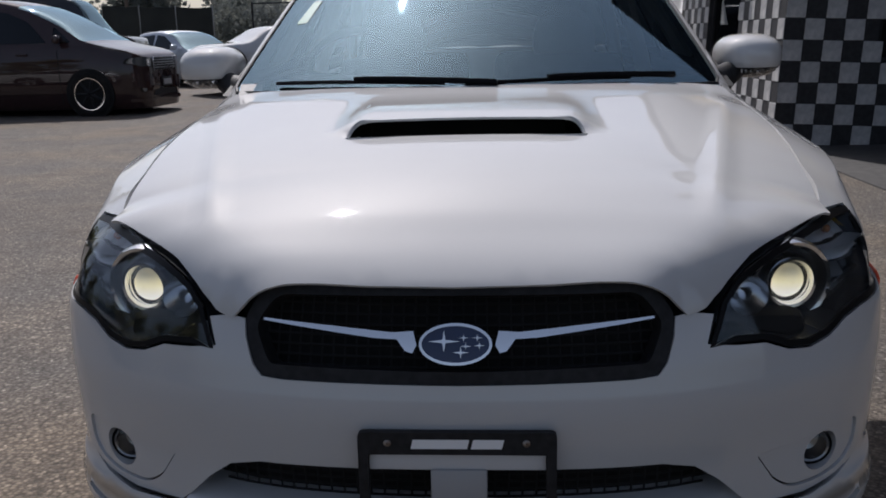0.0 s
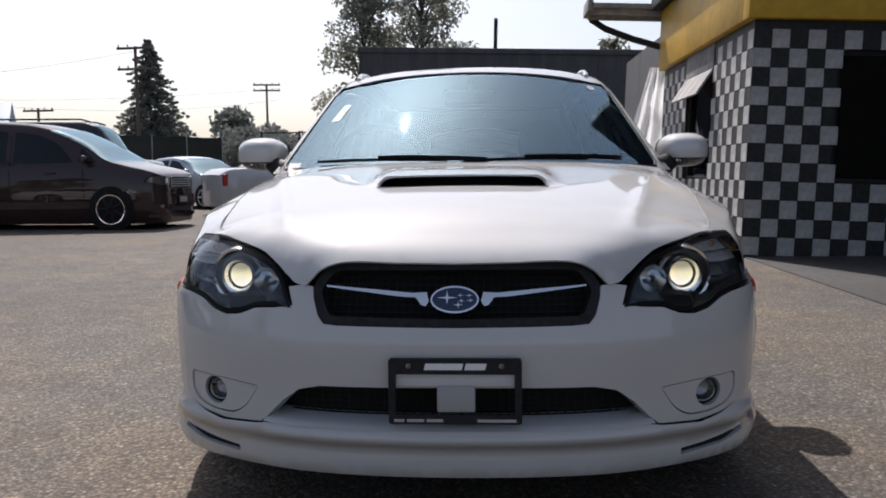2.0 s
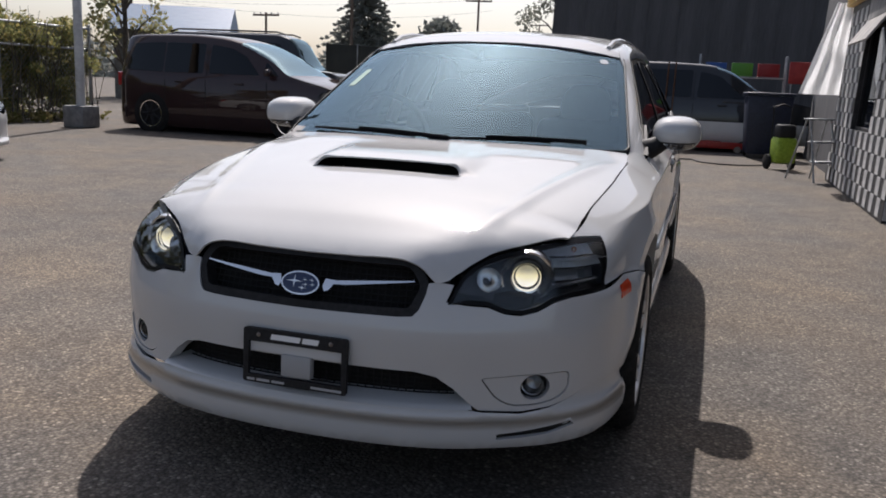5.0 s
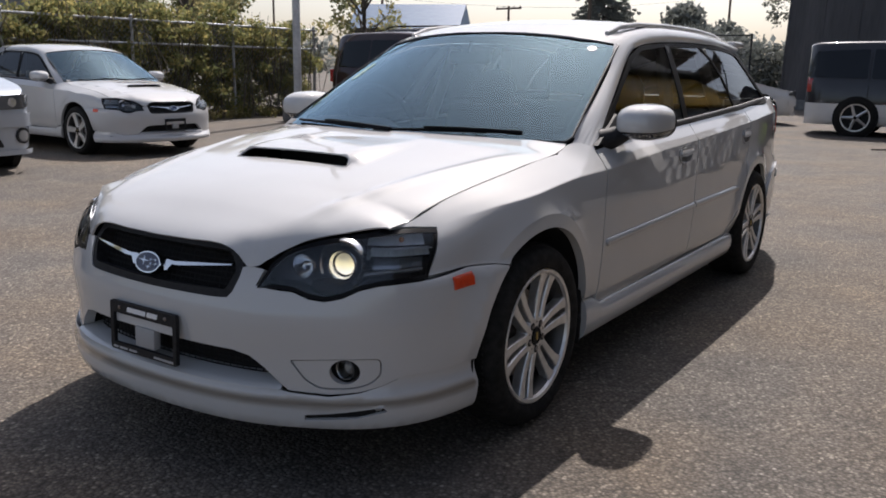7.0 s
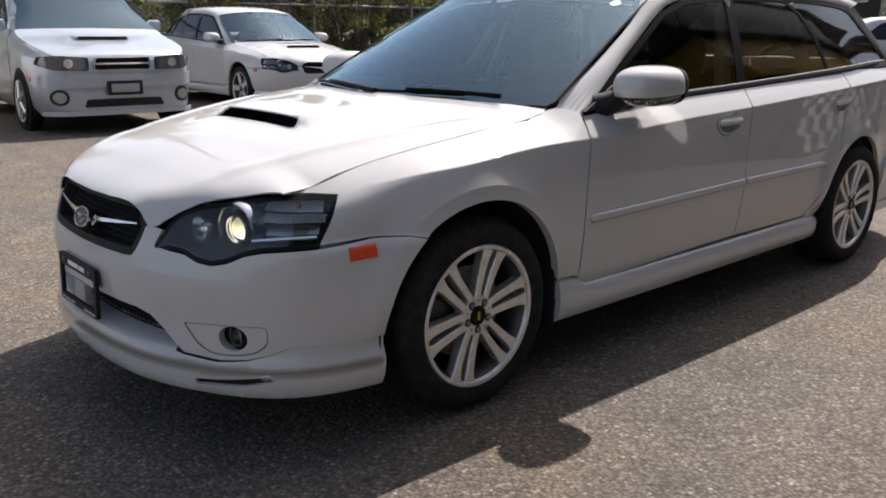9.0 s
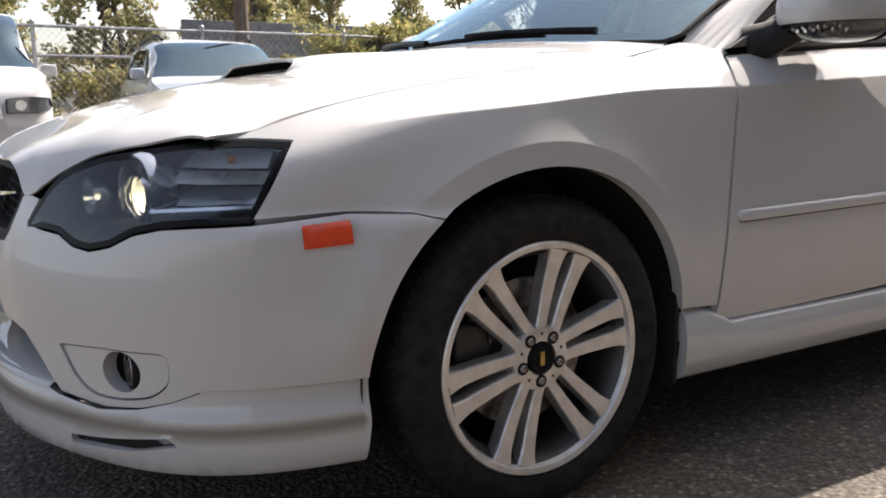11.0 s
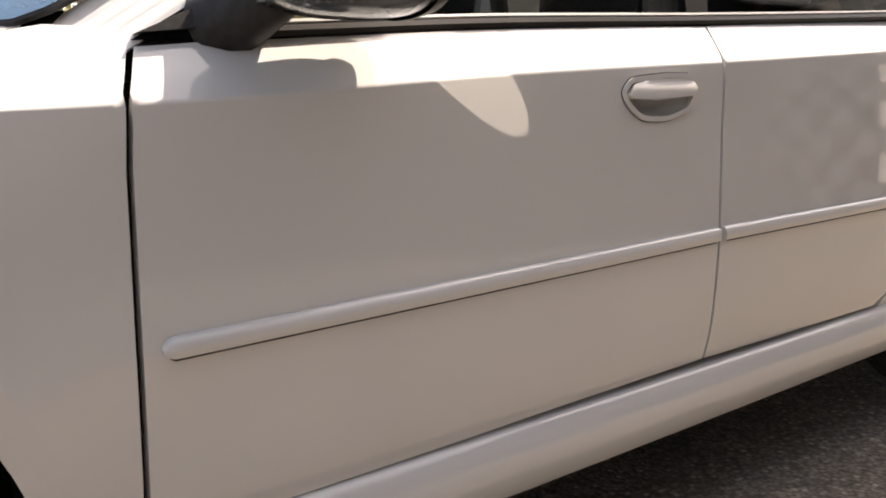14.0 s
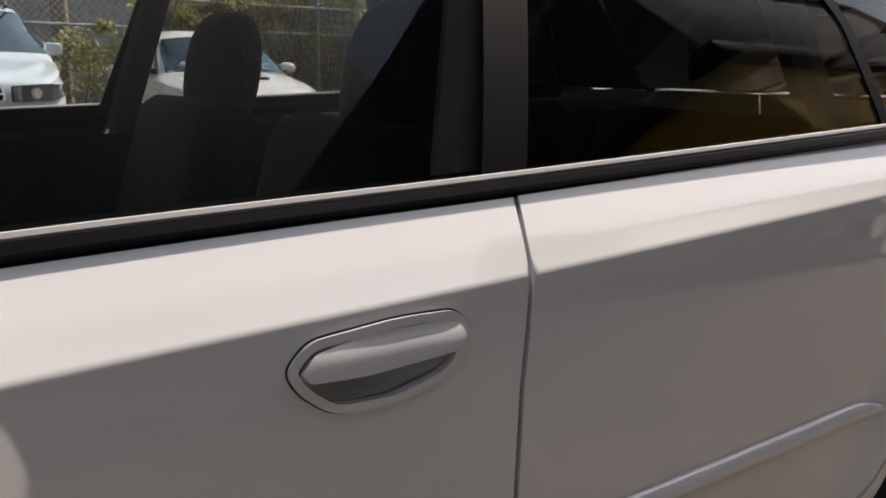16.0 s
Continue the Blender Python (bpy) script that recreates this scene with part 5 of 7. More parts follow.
            sc.matrix_local = Matrix.Translation((x, 0, .060)) @ Matrix.Rotation(radians(-90), 4, "Z")
    # wheels
    for yc in (AXLES[0][0] - .008, 3.60):
        for sg in (1, -1):
            alloy_wheel(car, Matrix.Translation((.853 * sg, yc, .31)), sg, twin=not saloon)
    return car


hero = estate_car(pose(0, 0, 0), label="white estate car with a bonnet scoop parked on asphalt")

# ---- ground ----
ASPHALT = shader("worn_asphalt", rough=0.9)
def asphalt():
    n, l = ASPHALT.node_tree.nodes, ASPHALT.node_tree.links
    b = n["Principled BSDF"]
    co = n.new("ShaderNodeTexCoord")
    def noise_(scale, detail=5.0):
        t = n.new("ShaderNodeTexNoise")
        t.inputs["Scale"].default_value, t.inputs["Detail"].default_value = scale, detail
        l.new(co.outputs["Object"], t.inputs["Vector"])
        return t.outputs["Fac"]
    def ramp(src, stops):
        r = n.new("ShaderNodeValToRGB")
        while len(r.color_ramp.elements) < len(stops):
            r.color_ramp.elements.new(0.5)
        for e, (p, c) in zip(r.color_ramp.elements, stops):
            e.position, e.color = p, (*c, 1)
        l.new(src, r.inputs[0])
        return r.outputs[0]
    def mix(kind, a, c, f=1.0):
        m = n.new("ShaderNodeMix")
        m.data_type, m.blend_type = "RGBA", kind
        m.inputs["Factor"].default_value = f
        l.new(a, m.inputs["A"])
        l.new(c, m.inputs["B"])
        return m.outputs["Result"]
    v = n.new("ShaderNodeTexVoronoi")
    v.inputs["Scale"].default_value = 85
    l.new(co.outputs["Object"], v.inputs["Vector"])
    stone = ramp(v.outputs["Color"], [(0.0, (.076, .068, .060)), (.45, (.130, .115, .100)), (.78, (.182, .163, .142)), (1.0, (.38, .35, .315))])
    gap = ramp(v.outputs["Distance"], [(0.25, (1, 1, 1)), (.75, (.45, .44, .43))])
    col = mix("MULTIPLY", stone, gap)
    big = ramp(noise_(.35), [(.3, (.82, .80, .78)), (.7, (1.12, 1.10, 1.06))])
    sand = ramp(noise_(.9, 6), [(.38, (.92, .94, .97)), (.66, (1.16, 1.05, .90))])
    col = mix("MULTIPLY", col, sand)
    mid = ramp(noise_(3.5, 8), [(.3, (.78, .78, .78)), (.7, (1.15, 1.14, 1.12))])
    col = mix("MULTIPLY", mix("MULTIPLY", col, big), mid)
    l.new(col, b.inputs["Base Color"])
    bp = n.new("ShaderNodeBump")
    bp.inputs["Strength"].default_value, bp.inputs["Distance"].default_value = 0.7, 0.006
    l.new(v.outputs["Distance"], bp.inputs["Height"])
    bp.invert = True
    l.new(bp.outputs[0], b.inputs["Normal"])
asphalt()
bm = bmesh.new()
bmesh.ops.create_grid(bm, x_segments=8, y_segments=8, size=900)
tagged(part("ground", bm, ASPHALT, smooth=False), "worn grey-brown asphalt car park", "ground", kind="structure")

# ---- the paint shop with its chequered walls ----
TILEBLACK = grain(shader("black_wall_paint", rough=0.6), 25, (.010, .010, .012), (.022, .022, .025), 0.2, second=1.5, dist=.003)
TILEWHITE = grain(shader("white_wall_paint", rough=0.6), 18, (.38, .38, .38), (.50, .50, .49), 0.2, second=2.0, dist=.003)
YELLOW = grain(shader("yellow_fascia_paint", rough=0.45), 8, (.52, .30, .012), (.60, .36, .02), 0.05, second=.8)
DARKWALL = grain(shader("charcoal_cladding", rough=0.75), 5, (.066, .067, .073), (.088, .089, .096), 0.2, second=.5, stretch=(6, 6, .4))
GREYWALL = grain(shader("grey_block_wall", rough=0.85), 9, (.16, .165, .17), (.25, .25, .25), 0.3, second=.6)
# base lowered to carry the shop's shade besides the concrete's own dark tone
CONCRETE = grain(shader("shaded_stained_concrete", rough=0.85), 14, (.026, .025, .024), (.045, .043, .041), 0.3, second=.9, dist=.004)
ROOFMETAL = grain(shader("weathered_soffit", rough=0.6), 6, (.25, .24, .23), (.40, .38, .36), 0.1, second=1.0)
PANE = window_glass("shop_window_glass", (.45, .48, .48), ior=1.3)
BX, BY, TILE, BAND, FOOT, DEEP, ACROSS = 2.80, 7.05, 0.1905, 2.40, .023, 4.25, .178
shop = thing("wall_shop", pose(BX, BY, 0, 0, 2.3, 0), "single-storey shop with black and white chequered walls and a yellow fascia", "building", kind="structure")
OPEN_S = [(3.62, 30, 4, 11)]
OPEN_W = [(7.1, 14.2, 4, 10.6)]


def chequers(axis, columns, rows, opens, flip):
    """Painted blocks on the wall, each a shallow tile of its own; axis 0: along x facing -y, 1: along y facing -x."""
    size, d = TILE * .485, .004
    made = {}
    for i in range(columns):
        for j in range(rows):
            if any(a <= (i - .25 if axis else i - 1) < b and c <= j < e for a, b, c, e in opens):
                continue
            white = (i + j + flip) % 2 == 0
            if not white:
                continue
            if "me" not in made:
                bm = bmesh.new()
                box(bm, -size, size, -d, d, -size, size, .003, 1)
                me = bpy.data.meshes.new("tile")
                bm.to_mesh(me)
                bm.free()
                me.materials.append(TILEWHITE)
                made["me"] = me
            ob = new("tile", made["me"])
            ob.parent = shop
            c = (i + .5) * (ACROSS if axis == 0 else TILE) - .15
            jig = Matrix.Rotation(random.uniform(-.012, .012), 4, "Y")
            ob.matrix_local = (Matrix.Translation((c, -.152, (j + .5) * TILE + FOOT)) @ jig @ Matrix.Diagonal((ACROSS / TILE, 1, 1, 1))) if axis == 0 else (Matrix.Translation((-.152, c, (j + .5) * TILE + FOOT)) @ Matrix.Rotation(radians(90), 4, "Z") @ jig)


def wall_with_openings(name, axis, length, height, opens, mat):
    bm = bmesh.new()
    xs = sorted({0, length, *[v * TILE for o in opens for v in o[:2]]})
    zs = sorted({0, height, *[v * TILE + FOOT for o in opens for v in o[2:]]})
    for x0, x1 in zip(xs, xs[1:]):
        for z0, z1 in zip(zs, zs[1:]):
            cx, cz = (x0 + x1) / 2 / TILE, ((z0 + z1) / 2 - FOOT) / TILE
            if any(a < cx < b and c < cz < e for a, b, c, e in opens):
                continue
            if axis == 0:
                box(bm, x0, x1, -.15, .05, z0, z1)
            else:
                box(bm, -.15, .05, x0, x1, z0, z1)
    bmesh.ops.remove_doubles(bm, verts=bm.verts, dist=1e-4)
    return part(name, bm, mat, shop, smooth=False)


chequers(0, 14, 12, OPEN_S, 0)
chequers(1, 23, 12, OPEN_W, 1)
boxes("corner_post", [(-.15, -.002, -.15, -.002, 0, BAND)], TILEBLACK, shop, 0)
wall_with_openings("south_wall", 0, 10.0, BAND, OPEN_S, TILEBLACK)
wall_with_openings("west_wall", 1, DEEP, BAND, OPEN_W, TILEBLACK)
boxes("roof_edge", [(-.40, 10.0, -.40, -.02, 3.30, 3.46), (-.40, -.02, -.016, DEEP + .05, 3.30, 3.46)], BLACK, shop, .01, "dark overhanging roof edge")
boxes("upper_wall", [(-.20, 10.0, -.20, -.02, 3.46, 6.6), (-.20, -.02, -.016, DEEP + .05, 3.46, 5.0)], DARKWALL, shop, .01)
boxes("fascia", [(-.24, 10.0, -.24, -.02, BAND, 3.298)], YELLOW, shop, .01, "deep yellow fascia band")
boxes("fascia_return", [(-.24, -.02, -.016, DEEP + .05, BAND, 3.298)], YELLOW, shop, .01)
boxes("roof", [(-.25, 10.0, -.25, 9.0, 5.002, 5.1)], ROOFMETAL, shop, .01)
boxes("back_room", [(.6, 10.0, 1.2, 1.3, 0, 3.12), (3.0, 3.1, 1.3, 9, 0, 3.12)], TILEBLACK, shop, 0)
for i in range(4):
    x0 = .69 + i * 1.3
    w = new("shop_window")
    w.parent = shop
    boxes("window_frame", [(x0, x0 + .05, -.10, -.04, .785, 2.118), (x0 + 1.25, x0 + 1.3, -.10, -.04, .785, 2.118), (x0 + .05, x0 + 1.25, -.10, -.04, .785, .835), (x0 + .05, x0 + 1.25, -.10, -.04, 2.068, 2.118)], BLACK, w, .004)
    boxes("pane", [(x0 + .05, x0 + 1.25, -.075, -.067, .835, 2.068)], PANE, w, 0)
w = new("shop_window")
w.parent = shop
W0, W1, WZ0, WZ1 = 7.1 * TILE, 14.2 * TILE, 4 * TILE + FOOT, 10.6 * TILE + FOOT
boxes("window_frame", [(-.10, -.04, W0, W0 + .04, WZ0, WZ1), (-.10, -.04, W1 - .04, W1, WZ0, WZ1), (-.10, -.04, W0 + .04, W1 - .04, WZ0, WZ0 + .04), (-.10, -.04, W0 + .04, W1 - .04, WZ1 - .04, WZ1)], BLACK, w, .004)
boxes("pane", [(-.075, -.067, W0 + .04, W1 - .04, WZ0 + .04, WZ1 - .04)], PANE, w, 0)
# black sheet added behind the west window to darken the unseen inside
boxes("window_backing", [(.06, .08, W0 - .2, W1 + .2, .5, 2.35)], TILEBLACK, shop, 0)
boxes("lintel", [(-.165, -.152, W0 - .02, W1 + .02, WZ1 + .01, BAND - .01)], GREYWALL, shop, .002)
bm = bmesh.new()
box(bm, -.36, 0, 0, W1 - W0, -.012, .012, .004, 1, Matrix.Translation((-.155, W0, 2.09)) @ Matrix.Rotation(radians(-58), 4, "Y"))
part("raised_shutter", bm, ROOFMETAL, shop, "pale shutter propped open over the window")
# eave beyond the chequered wall, with gutter and down pipe
boxes("eave", [(-1.30, .1, DEEP + .1, 5.05, 3.35, 3.42), (-1.34, -1.26, DEEP + .1, 5.05, 3.30, 3.50)], ROOFMETAL, shop, .006)
bm = bmesh.new()
tube(bm, [(-1.22, 5.0, 3.28), (-1.0, 4.9, 3.12), (-.6, 4.6, 2.92), (-.2, 4.4, 2.78)], .05, 8)
part("gutter_pipe", bm, BLACK, shop)
for y in (4.45, 4.9):
    boxes("rafter", [(-1.28, .0, y, y + .08, 3.26, 3.35)], ROOFMETAL, shop, .004)
boxes("back_wall", [(.0, .2, DEEP + .06, 9.0, 0, 3.12)], DARKWALL, shop, 0)
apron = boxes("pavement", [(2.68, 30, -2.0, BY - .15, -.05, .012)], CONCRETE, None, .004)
tagged(apron, "dark stained concrete apron before the shop, darkened further for shop shade", "pavement", kind="structure")
# unseen wall added on the yard's far side to block sky and reflect dark
wing = thing("wall_unseen", pose(6.4, 0, 0), "long dark wall out of view that blocks the sky beside the car", "building", kind="structure")
boxes("wall", [(0, .3, -2.5, BY - .3, 0, 3.1)], DARKWALL, wing, 0)
boxes("parapet", [(-.1, .3, -2.5, BY - .3, 3.1, 9)], DARKWALL, wing, .01)
# white sheet hung at the shop's end
def hung_sheet(m):
    t = thing("plastic_sheet", m, "crumpled translucent white plastic sheet hung at the shop corner", "sheet")
    rows = []
    bm = bmesh.new()
    for i in range(26):
        row = []
        for j in range(26):
            a, b = i / 25, j / 25
            x = -.60 * a * (1.05 - .62 * b)
            row.append(bm.verts.new((x, .10 * noise.noise(Vector((a * 5, b * 3, 1))) + .05 * math.sin(a * 19 + 2 * noise.noise(Vector((a * 2, b * 2, 3)))), 1.20 + b * 1.27)))
        rows.append(row)
    for p, q in zip(rows, rows[1:]):
        for i in range(25):
            bm.faces.new((p[i], p[i + 1], q[i + 1], q[i]))
    film_ = grain(shader("white_plastic_film", rough=.35), 12, (.75, .77, .78), (.85, .85, .85), .1, second=2)
    nn, ll = film_.node_tree.nodes, film_.node_tree.links
    tl, mx = nn.new("ShaderNodeBsdfTranslucent"), nn.new("ShaderNodeMixShader")
    tl.inputs[0].default_value = (.85, .86, .87, 1)
    mx.inputs[0].default_value = .6
    ll.new(nn["Principled BSDF"].outputs[0], mx.inputs[1])
    ll.new(tl.outputs[0], mx.inputs[2])
    ll.new(mx.outputs[0], nn["Material Output"].inputs[0])
    part("sheet", bm, film_, t)
hung_sheet(pose(2.80, 11.40, 0.0))

# ---- large dark hall at the end of the yard ----
hall = thing("wall_hall", pose(-4.45, 27, -.02, 0, 1.6, 0), "large windowless charcoal-clad hall", "building", kind="structure")
boxes("wall", [(0, 26, 0, 12, 0, 5.0)], DARKWALL, hall, 0)
boxes("parapet", [(-.06, 26, -.06, 12, 5.0, 5.18)], DARKWALL, hall, .01)
for i in range(26):
    boxes("cladding_rib", [(i + .02, i + .06, -.03, -.002, .02, 4.98)], DARKWALL, hall, 0)
boxes("plinth", [(0, 26, -.05, -.003, 0, .35)], GREYWALL, hall, 0)
for x, h in ((4.6, 1.4), (17, 1.2)):
    bm = bmesh.new()
    tube(bm, [(x, 3, 5.3), (x, 3, 5.3 + h)], .07, 8)
    part("vent_pipe", bm, BLACK, hall)

# ---- other vehicles ----
def vehicle(name, m, paint, label, L, W, tops, belt, cowl, screen_top, roof_end, axles, wheel_r=.31, lower=None, side_windows=(), wheel_dark=True, front="car", scoop=False, tail_base=None, rack=False, step=.09, lamp_z=.60, grille_w=.45, fog_r=.055, dim=False, low=.20, seams=(), marker=False, mould=None, bump=(.415, .575)):
    """A vehicle from its side line: tops gives the height of bonnet and roof along y, belt the window line."""
    v = thing(name, m, label, "van" if "van" in name else "car")
    top = pchip(tops)
    plan = pchip([(0, .50), (.02, .66), (.06, .80), (.18, .915), (.4, .975), (.8, 1), (L - .8, 1), (L - .4, .975), (L - .15, .89), (L - .05, .78), (L, .64)])
    def section(y):
        w, t = W * float(plan(y)), float(top(y))
        zs = min(belt, t - .05)
        cab = max(0.0, min(1.0, (t - belt) / .35))
        wr = w * (.95 - .19 * cab)
        xs = [.90 * w, .975 * w, w, w, .992 * w, .95 * w]
        zz = [low, low + .07, .42, .60, max(.62, zs - .07), max(.66, zs)]
        xs += [(.95 * w + wr) / 2, wr, wr * .93, wr * .72, wr * .35, 0]
        zt = max(t, zz[-1] + .01)
        zz += [(zz[5] + zt - .06 * cab) / 2, zt - .055 * cab - .004, zt - .022 * cab, zt - .006 * cab + .004, zt + .008, zt + .012]
        return xs, zz
    n = 12
    yy = sorted({0, .02, .05, .09, cowl + .04, screen_top, L - .03, L, *np.arange(.15, L - .05, step).tolist()})
    vs, fs, fm = [], [], []
    for y in yy:
        xs, zz = section(y)
        pts = [(-x, y, z) for x, z in zip(xs, zz)] + [(x, y, z) for x, z in list(zip(xs, zz))[-2::-1]]
        vs += pts
    k = 2 * n - 1
    pane = []
    for r in range(len(yy) - 1):
        for i in range(k - 1):
            if cowl + .03 < (yy[r] + yy[r + 1]) / 2 < screen_top and 7 <= i < k - 8:
                pane.append((r * k + i, r * k + i + 1, (r + 1) * k + i + 1, (r + 1) * k + i))
                continue
            fs.append((r * k + i, r * k + i + 1, (r + 1) * k + i + 1, (r + 1) * k + i))
            fm.append(1 if lower and (i < 3 or i >= k - 4) else 0)
    fs += [tuple(range(k)), tuple(range(len(vs) - k, len(vs)))]
    fm += [1 if lower else 0] * 2
    body = link_mesh("body", vs, fs, paint, v, smooth=True, mats=[paint, lower or paint], face_mats=fm)
    body.data.set_sharp_from_angle(angle=radians(45))
    used = sorted({i for f in pane for i in f})
    back = {i: j for j, i in enumerate(used)}
    link_mesh("windscreen", [vs[i] for i in used], [[back[i] for i in f] for f in pane], window_glass("dim_windscreen", (.05, .06, .06) if dim else (.20, .23, .24), ior=1.25 if dim else 2.4, sheen=(.65, .88, 1.0)), v, smooth=True)
    # near-black filler paints the dim cabin below the belt
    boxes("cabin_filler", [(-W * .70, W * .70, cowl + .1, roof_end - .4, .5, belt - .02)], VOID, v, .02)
    yq = np.linspace(0, .9, 200)
    xq = W * plan(yq)
    def nose(x, z):
        x, z = np.asarray(x, float), np.asarray(z, float)
        return x, np.interp(np.abs(x), xq, yq), z
    def side(y, z):
        y, z = np.atleast_1d(np.asarray(y, float)), np.atleast_1d(np.asarray(z, float))
        x = np.empty_like(y)
        for i in range(len(y)):
            xs, zz = section(y[i])
            x[i] = np.interp(z[i], zz[:9], xs[:9])
        return x, y, z
    for sg in (1, -1):
        for w in side_windows:
            panel("side_window", side, rounded(w, .04), DARKGLASS, v, step=.12, flange=.012, lift=.010, mirror=sg < 0, out=(0, L / 2, 1))
        for y in [axles[0] + .45, (axles[0] + axles[1]) / 2 + .25]:
            q = side(y, .9 if belt > .95 else belt - .1)
            bm = bmesh.new()
            box(bm, (float(q[0][0]) + .002) * sg, (float(q[0][0]) + .03) * sg, y + .5, y + .68, belt - .15, belt - .12, .01)
            part("door_handle", bm, paint, v)
        for y in seams:
            z1 = min(belt + .48, float(top(y)) - .12)
            panel("door_seam", side, [(y, low + .10), (y + .010, low + .10), (y + .010, z1), (y, z1)], VOID, v, step=.15, flange=.002, lift=.003, mirror=sg < 0, out=(0, L / 2, .6))
        if mould:
            panel("side_moulding", side, rounded([(axles[0] + wheel_r + .08, mould), (axles[1] - wheel_r - .08, mould), (axles[1] - wheel_r - .08, mould + .05), (axles[0] + wheel_r + .08, mould + .05)], .015), paint, v, step=.15, flange=.012, lift=.014, mirror=sg < 0, out=(0, L / 2, .6))
        if marker:
            panel("side_marker", side, rounded([(.42, .56), (.53, .56), (.53, .605), (.42, .605)], .008), ORANGE, v, step=.08, flange=.006, lift=.006, mirror=sg < 0, out=(0, L / 2, .6))
        mx = W * .95
        mir = boxes("door_mirror", [(mx * sg, (mx + .17) * sg, cowl + .38, cowl + .48, belt + .02, belt + .15)], paint, v, .035)
        # lamps
        zl = lamp_z
        li = grille_w + .05
        shape = [(W * li, zl), (W * li, zl + .135), (W * .72, zl + .155), (W * .93, zl + .145), (W * .955, zl + .06), (W * .80, zl + .005)]
        lo = panel("headlamp", nose, rounded(shape, .02), LAMPDARK, v, step=.06, flange=.02, lift=.010, mirror=sg < 0, out=(0, L / 2, .6))
        panel("lamp_rim", nose, rounded(shape, .02), BLACK, lo, holes=[shrink(rounded(shape, .02), .93)], step=.06, flange=.01, lift=.013, mirror=sg < 0, out=(0, L / 2, .6))
        panel("lamp_bulb", nose, oval(W * .64, zl + .075, .048, .048, 20), LAMPSILVER, lo, step=.05, flange=.004, lift=.014, mirror=sg < 0, out=(0, L / 2, .6))
        fo = panel("fog_lamp", nose, oval(W * .76, .40, fog_r + .003, fog_r, 24), BLACK, v, step=.05, flange=.012, lift=.012, mirror=sg < 0, out=(0, L / 2, .6))
        panel("fog_glass", nose, oval(W * .76, .40, fog_r * .72, fog_r * .70, 20), LAMPFACE, fo, step=.05, flange=.004, lift=.015, mirror=sg < 0, out=(0, L / 2, .6))
        boxes("tail_lamp", [(W * .66 * sg, W * .86 * sg, L - .14, L - .035, belt - .26, belt + .0)], RED, v, .02)
        for yc in axles:
            # near-black disc drawn for the arch's shade
            bm = bmesh.new()
            lathe_x(bm, [(wheel_r + .045, -.08), (wheel_r + .045, .003), (wheel_r + .03, .006), (.05, .004), (.001, .004)], 36, sg)
            a = part("wheel_arch", bm, VOID, v)
            a.location = (W * .998 * sg, yc, wheel_r)
            wh = new("wheel")
            wh.parent = v
            wh.location = ((W + .012) * sg, yc, wheel_r)
            bm = bmesh.new()
            lathe_x(bm, [(wheel_r * .72, .0), (wheel_r * .76, .010), (wheel_r * .92, .012), (wheel_r * .985, .0), (wheel_r, -.03), (wheel_r, -.16), (wheel_r * .7, -.2)], 36, sg)
            part("tyre", bm, RUBBER, wh)
            bm = bmesh.new()
            lathe_x(bm, [(wheel_r * .64, -.03), (wheel_r * .68, .008), (wheel_r * .73, .010), (wheel_r * .74, 0)], 36, sg)
            part("rim", bm, CHROME if wheel_dark else ALLOY, wh)
            bm = bmesh.new()
            for j in range(5 if not wheel_dark else 7):
                t = 2 * math.pi * j / (5 if not wheel_dark else 7)
                tube(bm, [(-.005 * sg, .03 * math.cos(t), .03 * math.sin(t)), (-.012 * sg, wheel_r * .69 * math.cos(t), wheel_r * .69 * math.sin(t))], [.035, .022], 6)
            part("spokes", bm, BLACK if wheel_dark else ALLOY, wh)
            bm = bmesh.new()
            lathe_x(bm, [(wheel_r * .7, -.05), (.001, -.05)], 24, sg)
            part("wheel_back", bm, VOID, wh)
    def front_panel(name, pts, mat, lift, parent=v, holes=(), r=.02):
        return panel(name, nose, rounded(pts, r), mat, parent, holes=holes, step=.07, flange=.012, lift=lift, out=(0, L / 2, .6))
    if front == "van":
        g0, g1, gw = lamp_z - .06, lamp_z + .14, W * .47
    else:
        g0, g1, gw = lamp_z + .005, lamp_z + .135, W * grille_w
    shape = [(-gw, g0 + .02), (-gw * .94, g1), (gw * .94, g1), (gw, g0 + .02), (gw * .92, g0), (-gw * .92, g0)]
    gr = front_panel("grille", shape, GLOSSBLACK, .010)
    front_panel("grille_rim", shape, CHROME, .018, gr, [shrink(rounded(shape, .02), .94)])
    for i in range(4 if front == "van" else 1):
        z = g0 + (g1 - g0) * ((i + 1) / 5 if front == "van" else .5)
        front_panel("grille_bar", [(-gw * .93, z - .009), (gw * .93, z - .009), (gw * .93, z + .009), (-gw * .93, z + .009)], CHROME, .020, gr, r=.006)
    front_panel("lower_intake", [(-W * .50, .29), (W * .50, .29), (W * .46, .375), (-W * .46, .375)], BLACK, .008)
    front_panel("front_bumper", [(-W * .955, bump[0]), (W * .955, bump[0]), (W * .955, bump[1]), (-W * .955, bump[1])], lower or paint, .030, r=.05)
    front_panel("bumper_lip", [(-W * .93, .205), (W * .93, .205), (W * .93, .255), (-W * .93, .255)], lower or paint, .022, r=.02)
    boxes("number_plate_holder", [(-.19, .19, -.055, -.036, .415, .565)], BLACK, v, .004)
    boxes("plate_backing", [(-.150, .150, -.060, -.0555, .445, .535)], GREYTRIM, v, .002)
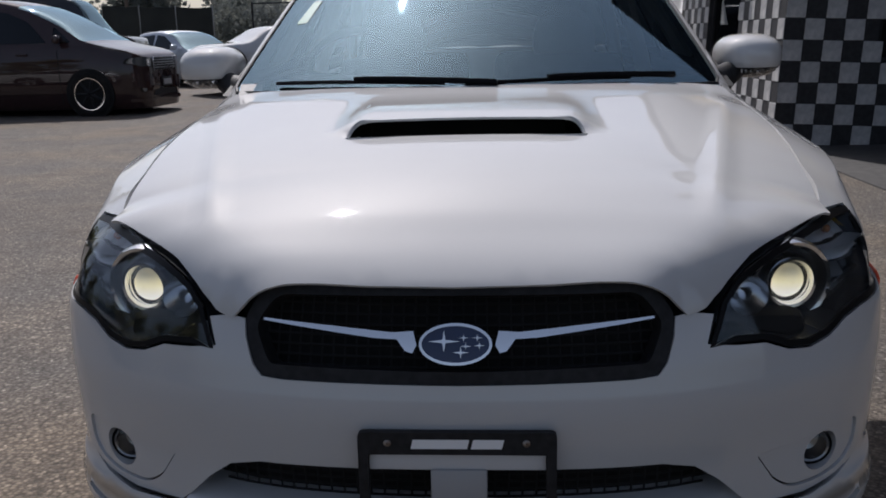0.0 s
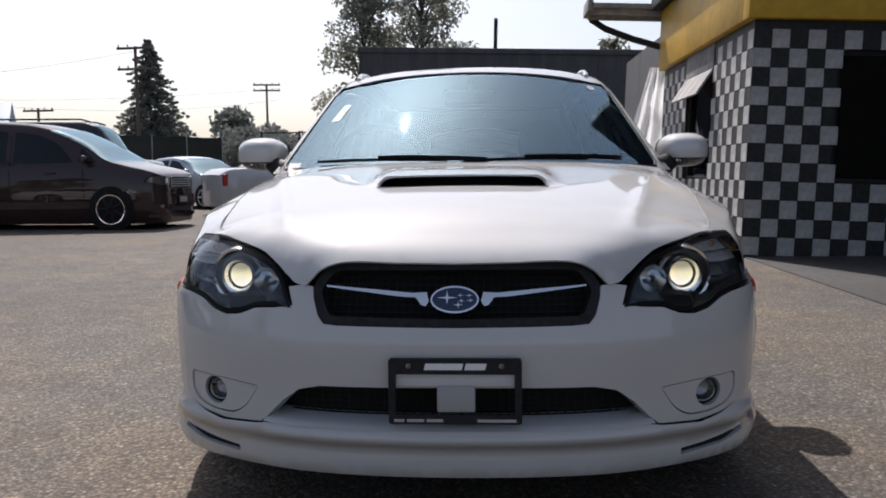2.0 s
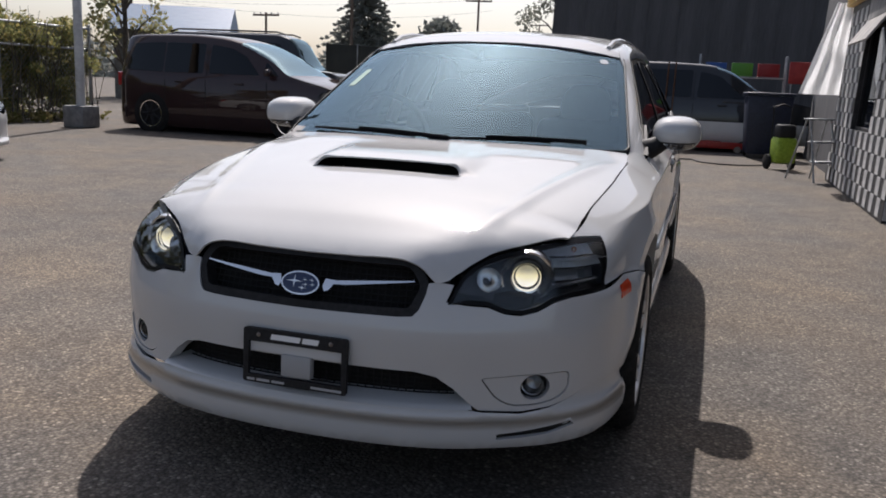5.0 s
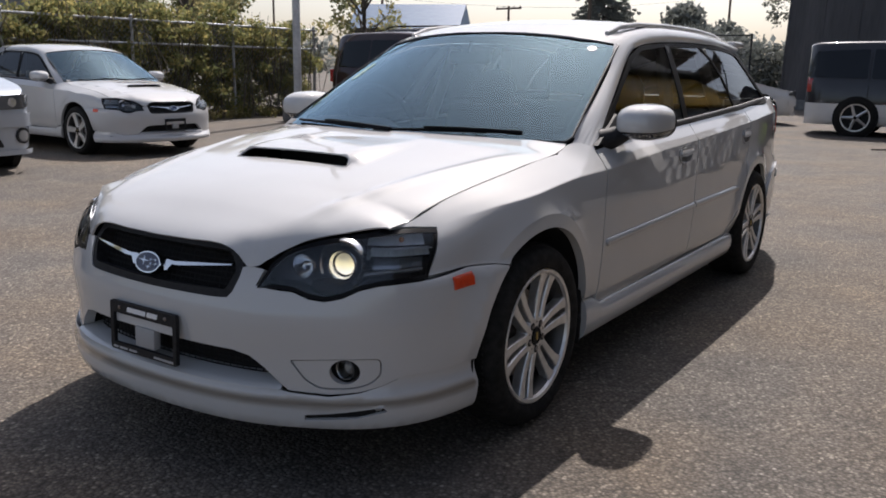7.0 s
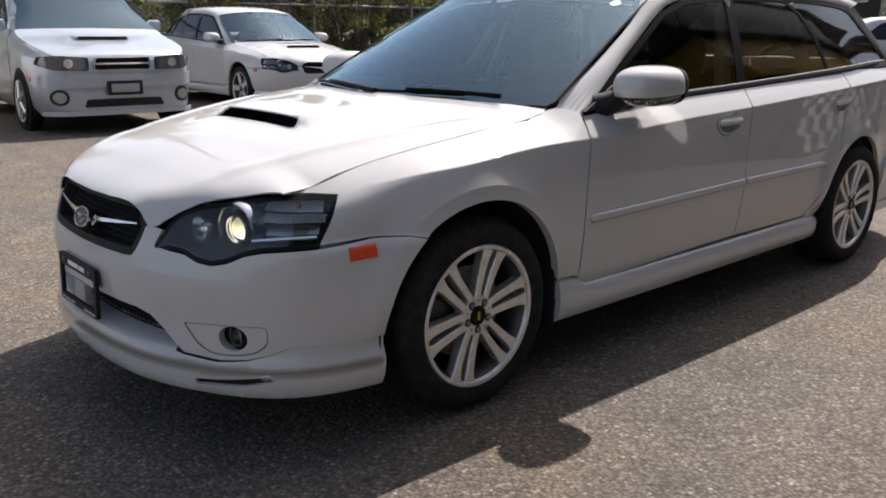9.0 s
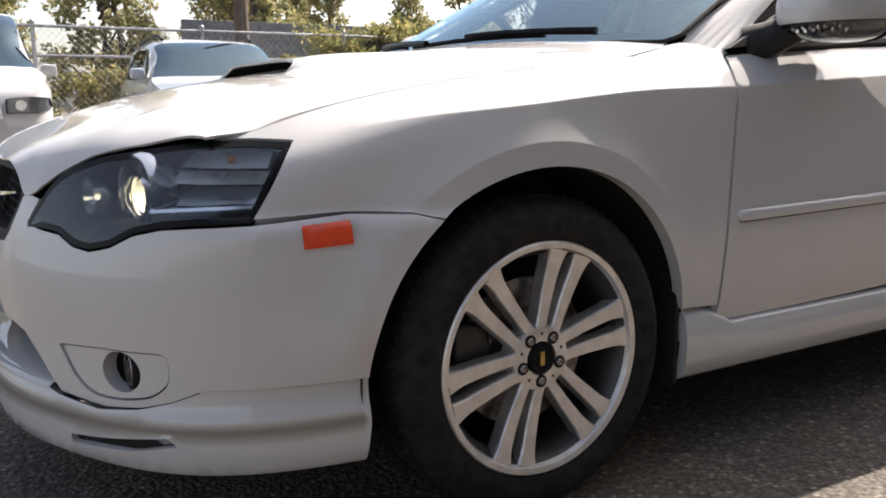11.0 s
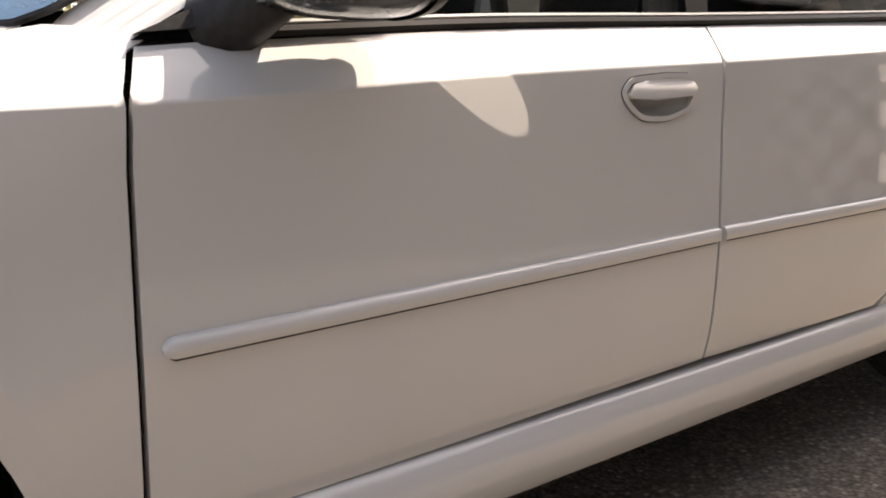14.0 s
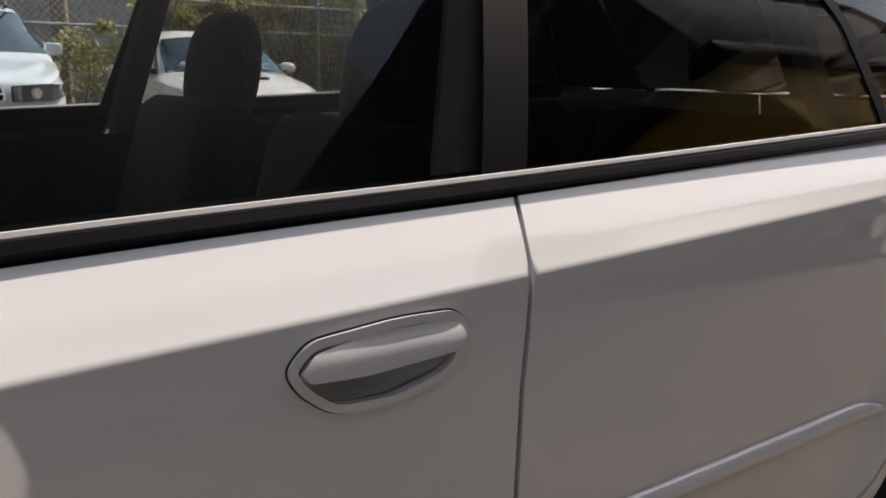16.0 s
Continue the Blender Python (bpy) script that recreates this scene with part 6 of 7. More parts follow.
    if scoop:
        boxes("bonnet_scoop", [(-.30, .30, .62, .95, float(top(.7)) - .02, float(top(.7)) + .045)], paint, v, .028)
        # near-black block paints the shade of the scoop's mouth
        boxes("scoop_opening", [(-.27, .27, .612, .66, float(top(.7)) + .004, float(top(.7)) + .038)], VOID, v, .008)
    if rack:
        for sg in (1, -1):
            bm = bmesh.new()
            tube(bm, [(W * .62 * sg, screen_top + .1, float(top(screen_top + .3)) - .01), (W * .64 * sg, screen_top + .3, float(top(screen_top + .5)) + .05), (W * .64 * sg, roof_end - .3, float(top(roof_end - .4)) + .05), (W * .62 * sg, roof_end - .1, float(top(roof_end - .2)))], .02, 8)
            part("roof_bar", bm, BLACK, v)
    return v


# saloon with the same nose, beside the fence
sister = estate_car(pose(-7.02, 5.74, 0, 0, 0, 87), saloon=True, plain=True, label="white saloon car with a bonnet scoop parked by the fence")
def saloon_tail(car):
    def back(u, v):
        u, v = np.asarray(u, float), np.asarray(v, float)
        return u * (.66 * (1 - v) + .56 * v), 3.98 * (1 - v) + 3.30 * v, 1.0 * (1 - v) + 1.385 * v
    panel("rear_window", back, [(-1, 0), (1, 0), (1, 1), (-1, 1)], TINTED, car, step=.2, flange=.01, out=(0, 3, .8))
    boxes("boot_lid", [(-.70, .70, 3.95, 4.60, .90, .985)], PAINT, car, .04)
saloon_tail(sister)
# silver high-roofed car next to it
FORESTER_TOP = [(0, .66), (.05, .82), (.2, .89), (.6, .97), (1.02, 1.05), (1.10, 1.09), (1.85, 1.52), (2.2, 1.58), (3.2, 1.585), (4.0, 1.53), (4.2, 1.40), (4.45, 1.02)]
vehicle("crossover_car", pose(-6.75, 2.85, 0, 0, 0, 86), SILVER, "silver crossover car with a bonnet scoop and roof bars", 4.45, .867, FORESTER_TOP, 1.06, 1.08, 1.88, 4.0, (.86, 3.38), .32, None,
        [[(1.48, 1.09), (2.0, 1.44), (2.35, 1.48), (2.35, 1.10)], [(2.43, 1.10), (2.43, 1.48), (3.2, 1.48), (3.3, 1.12)], [(3.38, 1.12), (3.28, 1.47), (3.8, 1.44), (4.0, 1.14)]], False, marker=True, bump=(.50, .64), seams=(1.30, 2.38, 3.36), scoop=True, rack=True, lamp_z=.68, grille_w=.36, fog_r=.085)
VAN_TOP = [(0, .62), (.04, .86), (.2, 1.0), (.75, 1.12), (1.0, 1.18), (1.9, 1.74), (2.3, 1.84), (3.2, 1.87), (4.4, 1.85), (4.7, 1.75), (4.84, 1.2)]
VAN_WIN = [[(1.50, 1.13), (2.0, 1.58), (2.4, 1.68), (2.45, 1.13)], [(2.55, 1.13), (2.55, 1.70), (3.45, 1.70), (3.45, 1.13)], [(3.52, 1.13), (3.52, 1.70), (4.45, 1.66), (4.62, 1.15)], [(1.05, 1.12), (1.42, 1.42), (1.42, 1.12)]]
MPV_TOP = [(0, .70), (.03, .88), (.1, .94), (.3, 1.01), (.6, 1.08), (.85, 1.15), (1.35, 1.46), (1.95, 1.72), (2.4, 1.81), (3.2, 1.85), (4.25, 1.83), (4.55, 1.75), (4.72, 1.25)]
MPV_WIN = [[(1.08, 1.13), (1.40, 1.38), (1.40, 1.13)], [(1.48, 1.13), (1.80, 1.46), (2.12, 1.60), (2.55, 1.66), (2.55, 1.13)], [(2.68, 1.13), (2.68, 1.67), (3.54, 1.68), (3.54, 1.13)], [(3.57, 1.13), (3.57, 1.68), (4.28, 1.65), (4.44, 1.15)]]
vehicle("people_carrier_van", pose(-5.37, 12.75, 0, 0, 0, 88), BROWN, "lowered dark plum people carrier van with polished wheel lips", 4.72, .89, MPV_TOP, 1.10, .82, 1.96, 4.4, (.84, 3.82), .345, None, MPV_WIN, True, front="van", low=.10, seams=(1.30, 2.60, 3.50), mould=.36, lamp_z=.74)
vehicle("people_carrier_van", pose(-6.75, .1, 0, 0, 0, 88), PAINT, "white people carrier van with a slatted chrome grille", 4.7, .90, VAN_TOP, 1.08, .98, 2.1, 4.6, (.92, 3.72), .32, None, VAN_WIN, False, front="van", lamp_z=.72, seams=(1.3, 2.5, 3.48))
vehicle("camper_van", pose(3.1, 17.0, 0, 0, 0, 92), DARKPAINT, "two-tone camper van, dark above and silver below", 4.6, .87, [(y, z * .94) for y, z in VAN_TOP], 1.06, .98, 2.1, 4.4, (.9, 3.65), .35, PALE, [[(y, z * .94) for y, z in w] for w in VAN_WIN], False, front="van", lamp_z=.72, seams=(1.3, 2.5, 3.48))
SUV_TOP = [(0, .85), (.03, 1.15), (.15, 1.24), (.62, 1.30), (.70, 1.32), (1.15, 1.98), (1.5, 2.08), (3.8, 2.08), (4.3, 1.98), (4.4, 1.3)]
SALOON_TOP = [(0, .58), (.05, .70), (.4, .78), (1.05, .92), (1.15, .95), (1.95, 1.36), (2.4, 1.42), (3.0, 1.39), (3.7, 1.08), (4.3, 1.03), (4.5, .9)]
SAL_WIN = [[(1.55, .94), (2.05, 1.27), (2.35, 1.32), (2.4, .95)], [(2.48, .95), (2.45, 1.32), (2.95, 1.29), (3.35, .98)]]
vehicle("off_road_car", pose(-7.35, 16.9, 0, 0, 0, 100), DARKPAINT, "dark off-road car with a roof rack behind the van", 4.4, .9, SUV_TOP, 1.34, .66, 1.2, 4.2, (.85, 3.5), .38, None, [[(1.15, 1.4), (1.4, 1.86), (2.2, 1.92), (2.2, 1.4)], [(2.3, 1.4), (2.3, 1.92), (3.3, 1.92), (3.3, 1.4)]], True, rack=True, lamp_z=.80, dim=True)
vehicle("saloon_car", pose(-6.3, 20.5, 0, 0, 0, 60), SILVER, "silver saloon car parked beyond the vans", 4.5, .86, SALOON_TOP, .92, 1.08, 2.0, 3.6, (.9, 3.55), .31, None, SAL_WIN, False)
vehicle("saloon_car", pose(-8.6, 27.0, 0, 0, 0, 75), DARKPAINT, "dark saloon car at the far end of the yard", 4.5, .86, SALOON_TOP, .92, 1.08, 2.0, 3.6, (.9, 3.55), .31, None, SAL_WIN, True)
vehicle("saloon_car", pose(-2.6, 19.5, 0, 0, 0, 128), PAINT, "white saloon car behind the wire fence", 4.5, .86, SALOON_TOP, .92, 1.08, 2.0, 3.6, (.9, 3.55), .32, None, SAL_WIN, True)

# ---- fence, plants and the distance ----
def leaf_material(name, a, b, c, thin=0.5):
    m = shader(name, a, 0.75, spec=0.12)
    n, l = m.node_tree.nodes, m.node_tree.links
    g = n.new("ShaderNodeNewGeometry")
    r = n.new("ShaderNodeValToRGB")
    r.color_ramp.elements.new(0.5)
    for e, (p, col) in zip(r.color_ramp.elements, ((0, a), (.55, b), (1, c))):
        e.position, e.color = p, (*col, 1)
    l.new(g.outputs["Random Per Island"], r.inputs[0])
    l.new(r.outputs[0], n["Principled BSDF"].inputs["Base Color"])
    tr = n.new("ShaderNodeBsdfTranslucent")
    mx = n.new("ShaderNodeMixShader")
    mx.inputs[0].default_value = thin
    l.new(r.outputs[0], tr.inputs[0])
    l.new(n["Principled BSDF"].outputs[0], mx.inputs[1])
    l.new(tr.outputs[0], mx.inputs[2])
    l.new(mx.outputs[0], n["Material Output"].inputs[0])
    return m


LEAF_IVY = leaf_material("ivy_leaves", (.13, .155, .07), (.25, .25, .10), (.46, .38, .15))
LEAF_WOOD = leaf_material("autumn_leaves", (.16, .18, .10), (.28, .28, .14), (.46, .38, .18))
# the next two leaf colours are greyed to carry distance haze
LEAF_DARK = leaf_material("hazed_conifer_needles", (.16, .175, .165), (.21, .225, .20), (.27, .28, .25), .25)
LEAF_FAR = leaf_material("hazed_far_foliage", (.24, .26, .25), (.29, .31, .29), (.34, .35, .32))
BARK = grain(shader("bark", rough=.9), 14, (.055, .045, .036), (.14, .12, .10), .5, second=2, stretch=(3, 3, .6))
GALV = grain(shader("galvanised_steel", rough=.45, metal=.7), 20, (.32, .33, .34), (.46, .47, .48), .1, second=3)
POLEWOOD = grain(shader("pole_timber", rough=.85), 10, (.10, .075, .055), (.17, .13, .10), .3, stretch=(4, 4, .4))
rng = np.random.default_rng(7)


def leaves(name, centres, spread, per, size, mat, parent, flat=0.7):
    """Many small pointed leaves scattered in clumps about the centres."""
    c = np.repeat(np.asarray(centres, float), per, 0)
    n = len(c)
    sp = np.repeat(np.broadcast_to(np.asarray(spread, float), (len(centres),)), per)
    d = rng.normal(size=(n, 3))
    d /= np.linalg.norm(d, axis=1, keepdims=True)
    p = c + d * (sp * rng.random(n) ** .45)[:, None] * (1, 1, flat)
    a = rng.normal(size=(n, 3))
    a /= np.linalg.norm(a, axis=1, keepdims=True)
    b = np.cross(a, rng.normal(size=(n, 3)))
    b /= np.linalg.norm(b, axis=1, keepdims=True)
    nn = np.cross(a, b)
    s = size * rng.uniform(.6, 1.3, n)[:, None]
    V = np.stack([p - a * s, p + b * s * .55 + nn * s * .15, p + a * s, p - b * s * .55 + nn * s * .15], 1).reshape(-1, 3)
    F = np.arange(4 * n).reshape(-1, 4)
    me = bpy.data.meshes.new(name)
    me.vertices.add(len(V))
    me.vertices.foreach_set("co", V.ravel())
    me.loops.add(4 * n)
    me.loops.foreach_set("vertex_index", F.ravel())
    me.polygons.add(n)
    me.polygons.foreach_set("loop_start", np.arange(0, 4 * n, 4))
    me.materials.append(mat)
    me.update(calc_edges=True)
    ob = new(name, me)
    if parent is not None:
        ob.parent = parent
    return ob


def broad_tree(x, y, h, r, mat, size, label, clumps=60, per=40, bare=.35, lean=0.0):
    t = thing("tree", pose(x, y, 0), label, "tree", "trees behind the yard")
    bm = bmesh.new()
    top = Vector((lean, 0, h * .92))
    pts = [Vector((lean * k * k, .15 * math.sin(k * 5), h * .92 * k)) for k in np.linspace(0, 1, 8)]
    tube(bm, pts, [h * .014 * (1.1 - k) + .015 for k in np.linspace(0, 1, 8)], 7)
    cs = []
    for i in range(clumps):
        k = bare + (1 - bare) * rng.random() ** .8
        w = r * (1 - ((k - bare) / (1 - bare)) ** 1.6 * .75) * (.35 + .65 * rng.random())
        a = rng.random() * 2 * math.pi
        base = Vector((lean * k * k, 0, h * .9 * k))
        tip = base + Vector((math.cos(a) * w, math.sin(a) * w, h * .05 + w * .35))
        if i % 2 == 0:
            tube(bm, [base - Vector((0, 0, h * .04)), base * .4 + tip * .6, tip], [h * .005 + .01, h * .003 + .006, .005], 5)
        cs.append(tuple(tip))
    part("trunk", bm, BARK, t)
    leaves("crown", cs, r * .30, per, size, mat, t)
    return t


def conifer(x, y, h, r, mat, size, label, per=26):
    t = thing("conifer", pose(x, y, 0), label, "tree", "trees behind the yard")
    bm = bmesh.new()
    tube(bm, [(0, 0, 0), (0, 0, h * .5), (0, 0, h * .98)], [h * .016, h * .01, .02], 7)
    cs, sp = [], []
    for k in np.linspace(.05, .985, 44):
        w = r * (1 - k) ** .8 * (.72 + .42 * rng.random()) + .10
        m = max(4, int(9 * (1 - k) + 3))
        turn = rng.random() * 6.28
        for j in range(m):
            a = turn + 2 * math.pi * (j + .6 * rng.random()) / m
            reach = w * rng.uniform(.7, 1.12)
            for f in (.3, .5, .7, .88, 1.0):
                cs.append((math.cos(a) * reach * f, math.sin(a) * reach * f, h * k - reach * .22 * f * f + rng.normal() * .05))
                sp.append(.10 + .13 * w * (1.15 - f))
            tube(bm, [(0, 0, h * k), (math.cos(a) * reach * .6, math.sin(a) * reach * .6, h * k - reach * .08), (math.cos(a) * reach, math.sin(a) * reach, h * k - reach * .22)], [.03, .02, .008], 4)
    part("trunk", bm, BARK, t)
    leaves("crown", cs, sp, per, size, mat, t, flat=.55)
    return t


# fence along the parked cars
FX = -12.6
fence = thing("wire_fence", pose(FX, 0, 0), "chain-link fence with galvanised posts and rails", "fence")
for y in np.arange(-9, 15, 2.6):
    bm = bmesh.new()
    tube(bm, [(0, y, 0), (0, y, 2.05)], .032, 8)
    bmesh.ops.create_uvsphere(bm, u_segments=8, v_segments=5, radius=.04, matrix=Matrix.Translation((0, y, 2.06)))
    part("post", bm, GALV, fence)
for z in (2.0, 1.55):
    bm = bmesh.new()
    tube(bm, [(0, -9, z), (0, 14.5, z)], .024, 8)
    part("rail", bm, GALV, fence)
def wires(y0, y1, z0, z1, gap, axis, parent):
    vs, fs = [], []
    r = .0035
    h = z1 - z0
    for sgn in (1, -1):
        for k in np.arange(y0 - h, y1 + h, gap):
            a, b = (k, z0), (k + h * sgn, z1)
            t0, t1 = 0.0, 1.0
            lo, hi = sorted(((y0 - a[0]) / (b[0] - a[0]), (y1 - a[0]) / (b[0] - a[0])))
            t0, t1 = max(t0, lo), min(t1, hi)
            if t1 - t0 < .02:
                continue
            p, q = [(a[0] + (b[0] - a[0]) * t, a[1] + (b[1] - a[1]) * t) for t in (t0, t1)]
            i = len(vs)
            for u, z in (p, q):
                for dx, dz in ((r, 0), (-r * .5, r), (-r * .5, -r)):
                    vs.append((dx, u, z + dz) if axis == 1 else (u, dx, z + dz))
            fs += [(i, i + 1, i + 4, i + 3), (i + 1, i + 2, i + 5, i + 4), (i + 2, i, i + 3, i + 5)]
    return tagged(link_mesh("wire_mesh", vs, fs, GALV, parent), kind="stuff")
wires(-9, 14.5, .08, 2.0, .11, 1, fence)
# overgrown stretch of the fence
def thicket(y0, y1, n, hmin, hmax, label, mat, per=110, size=.046):
    cs, sp = [], []
    stems = bmesh.new()
    for i in range(n):
        y = y0 + (y1 - y0) * rng.random()
        top = hmin + (hmax - hmin) * (.5 + .5 * noise.noise(Vector((y * .8, 3.1, 0)))) * rng.uniform(.75, 1.1)
        z = top * rng.random() ** .7
        cs.append((FX + rng.normal() * .30 - .50, y, z))
        sp.append(rng.uniform(.16, .36))
        if i % 5 == 0:
            a = Vector((FX + rng.normal() * .2, y + rng.normal() * .2, 0))
            tube(stems, [a, a + Vector((rng.normal() * .1, rng.normal() * .15, top * .5)), Vector((FX + rng.normal() * .3, y, top))], [.012, .009, .005], 5)
    t = thing("hedge", pose(0, 0, 0), label, "hedge")
    tagged(part("stem", stems, BARK, t), kind="stuff")
    leaves("foliage", cs, sp, per, size, mat, t)
thicket(6.2, 14.6, 620, 1.6, 2.9, "yellow-green climbing shrubs overgrowing the wire fence", LEAF_IVY)
thicket(-7, 6.2, 210, .9, 2.0, "thin green shrubs behind the wire fence", LEAF_IVY)
tagged(leaves("weeds", [(FX + .25 + rng.normal() * .25, y, .10) for y in np.arange(-8, 14.5, .12)], .16, 22, .06, leaf_material("dry_grass", (.10, .11, .03), (.20, .17, .07), (.33, .27, .14)), None), "dry grass and weeds along the fence foot", "weeds", kind="stuff")
# lamp pole on its block
pole = thing("steel_pole", pose(-10.68, 11.81, 0), "tall pale steel pole standing in a concrete block", "pole")
bm = bmesh.new()
tube(bm, [(0, 0, .3), (0, 0, 9)], [.085, .07], 14)
part("shaft", bm, grain(shader("pale_pole_paint", rough=.5), 15, (.50, .50, .50), (.62, .62, .61), .05, second=1.5), pole)
boxes("block", [(-.24, .24, -.24, .24, 0, .42)], GREYWALL, pole, .03)
# grey wall and timber pole behind the fence
gw = boxes("wall_grey", [(-17.2, -17, 4.8, 13, 0, 2.6)], GREYWALL, None, .01)
tagged(gw, "grey concrete block wall behind the fence", "wall", kind="structure")
for x, y, h in ((-14.2, 5.2, 9),):
    t = thing("timber_pole", pose(x, y, 0), "brown timber utility pole behind the fence", "pole")
    bm = bmesh.new()
    tube(bm, [(0, 0, 0), (0, 0, h)], [.15, .11], 10)
    part("shaft", bm, POLEWOOD, t)
# woods beyond the fence
for i in range(34):
    broad_tree(-20 - 22 * rng.random(), -14 + 40 * (i + rng.random()) / 34, rng.uniform(6.0, 9.5), rng.uniform(1.1, 2.0), LEAF_WOOD, .105, "slender trees with yellowing leaves beyond the fence", 44, 72, .10, rng.normal() * .4)
# distant conifer, poles and trees
conifer(-21.9, 52.5, 9.7, 3.9, LEAF_DARK, .085, "tall dark conifer in the distance", 34)
for x, y, h, r in ((-17.3, 55, 5.2, 2.4), (-15.2, 58, 4.4, 2.2), (-24, 60, 5.0, 2.5)):
    broad_tree(x, y, h, r, LEAF_DARK, .22, "dark bushy trees in the distance", 46, 40, .05)
for x, y, h, r in ((-6.6, 44, 12.6, 2.6), (-3.6, 45, 13.5, 3.0)):
    broad_tree(x, y, h, r, leaf_material("olive_leaves", (.20, .21, .18), (.27, .275, .23), (.34, .34, .28)), .13, "tall tree behind the dark hall", 80, 90, .2)
for x, y, h, r in ((7.6, 50, 9.0, 1.8), (10.4, 50, 8.6, 1.8), (12.6, 52, 8.2, 1.6)):
    broad_tree(x, y, h, r, leaf_material("grey_leaves", (.14, .15, .12), (.20, .21, .16), (.27, .26, .21)), .20, "thin-crowned tree behind the dark hall", 40, 22, .3)
def utility_pole(x, y, h, arms):
    t = thing("utility_pole", pose(x, y, 0, 0, 0, rng.uniform(-10, 10)), "timber utility pole with cross-arms in the distance", "pole", "utility poles")
    bm = bmesh.new()
    tube(bm, [(0, 0, 0), (0, 0, h)], [.13, .09], 8)
    part("shaft", bm, POLEWOOD, t)
    for z in arms:
        boxes("cross_arm", [(-1.2, 1.2, -.06, .06, h - z - .07, h - z + .07)], POLEWOOD, t, .01)
        for dx in (-1.1, -.5, .5, 1.1):
            bm = bmesh.new()
            tube(bm, [(dx, 0, h - z + .06), (dx, 0, h - z + .22)], .04, 6)
            part("insulator", bm, GREYWALL, t)
for x, y, h, arms in ((-21.3, 49, 8.7, (.1, 1.35)), (-19.9, 74, 9.0, (.1, .6)), (-21.5, 110, 9.0, (.1,)), (-37, 48, 6.4, (.3,)), (-33.5, 60, 6.0, (.2,)), (-60, 60, 9, (.2,)), (-1.0, 70, 11, (.2, 1.0))):
    utility_pole(x, y, h, arms)
cable = thing("overhead_cable", pose(0, 0, 0), "thin black overhead cables between distant poles", "cable")
for (x0, y0, z0), (x1, y1, z1) in (((-60, 60, 8.6), (-21.3, 49, 8.4)), ((-60, 60, 7.9), (-18.6, 74, 8.6)), ((-37, 48, 6.0), (-18.6, 74, 7.6))):
    bm = bmesh.new()
    tube(bm, [(x0 + (x1 - x0) * k, y0 + (y1 - y0) * k, z0 + (z1 - z0) * k - 1.0 * 4 * k * (1 - k)) for k in np.linspace(0, 1, 14)], .008, 5)
    part("cable", bm, BLACK, cable)
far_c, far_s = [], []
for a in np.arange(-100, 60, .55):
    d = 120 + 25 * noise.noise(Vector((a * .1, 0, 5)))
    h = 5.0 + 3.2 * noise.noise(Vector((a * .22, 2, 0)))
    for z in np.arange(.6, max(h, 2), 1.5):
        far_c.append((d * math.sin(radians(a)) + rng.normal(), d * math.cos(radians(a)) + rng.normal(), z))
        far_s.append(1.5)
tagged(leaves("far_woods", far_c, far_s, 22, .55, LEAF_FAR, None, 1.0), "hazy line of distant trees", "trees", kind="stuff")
# sheds in the distance
SHEDBLUE = grain(shader("blue_roof_sheet", rough=.5), 3, (.05, .12, .24), (.08, .17, .30), .1, stretch=(1, 12, 1))
def shed(x, y, w, d, h, wall_mat, roof_mat, label, turn=0):
    t = thing("shed", pose(x, y, 0, 0, 0, turn), label, "building")
    boxes("wall", [(-w / 2, w / 2, -d / 2, d / 2, 0, h)], wall_mat, t, 0)
    bm = bmesh.new()
    v = [bm.verts.new(p) for p in ((-w / 2 - .3, -d / 2 - .3, h), (w / 2 + .3, -d / 2 - .3, h), (w / 2 + .3, 0, h + 1.1), (-w / 2 - .3, 0, h + 1.1), (-w / 2 - .3, d / 2 + .3, h), (w / 2 + .3, d / 2 + .3, h))]
    for f in ((0, 1, 2, 3), (3, 2, 5, 4), (0, 3, 4), (1, 5, 2)):
        bm.faces.new([v[i] for i in f])
    part("roof", bm, roof_mat, t, smooth=False)
    for i in range(3):
        boxes("window", [(-w / 2 + 1 + i * w / 3.2, -w / 2 + 2.2 + i * w / 3.2, -d / 2 - .03, -d / 2 - .004, 1.0, 2.1)], GLOSSBLACK, t, .01)
shed(-20.6, 29.3, 4.2, 3.5, 2.7, GREYWALL, SHEDBLUE, "low shed with a blue sheet roof", 25)
hc = []
for k in np.linspace(.42, 1, 100):
    x, y, h = -17.5 + 11.5 * k, 37 + 2.5 * math.sin(k * 5), 3.7 - 1.7 * k + .5 * noise.noise(Vector((k * 14, 0, 2)))
    hc += [(x + rng.normal() * .5, y + rng.normal() * .5, z) for z in np.arange(.3, h, .5)]
tagged(leaves("far_hedge", hc, .5, 34, .10, LEAF_DARK, None, 1.0), "dark unclipped hedge at the far end of the yard", "hedge", kind="stuff")
# hedge stand-in at the end of the yard, backlit shade in its colour
HEDGE_SHEET = grain(shader("dark_hedge_sheet", rough=.9, spec=.1), 60, (.045, .047, .043), (.075, .078, .07), .2, second=.6, dist=.003)
hedge_sheets = thing("hedge_stand_in", pose(-16.2, 34.5, 0), "dark green-grey sheets on posts standing in for a backlit hedge", "fence")
for i in range(4):
    bm = bmesh.new()
    tube(bm, [(i * 1.55, .06, 0), (i * 1.55, .06, 2.75 - .06 * i)], .04, 8)
    part("post", bm, GALV, hedge_sheets)
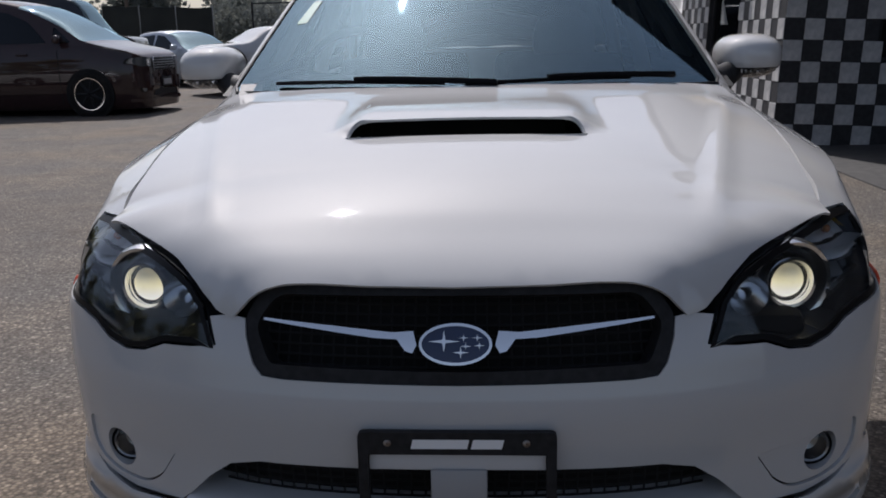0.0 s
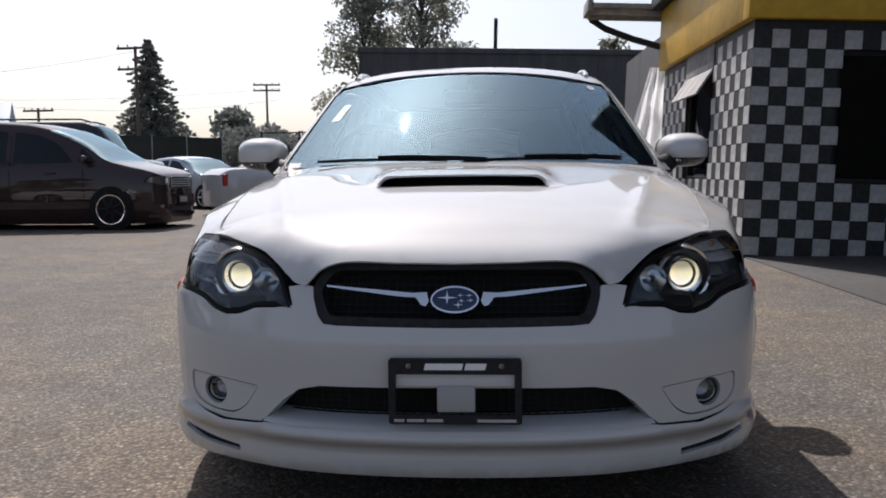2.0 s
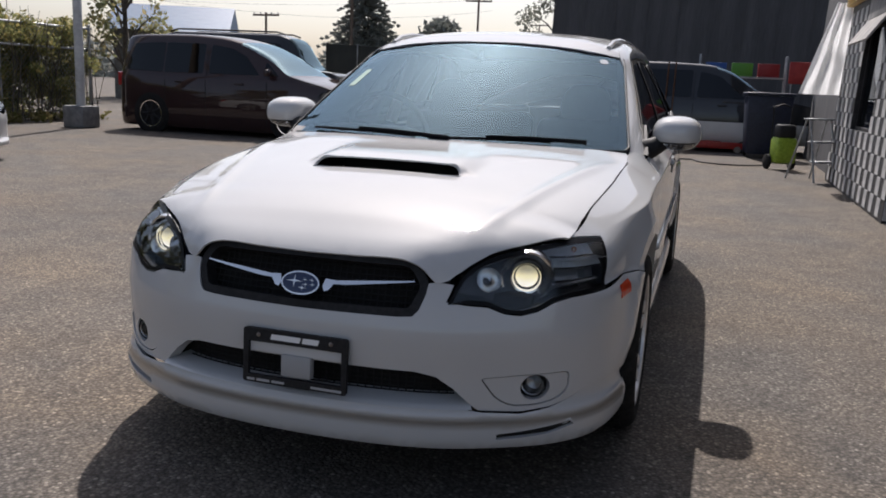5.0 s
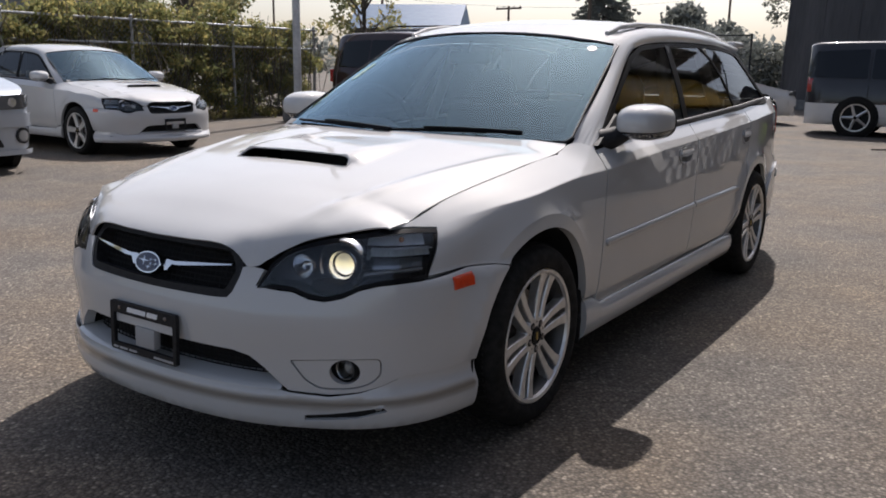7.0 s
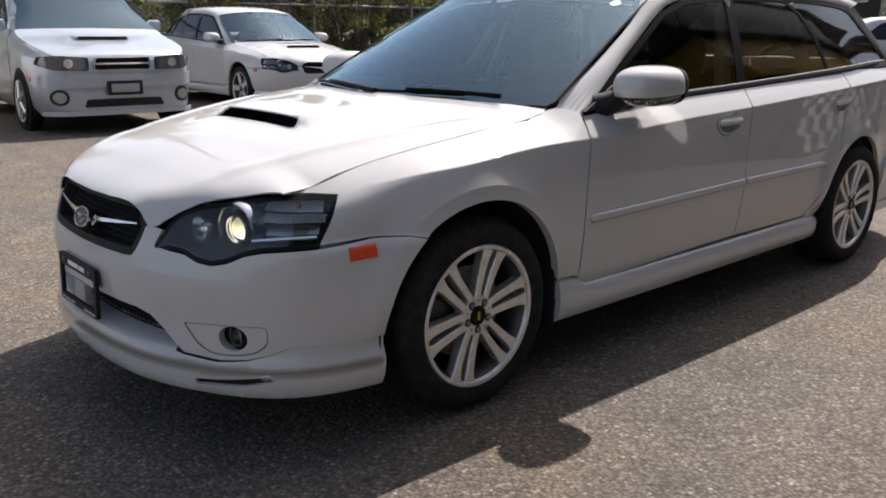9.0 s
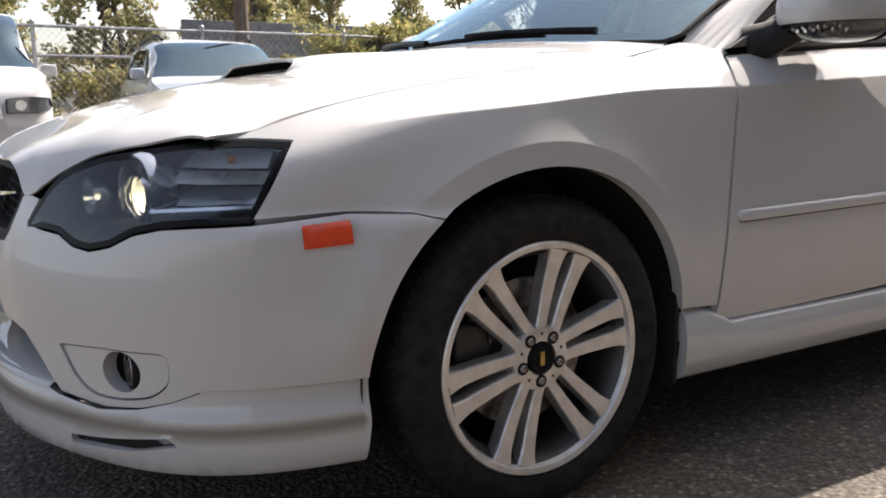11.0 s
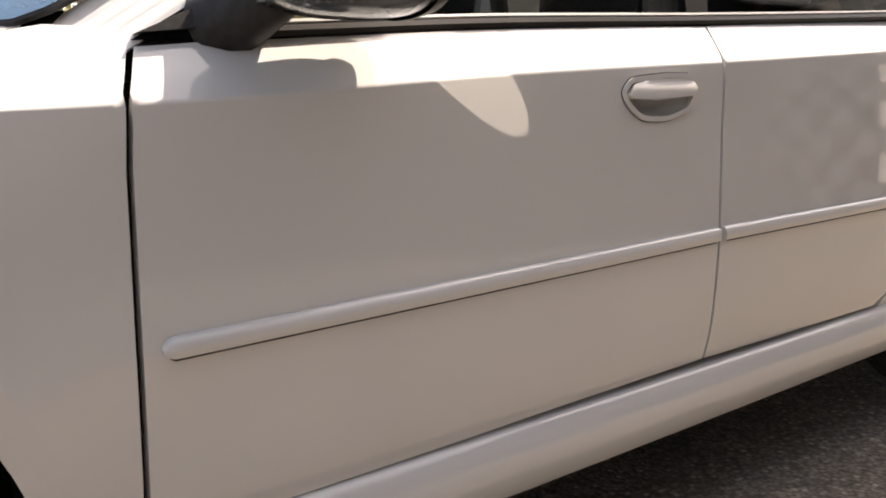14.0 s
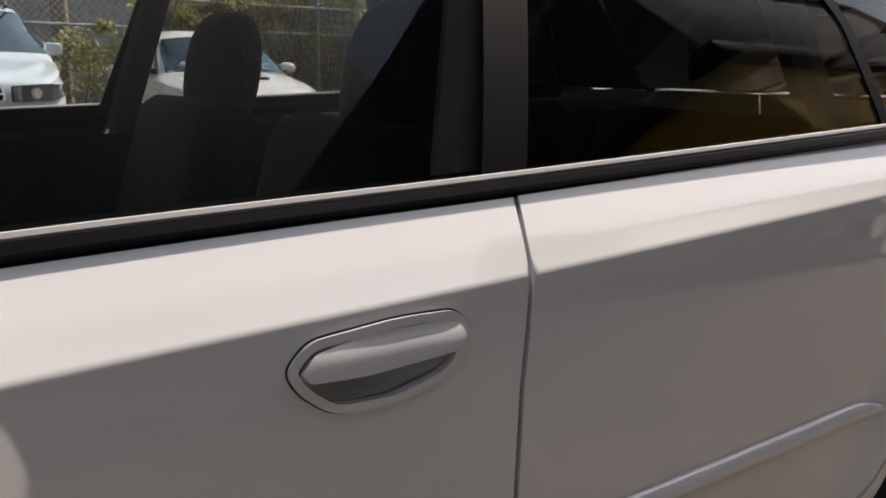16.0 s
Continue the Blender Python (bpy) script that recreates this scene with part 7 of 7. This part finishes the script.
for i in range(3):
    bm = bmesh.new()
    rows = [[bm.verts.new((i * 1.55 + 1.55 * a + .003, .03 * math.sin(a * 11 + i) * (.4 + b), .08 + b * (2.62 - .06 * (i + a) - .03 * math.sin(math.pi * a)))) for b in np.linspace(0, 1, 6)] for a in np.linspace(0, .995, 14)]
    for p, q in zip(rows, rows[1:]):
        for k in range(5):
            bm.faces.new((p[k], p[k + 1], q[k + 1], q[k]))
    part("hedge_panel", bm, HEDGE_SHEET, hedge_sheets)
# wire fence across the end of the yard
gate = thing("yard_fence", pose(0, 23.5, 0), "chain-link yard fence with thin posts", "fence")
for x in np.arange(-6.8, -4.4, 1.15):
    bm = bmesh.new()
    tube(bm, [(x, 0, 0), (x, 0, 2.2)], .03, 8)
    part("post", bm, DARKPAINT, gate)
for z in (2.15, 1.1):
    bm = bmesh.new()
    tube(bm, [(-6.8, 0, z), (-4.5, 0, z)], .022, 6)
    part("rail", bm, DARKPAINT, gate)
wires(-6.8, -4.5, .05, 2.15, .12, 0, gate)

# ---- small things by the shop ----
def pressure_washer(m):
    t = thing("pressure_washer", m, "lime green pressure washer standing on the asphalt", "machine")
    lime = grain(shader("lime_plastic", rough=.4), 20, (.22, .33, .02), (.32, .45, .04), .05)
    boxes("body", [(-.17, .17, -.15, .15, .10, .52)], lime, t, .06)
    boxes("motor_cover", [(-.14, .14, -.13, .13, .50, .72)], BLACK, t, .05)
    bm = bmesh.new()
    tube(bm, [(-.15, .12, .3), (-.15, .16, .98), (0, .17, 1.03), (.15, .16, .98), (.15, .12, .3)], .014, 8)
    part("handle", bm, BLACK, t)
    for sg in (1, -1):
        bm = bmesh.new()
        lathe_x(bm, [(.001, -.03), (.10, -.03), (.12, -.02), (.12, .02), (.10, .03), (.001, .03)], 20)
        part("wheel", bm, RUBBER, t).location = (.2 * sg, .1, .12)
def step_stool(m):
    t = thing("step_stool", m, "grey metal folding step stool by the shop", "stool")
    for sg in (1, -1):
        for y0, y1 in ((-.28, -.04), (.30, .04)):
            bm = bmesh.new()
            tube(bm, [(.21 * sg, y0, 0), (.17 * sg, y1, .85)], .014, 8)
            part("leg", bm, GALV, t)
    for z, y in ((.28, -.20), (.55, -.12), (.86, 0)):
        boxes("tread", [(-.19, .19, y - .09, y + .09, z - .012, z + .012)], GALV, t, .006)
def wheelie_bin(m):
    t = thing("waste_bin", m, "dark blue plastic waste bin", "bin")
    navy = grain(shader("navy_plastic", rough=.5), 20, (.008, .012, .03), (.014, .02, .045), .05)
    bm = bmesh.new()
    vs = box(bm, -.40, .40, -.38, .38, .08, 1.15, .03)
    for v in bm.verts:
        k = .84 + .16 * v.co.z / 1.15
        v.co.x *= k
        v.co.y *= k
    part("body", bm, navy, t)
    boxes("lid", [(-.43, .43, -.42, .42, 1.155, 1.21)], navy, t, .025)
    for sg in (1, -1):
        bm = bmesh.new()
        lathe_x(bm, [(.001, -.03), (.09, -.03), (.10, 0), (.09, .03), (.001, .03)], 18)
        part("wheel", bm, RUBBER, t).location = (.30 * sg, .32, .10)
def step_ladder(m):
    t = thing("step_ladder", m, "tall aluminium step ladder standing open on the asphalt", "ladder")
    for sg in (1, -1):
        for y0, y1 in ((-.52, -.03), (.52, .03)):
            bm = bmesh.new()
            tube(bm, [(.27 * sg, y0, 0), (.16 * sg, y1, 1.95)], .026, 6)
            part("leg", bm, GALV, t)
    for k in range(1, 7):
        z = k * .28
        f = z / 1.95
        w, y = .27 - .11 * f, -.52 + .49 * f
        boxes("tread", [(-w, w, y - .045, y + .045, z - .014, z + .014)], GALV, t, .004)
        if k % 2 == 0:
            boxes("brace", [(-w, w, -y - .015, -y + .015, z - .012, z + .012)], GALV, t, .003)
    boxes("cap", [(-.19, .19, -.09, .09, 1.95, 2.0)], GALV, t, .012)
step_ladder(pose(-3.5, 16.9, 0, 0, 0, 25) @ Matrix.Scale(.92, 4))
pressure_washer(pose(2.15, 12.6, 0, 0, 0, 20))
step_stool(pose(2.45, 11.0, 0, 0, 0, 35))
wheelie_bin(pose(2.0, 15.2, 0, 0, 0, 4))
RUST = grain(shader("rusty_steel", rough=.8, metal=.3), 25, (.09, .045, .025), (.17, .085, .045), .3, second=3)
for x in (.08, .22):
    t = thing("rusty_post", pose(x, 15.9, 0), "thin rust-brown steel post before the camper van", "post", "rusty posts")
    bm = bmesh.new()
    tube(bm, [(0, 0, 0), (.02, 0, 1.75)], .013, 8)
    part("shaft", bm, RUST, t)
    boxes("foot_plate", [(-.07, .07, -.07, .07, 0, .012)], RUST, t, .002)
def floor_jack(m):
    t = thing("trolley_jack", m, "long red trolley jack lying under the camper van", "jack")
    red = grain(shader("red_enamel", rough=.4), 20, (.30, .02, .015), (.42, .03, .02), .05)
    boxes("frame", [(-.75, .75, -.14, -.10, .08, .20), (-.75, .75, .10, .14, .08, .20), (-.72, .72, -.10, .10, .09, .12)], red, t, .01)
    boxes("arm", [(-.55, .35, -.04, .04, .14, .22)], red, t, .012)
    bm = bmesh.new()
    tube(bm, [(.6, 0, .16), (1.25, 0, .42)], .018, 8)
    part("handle", bm, BLACK, t)
    for x in (-.65, .65):
        for sg in (1, -1):
            bm = bmesh.new()
            lathe_x(bm, [(.001, -.02), (.06, -.02), (.07, 0), (.06, .02), (.001, .02)], 16)
            w = part("wheel", bm, STEEL, t)
            w.location, w.rotation_euler = (x, .165 * sg, .07), (0, 0, radians(90))
floor_jack(pose(.9, 16.0, 0, 0, 0, 3))
hose = thing("garden_hose", pose(0, 0, 0), "thin black hose lying on the asphalt", "hose")
bm = bmesh.new()
tube(bm, [(.2 + 1.7 * k + .15 * math.sin(k * 9), 13.1 + .35 * math.sin(k * 7), .014) for k in np.linspace(0, 1, 40)], .012, 6)
part("hose", bm, BLACK, hose)
def board(m, w, h, mat, label):
    t = thing("sign_board", m, label, "sign")
    boxes("panel", [(-w / 2, w / 2, -.015, .015, 0, h)], mat, t, .004)
    for sg in (1, -1):
        bm = bmesh.new()
        tube(bm, [(sg * w * .42, .02, -1.4), (sg * w * .42, .02, h)], .016, 6)
        part("post", bm, GALV, t)
board(pose(2.75, 16.2, 1.4, 0, 0, 0), .75, .42, grain(shader("red_board", rough=.5), 8, (.35, .02, .02), (.48, .04, .03), .05), "small red sign board on two posts")
for i, c in enumerate(((.02, .09, .32), (.10, .30, .03), (.30, .02, .02))):
    t = thing("plastic_crate", pose(1.0 + i * .55, 18.2, 1.55), "coloured plastic crate on a shelf before the hall", "crate", "crates on the shelf")
    cm = shader("crate_plastic", c, .45)
    boxes("base", [(-.22, .22, -.16, .16, 0, .02)], cm, t, .004)
    for s in ((-.22, -.2, -.16, .16), (.2, .22, -.16, .16), (-.2, .2, -.16, -.14), (-.2, .2, .14, .16)):
        boxes("side", [(*s, .02, .28)], cm, t, .004)
rackt = thing("storage_rack", pose(1.55, 18.2, 0), "steel storage rack before the dark hall", "rack")
for x in (-.9, .9):
    for y in (-.2, .2):
        boxes("upright", [(x - .02, x + .02, y - .02, y + .02, 0, 2.0)], GALV, rackt, .003)
for z in (.4, 1.0, 1.53):
    boxes("shelf", [(-.9, .9, -.22, .22, z - .015, z + .015)], GALV, rackt, .004)
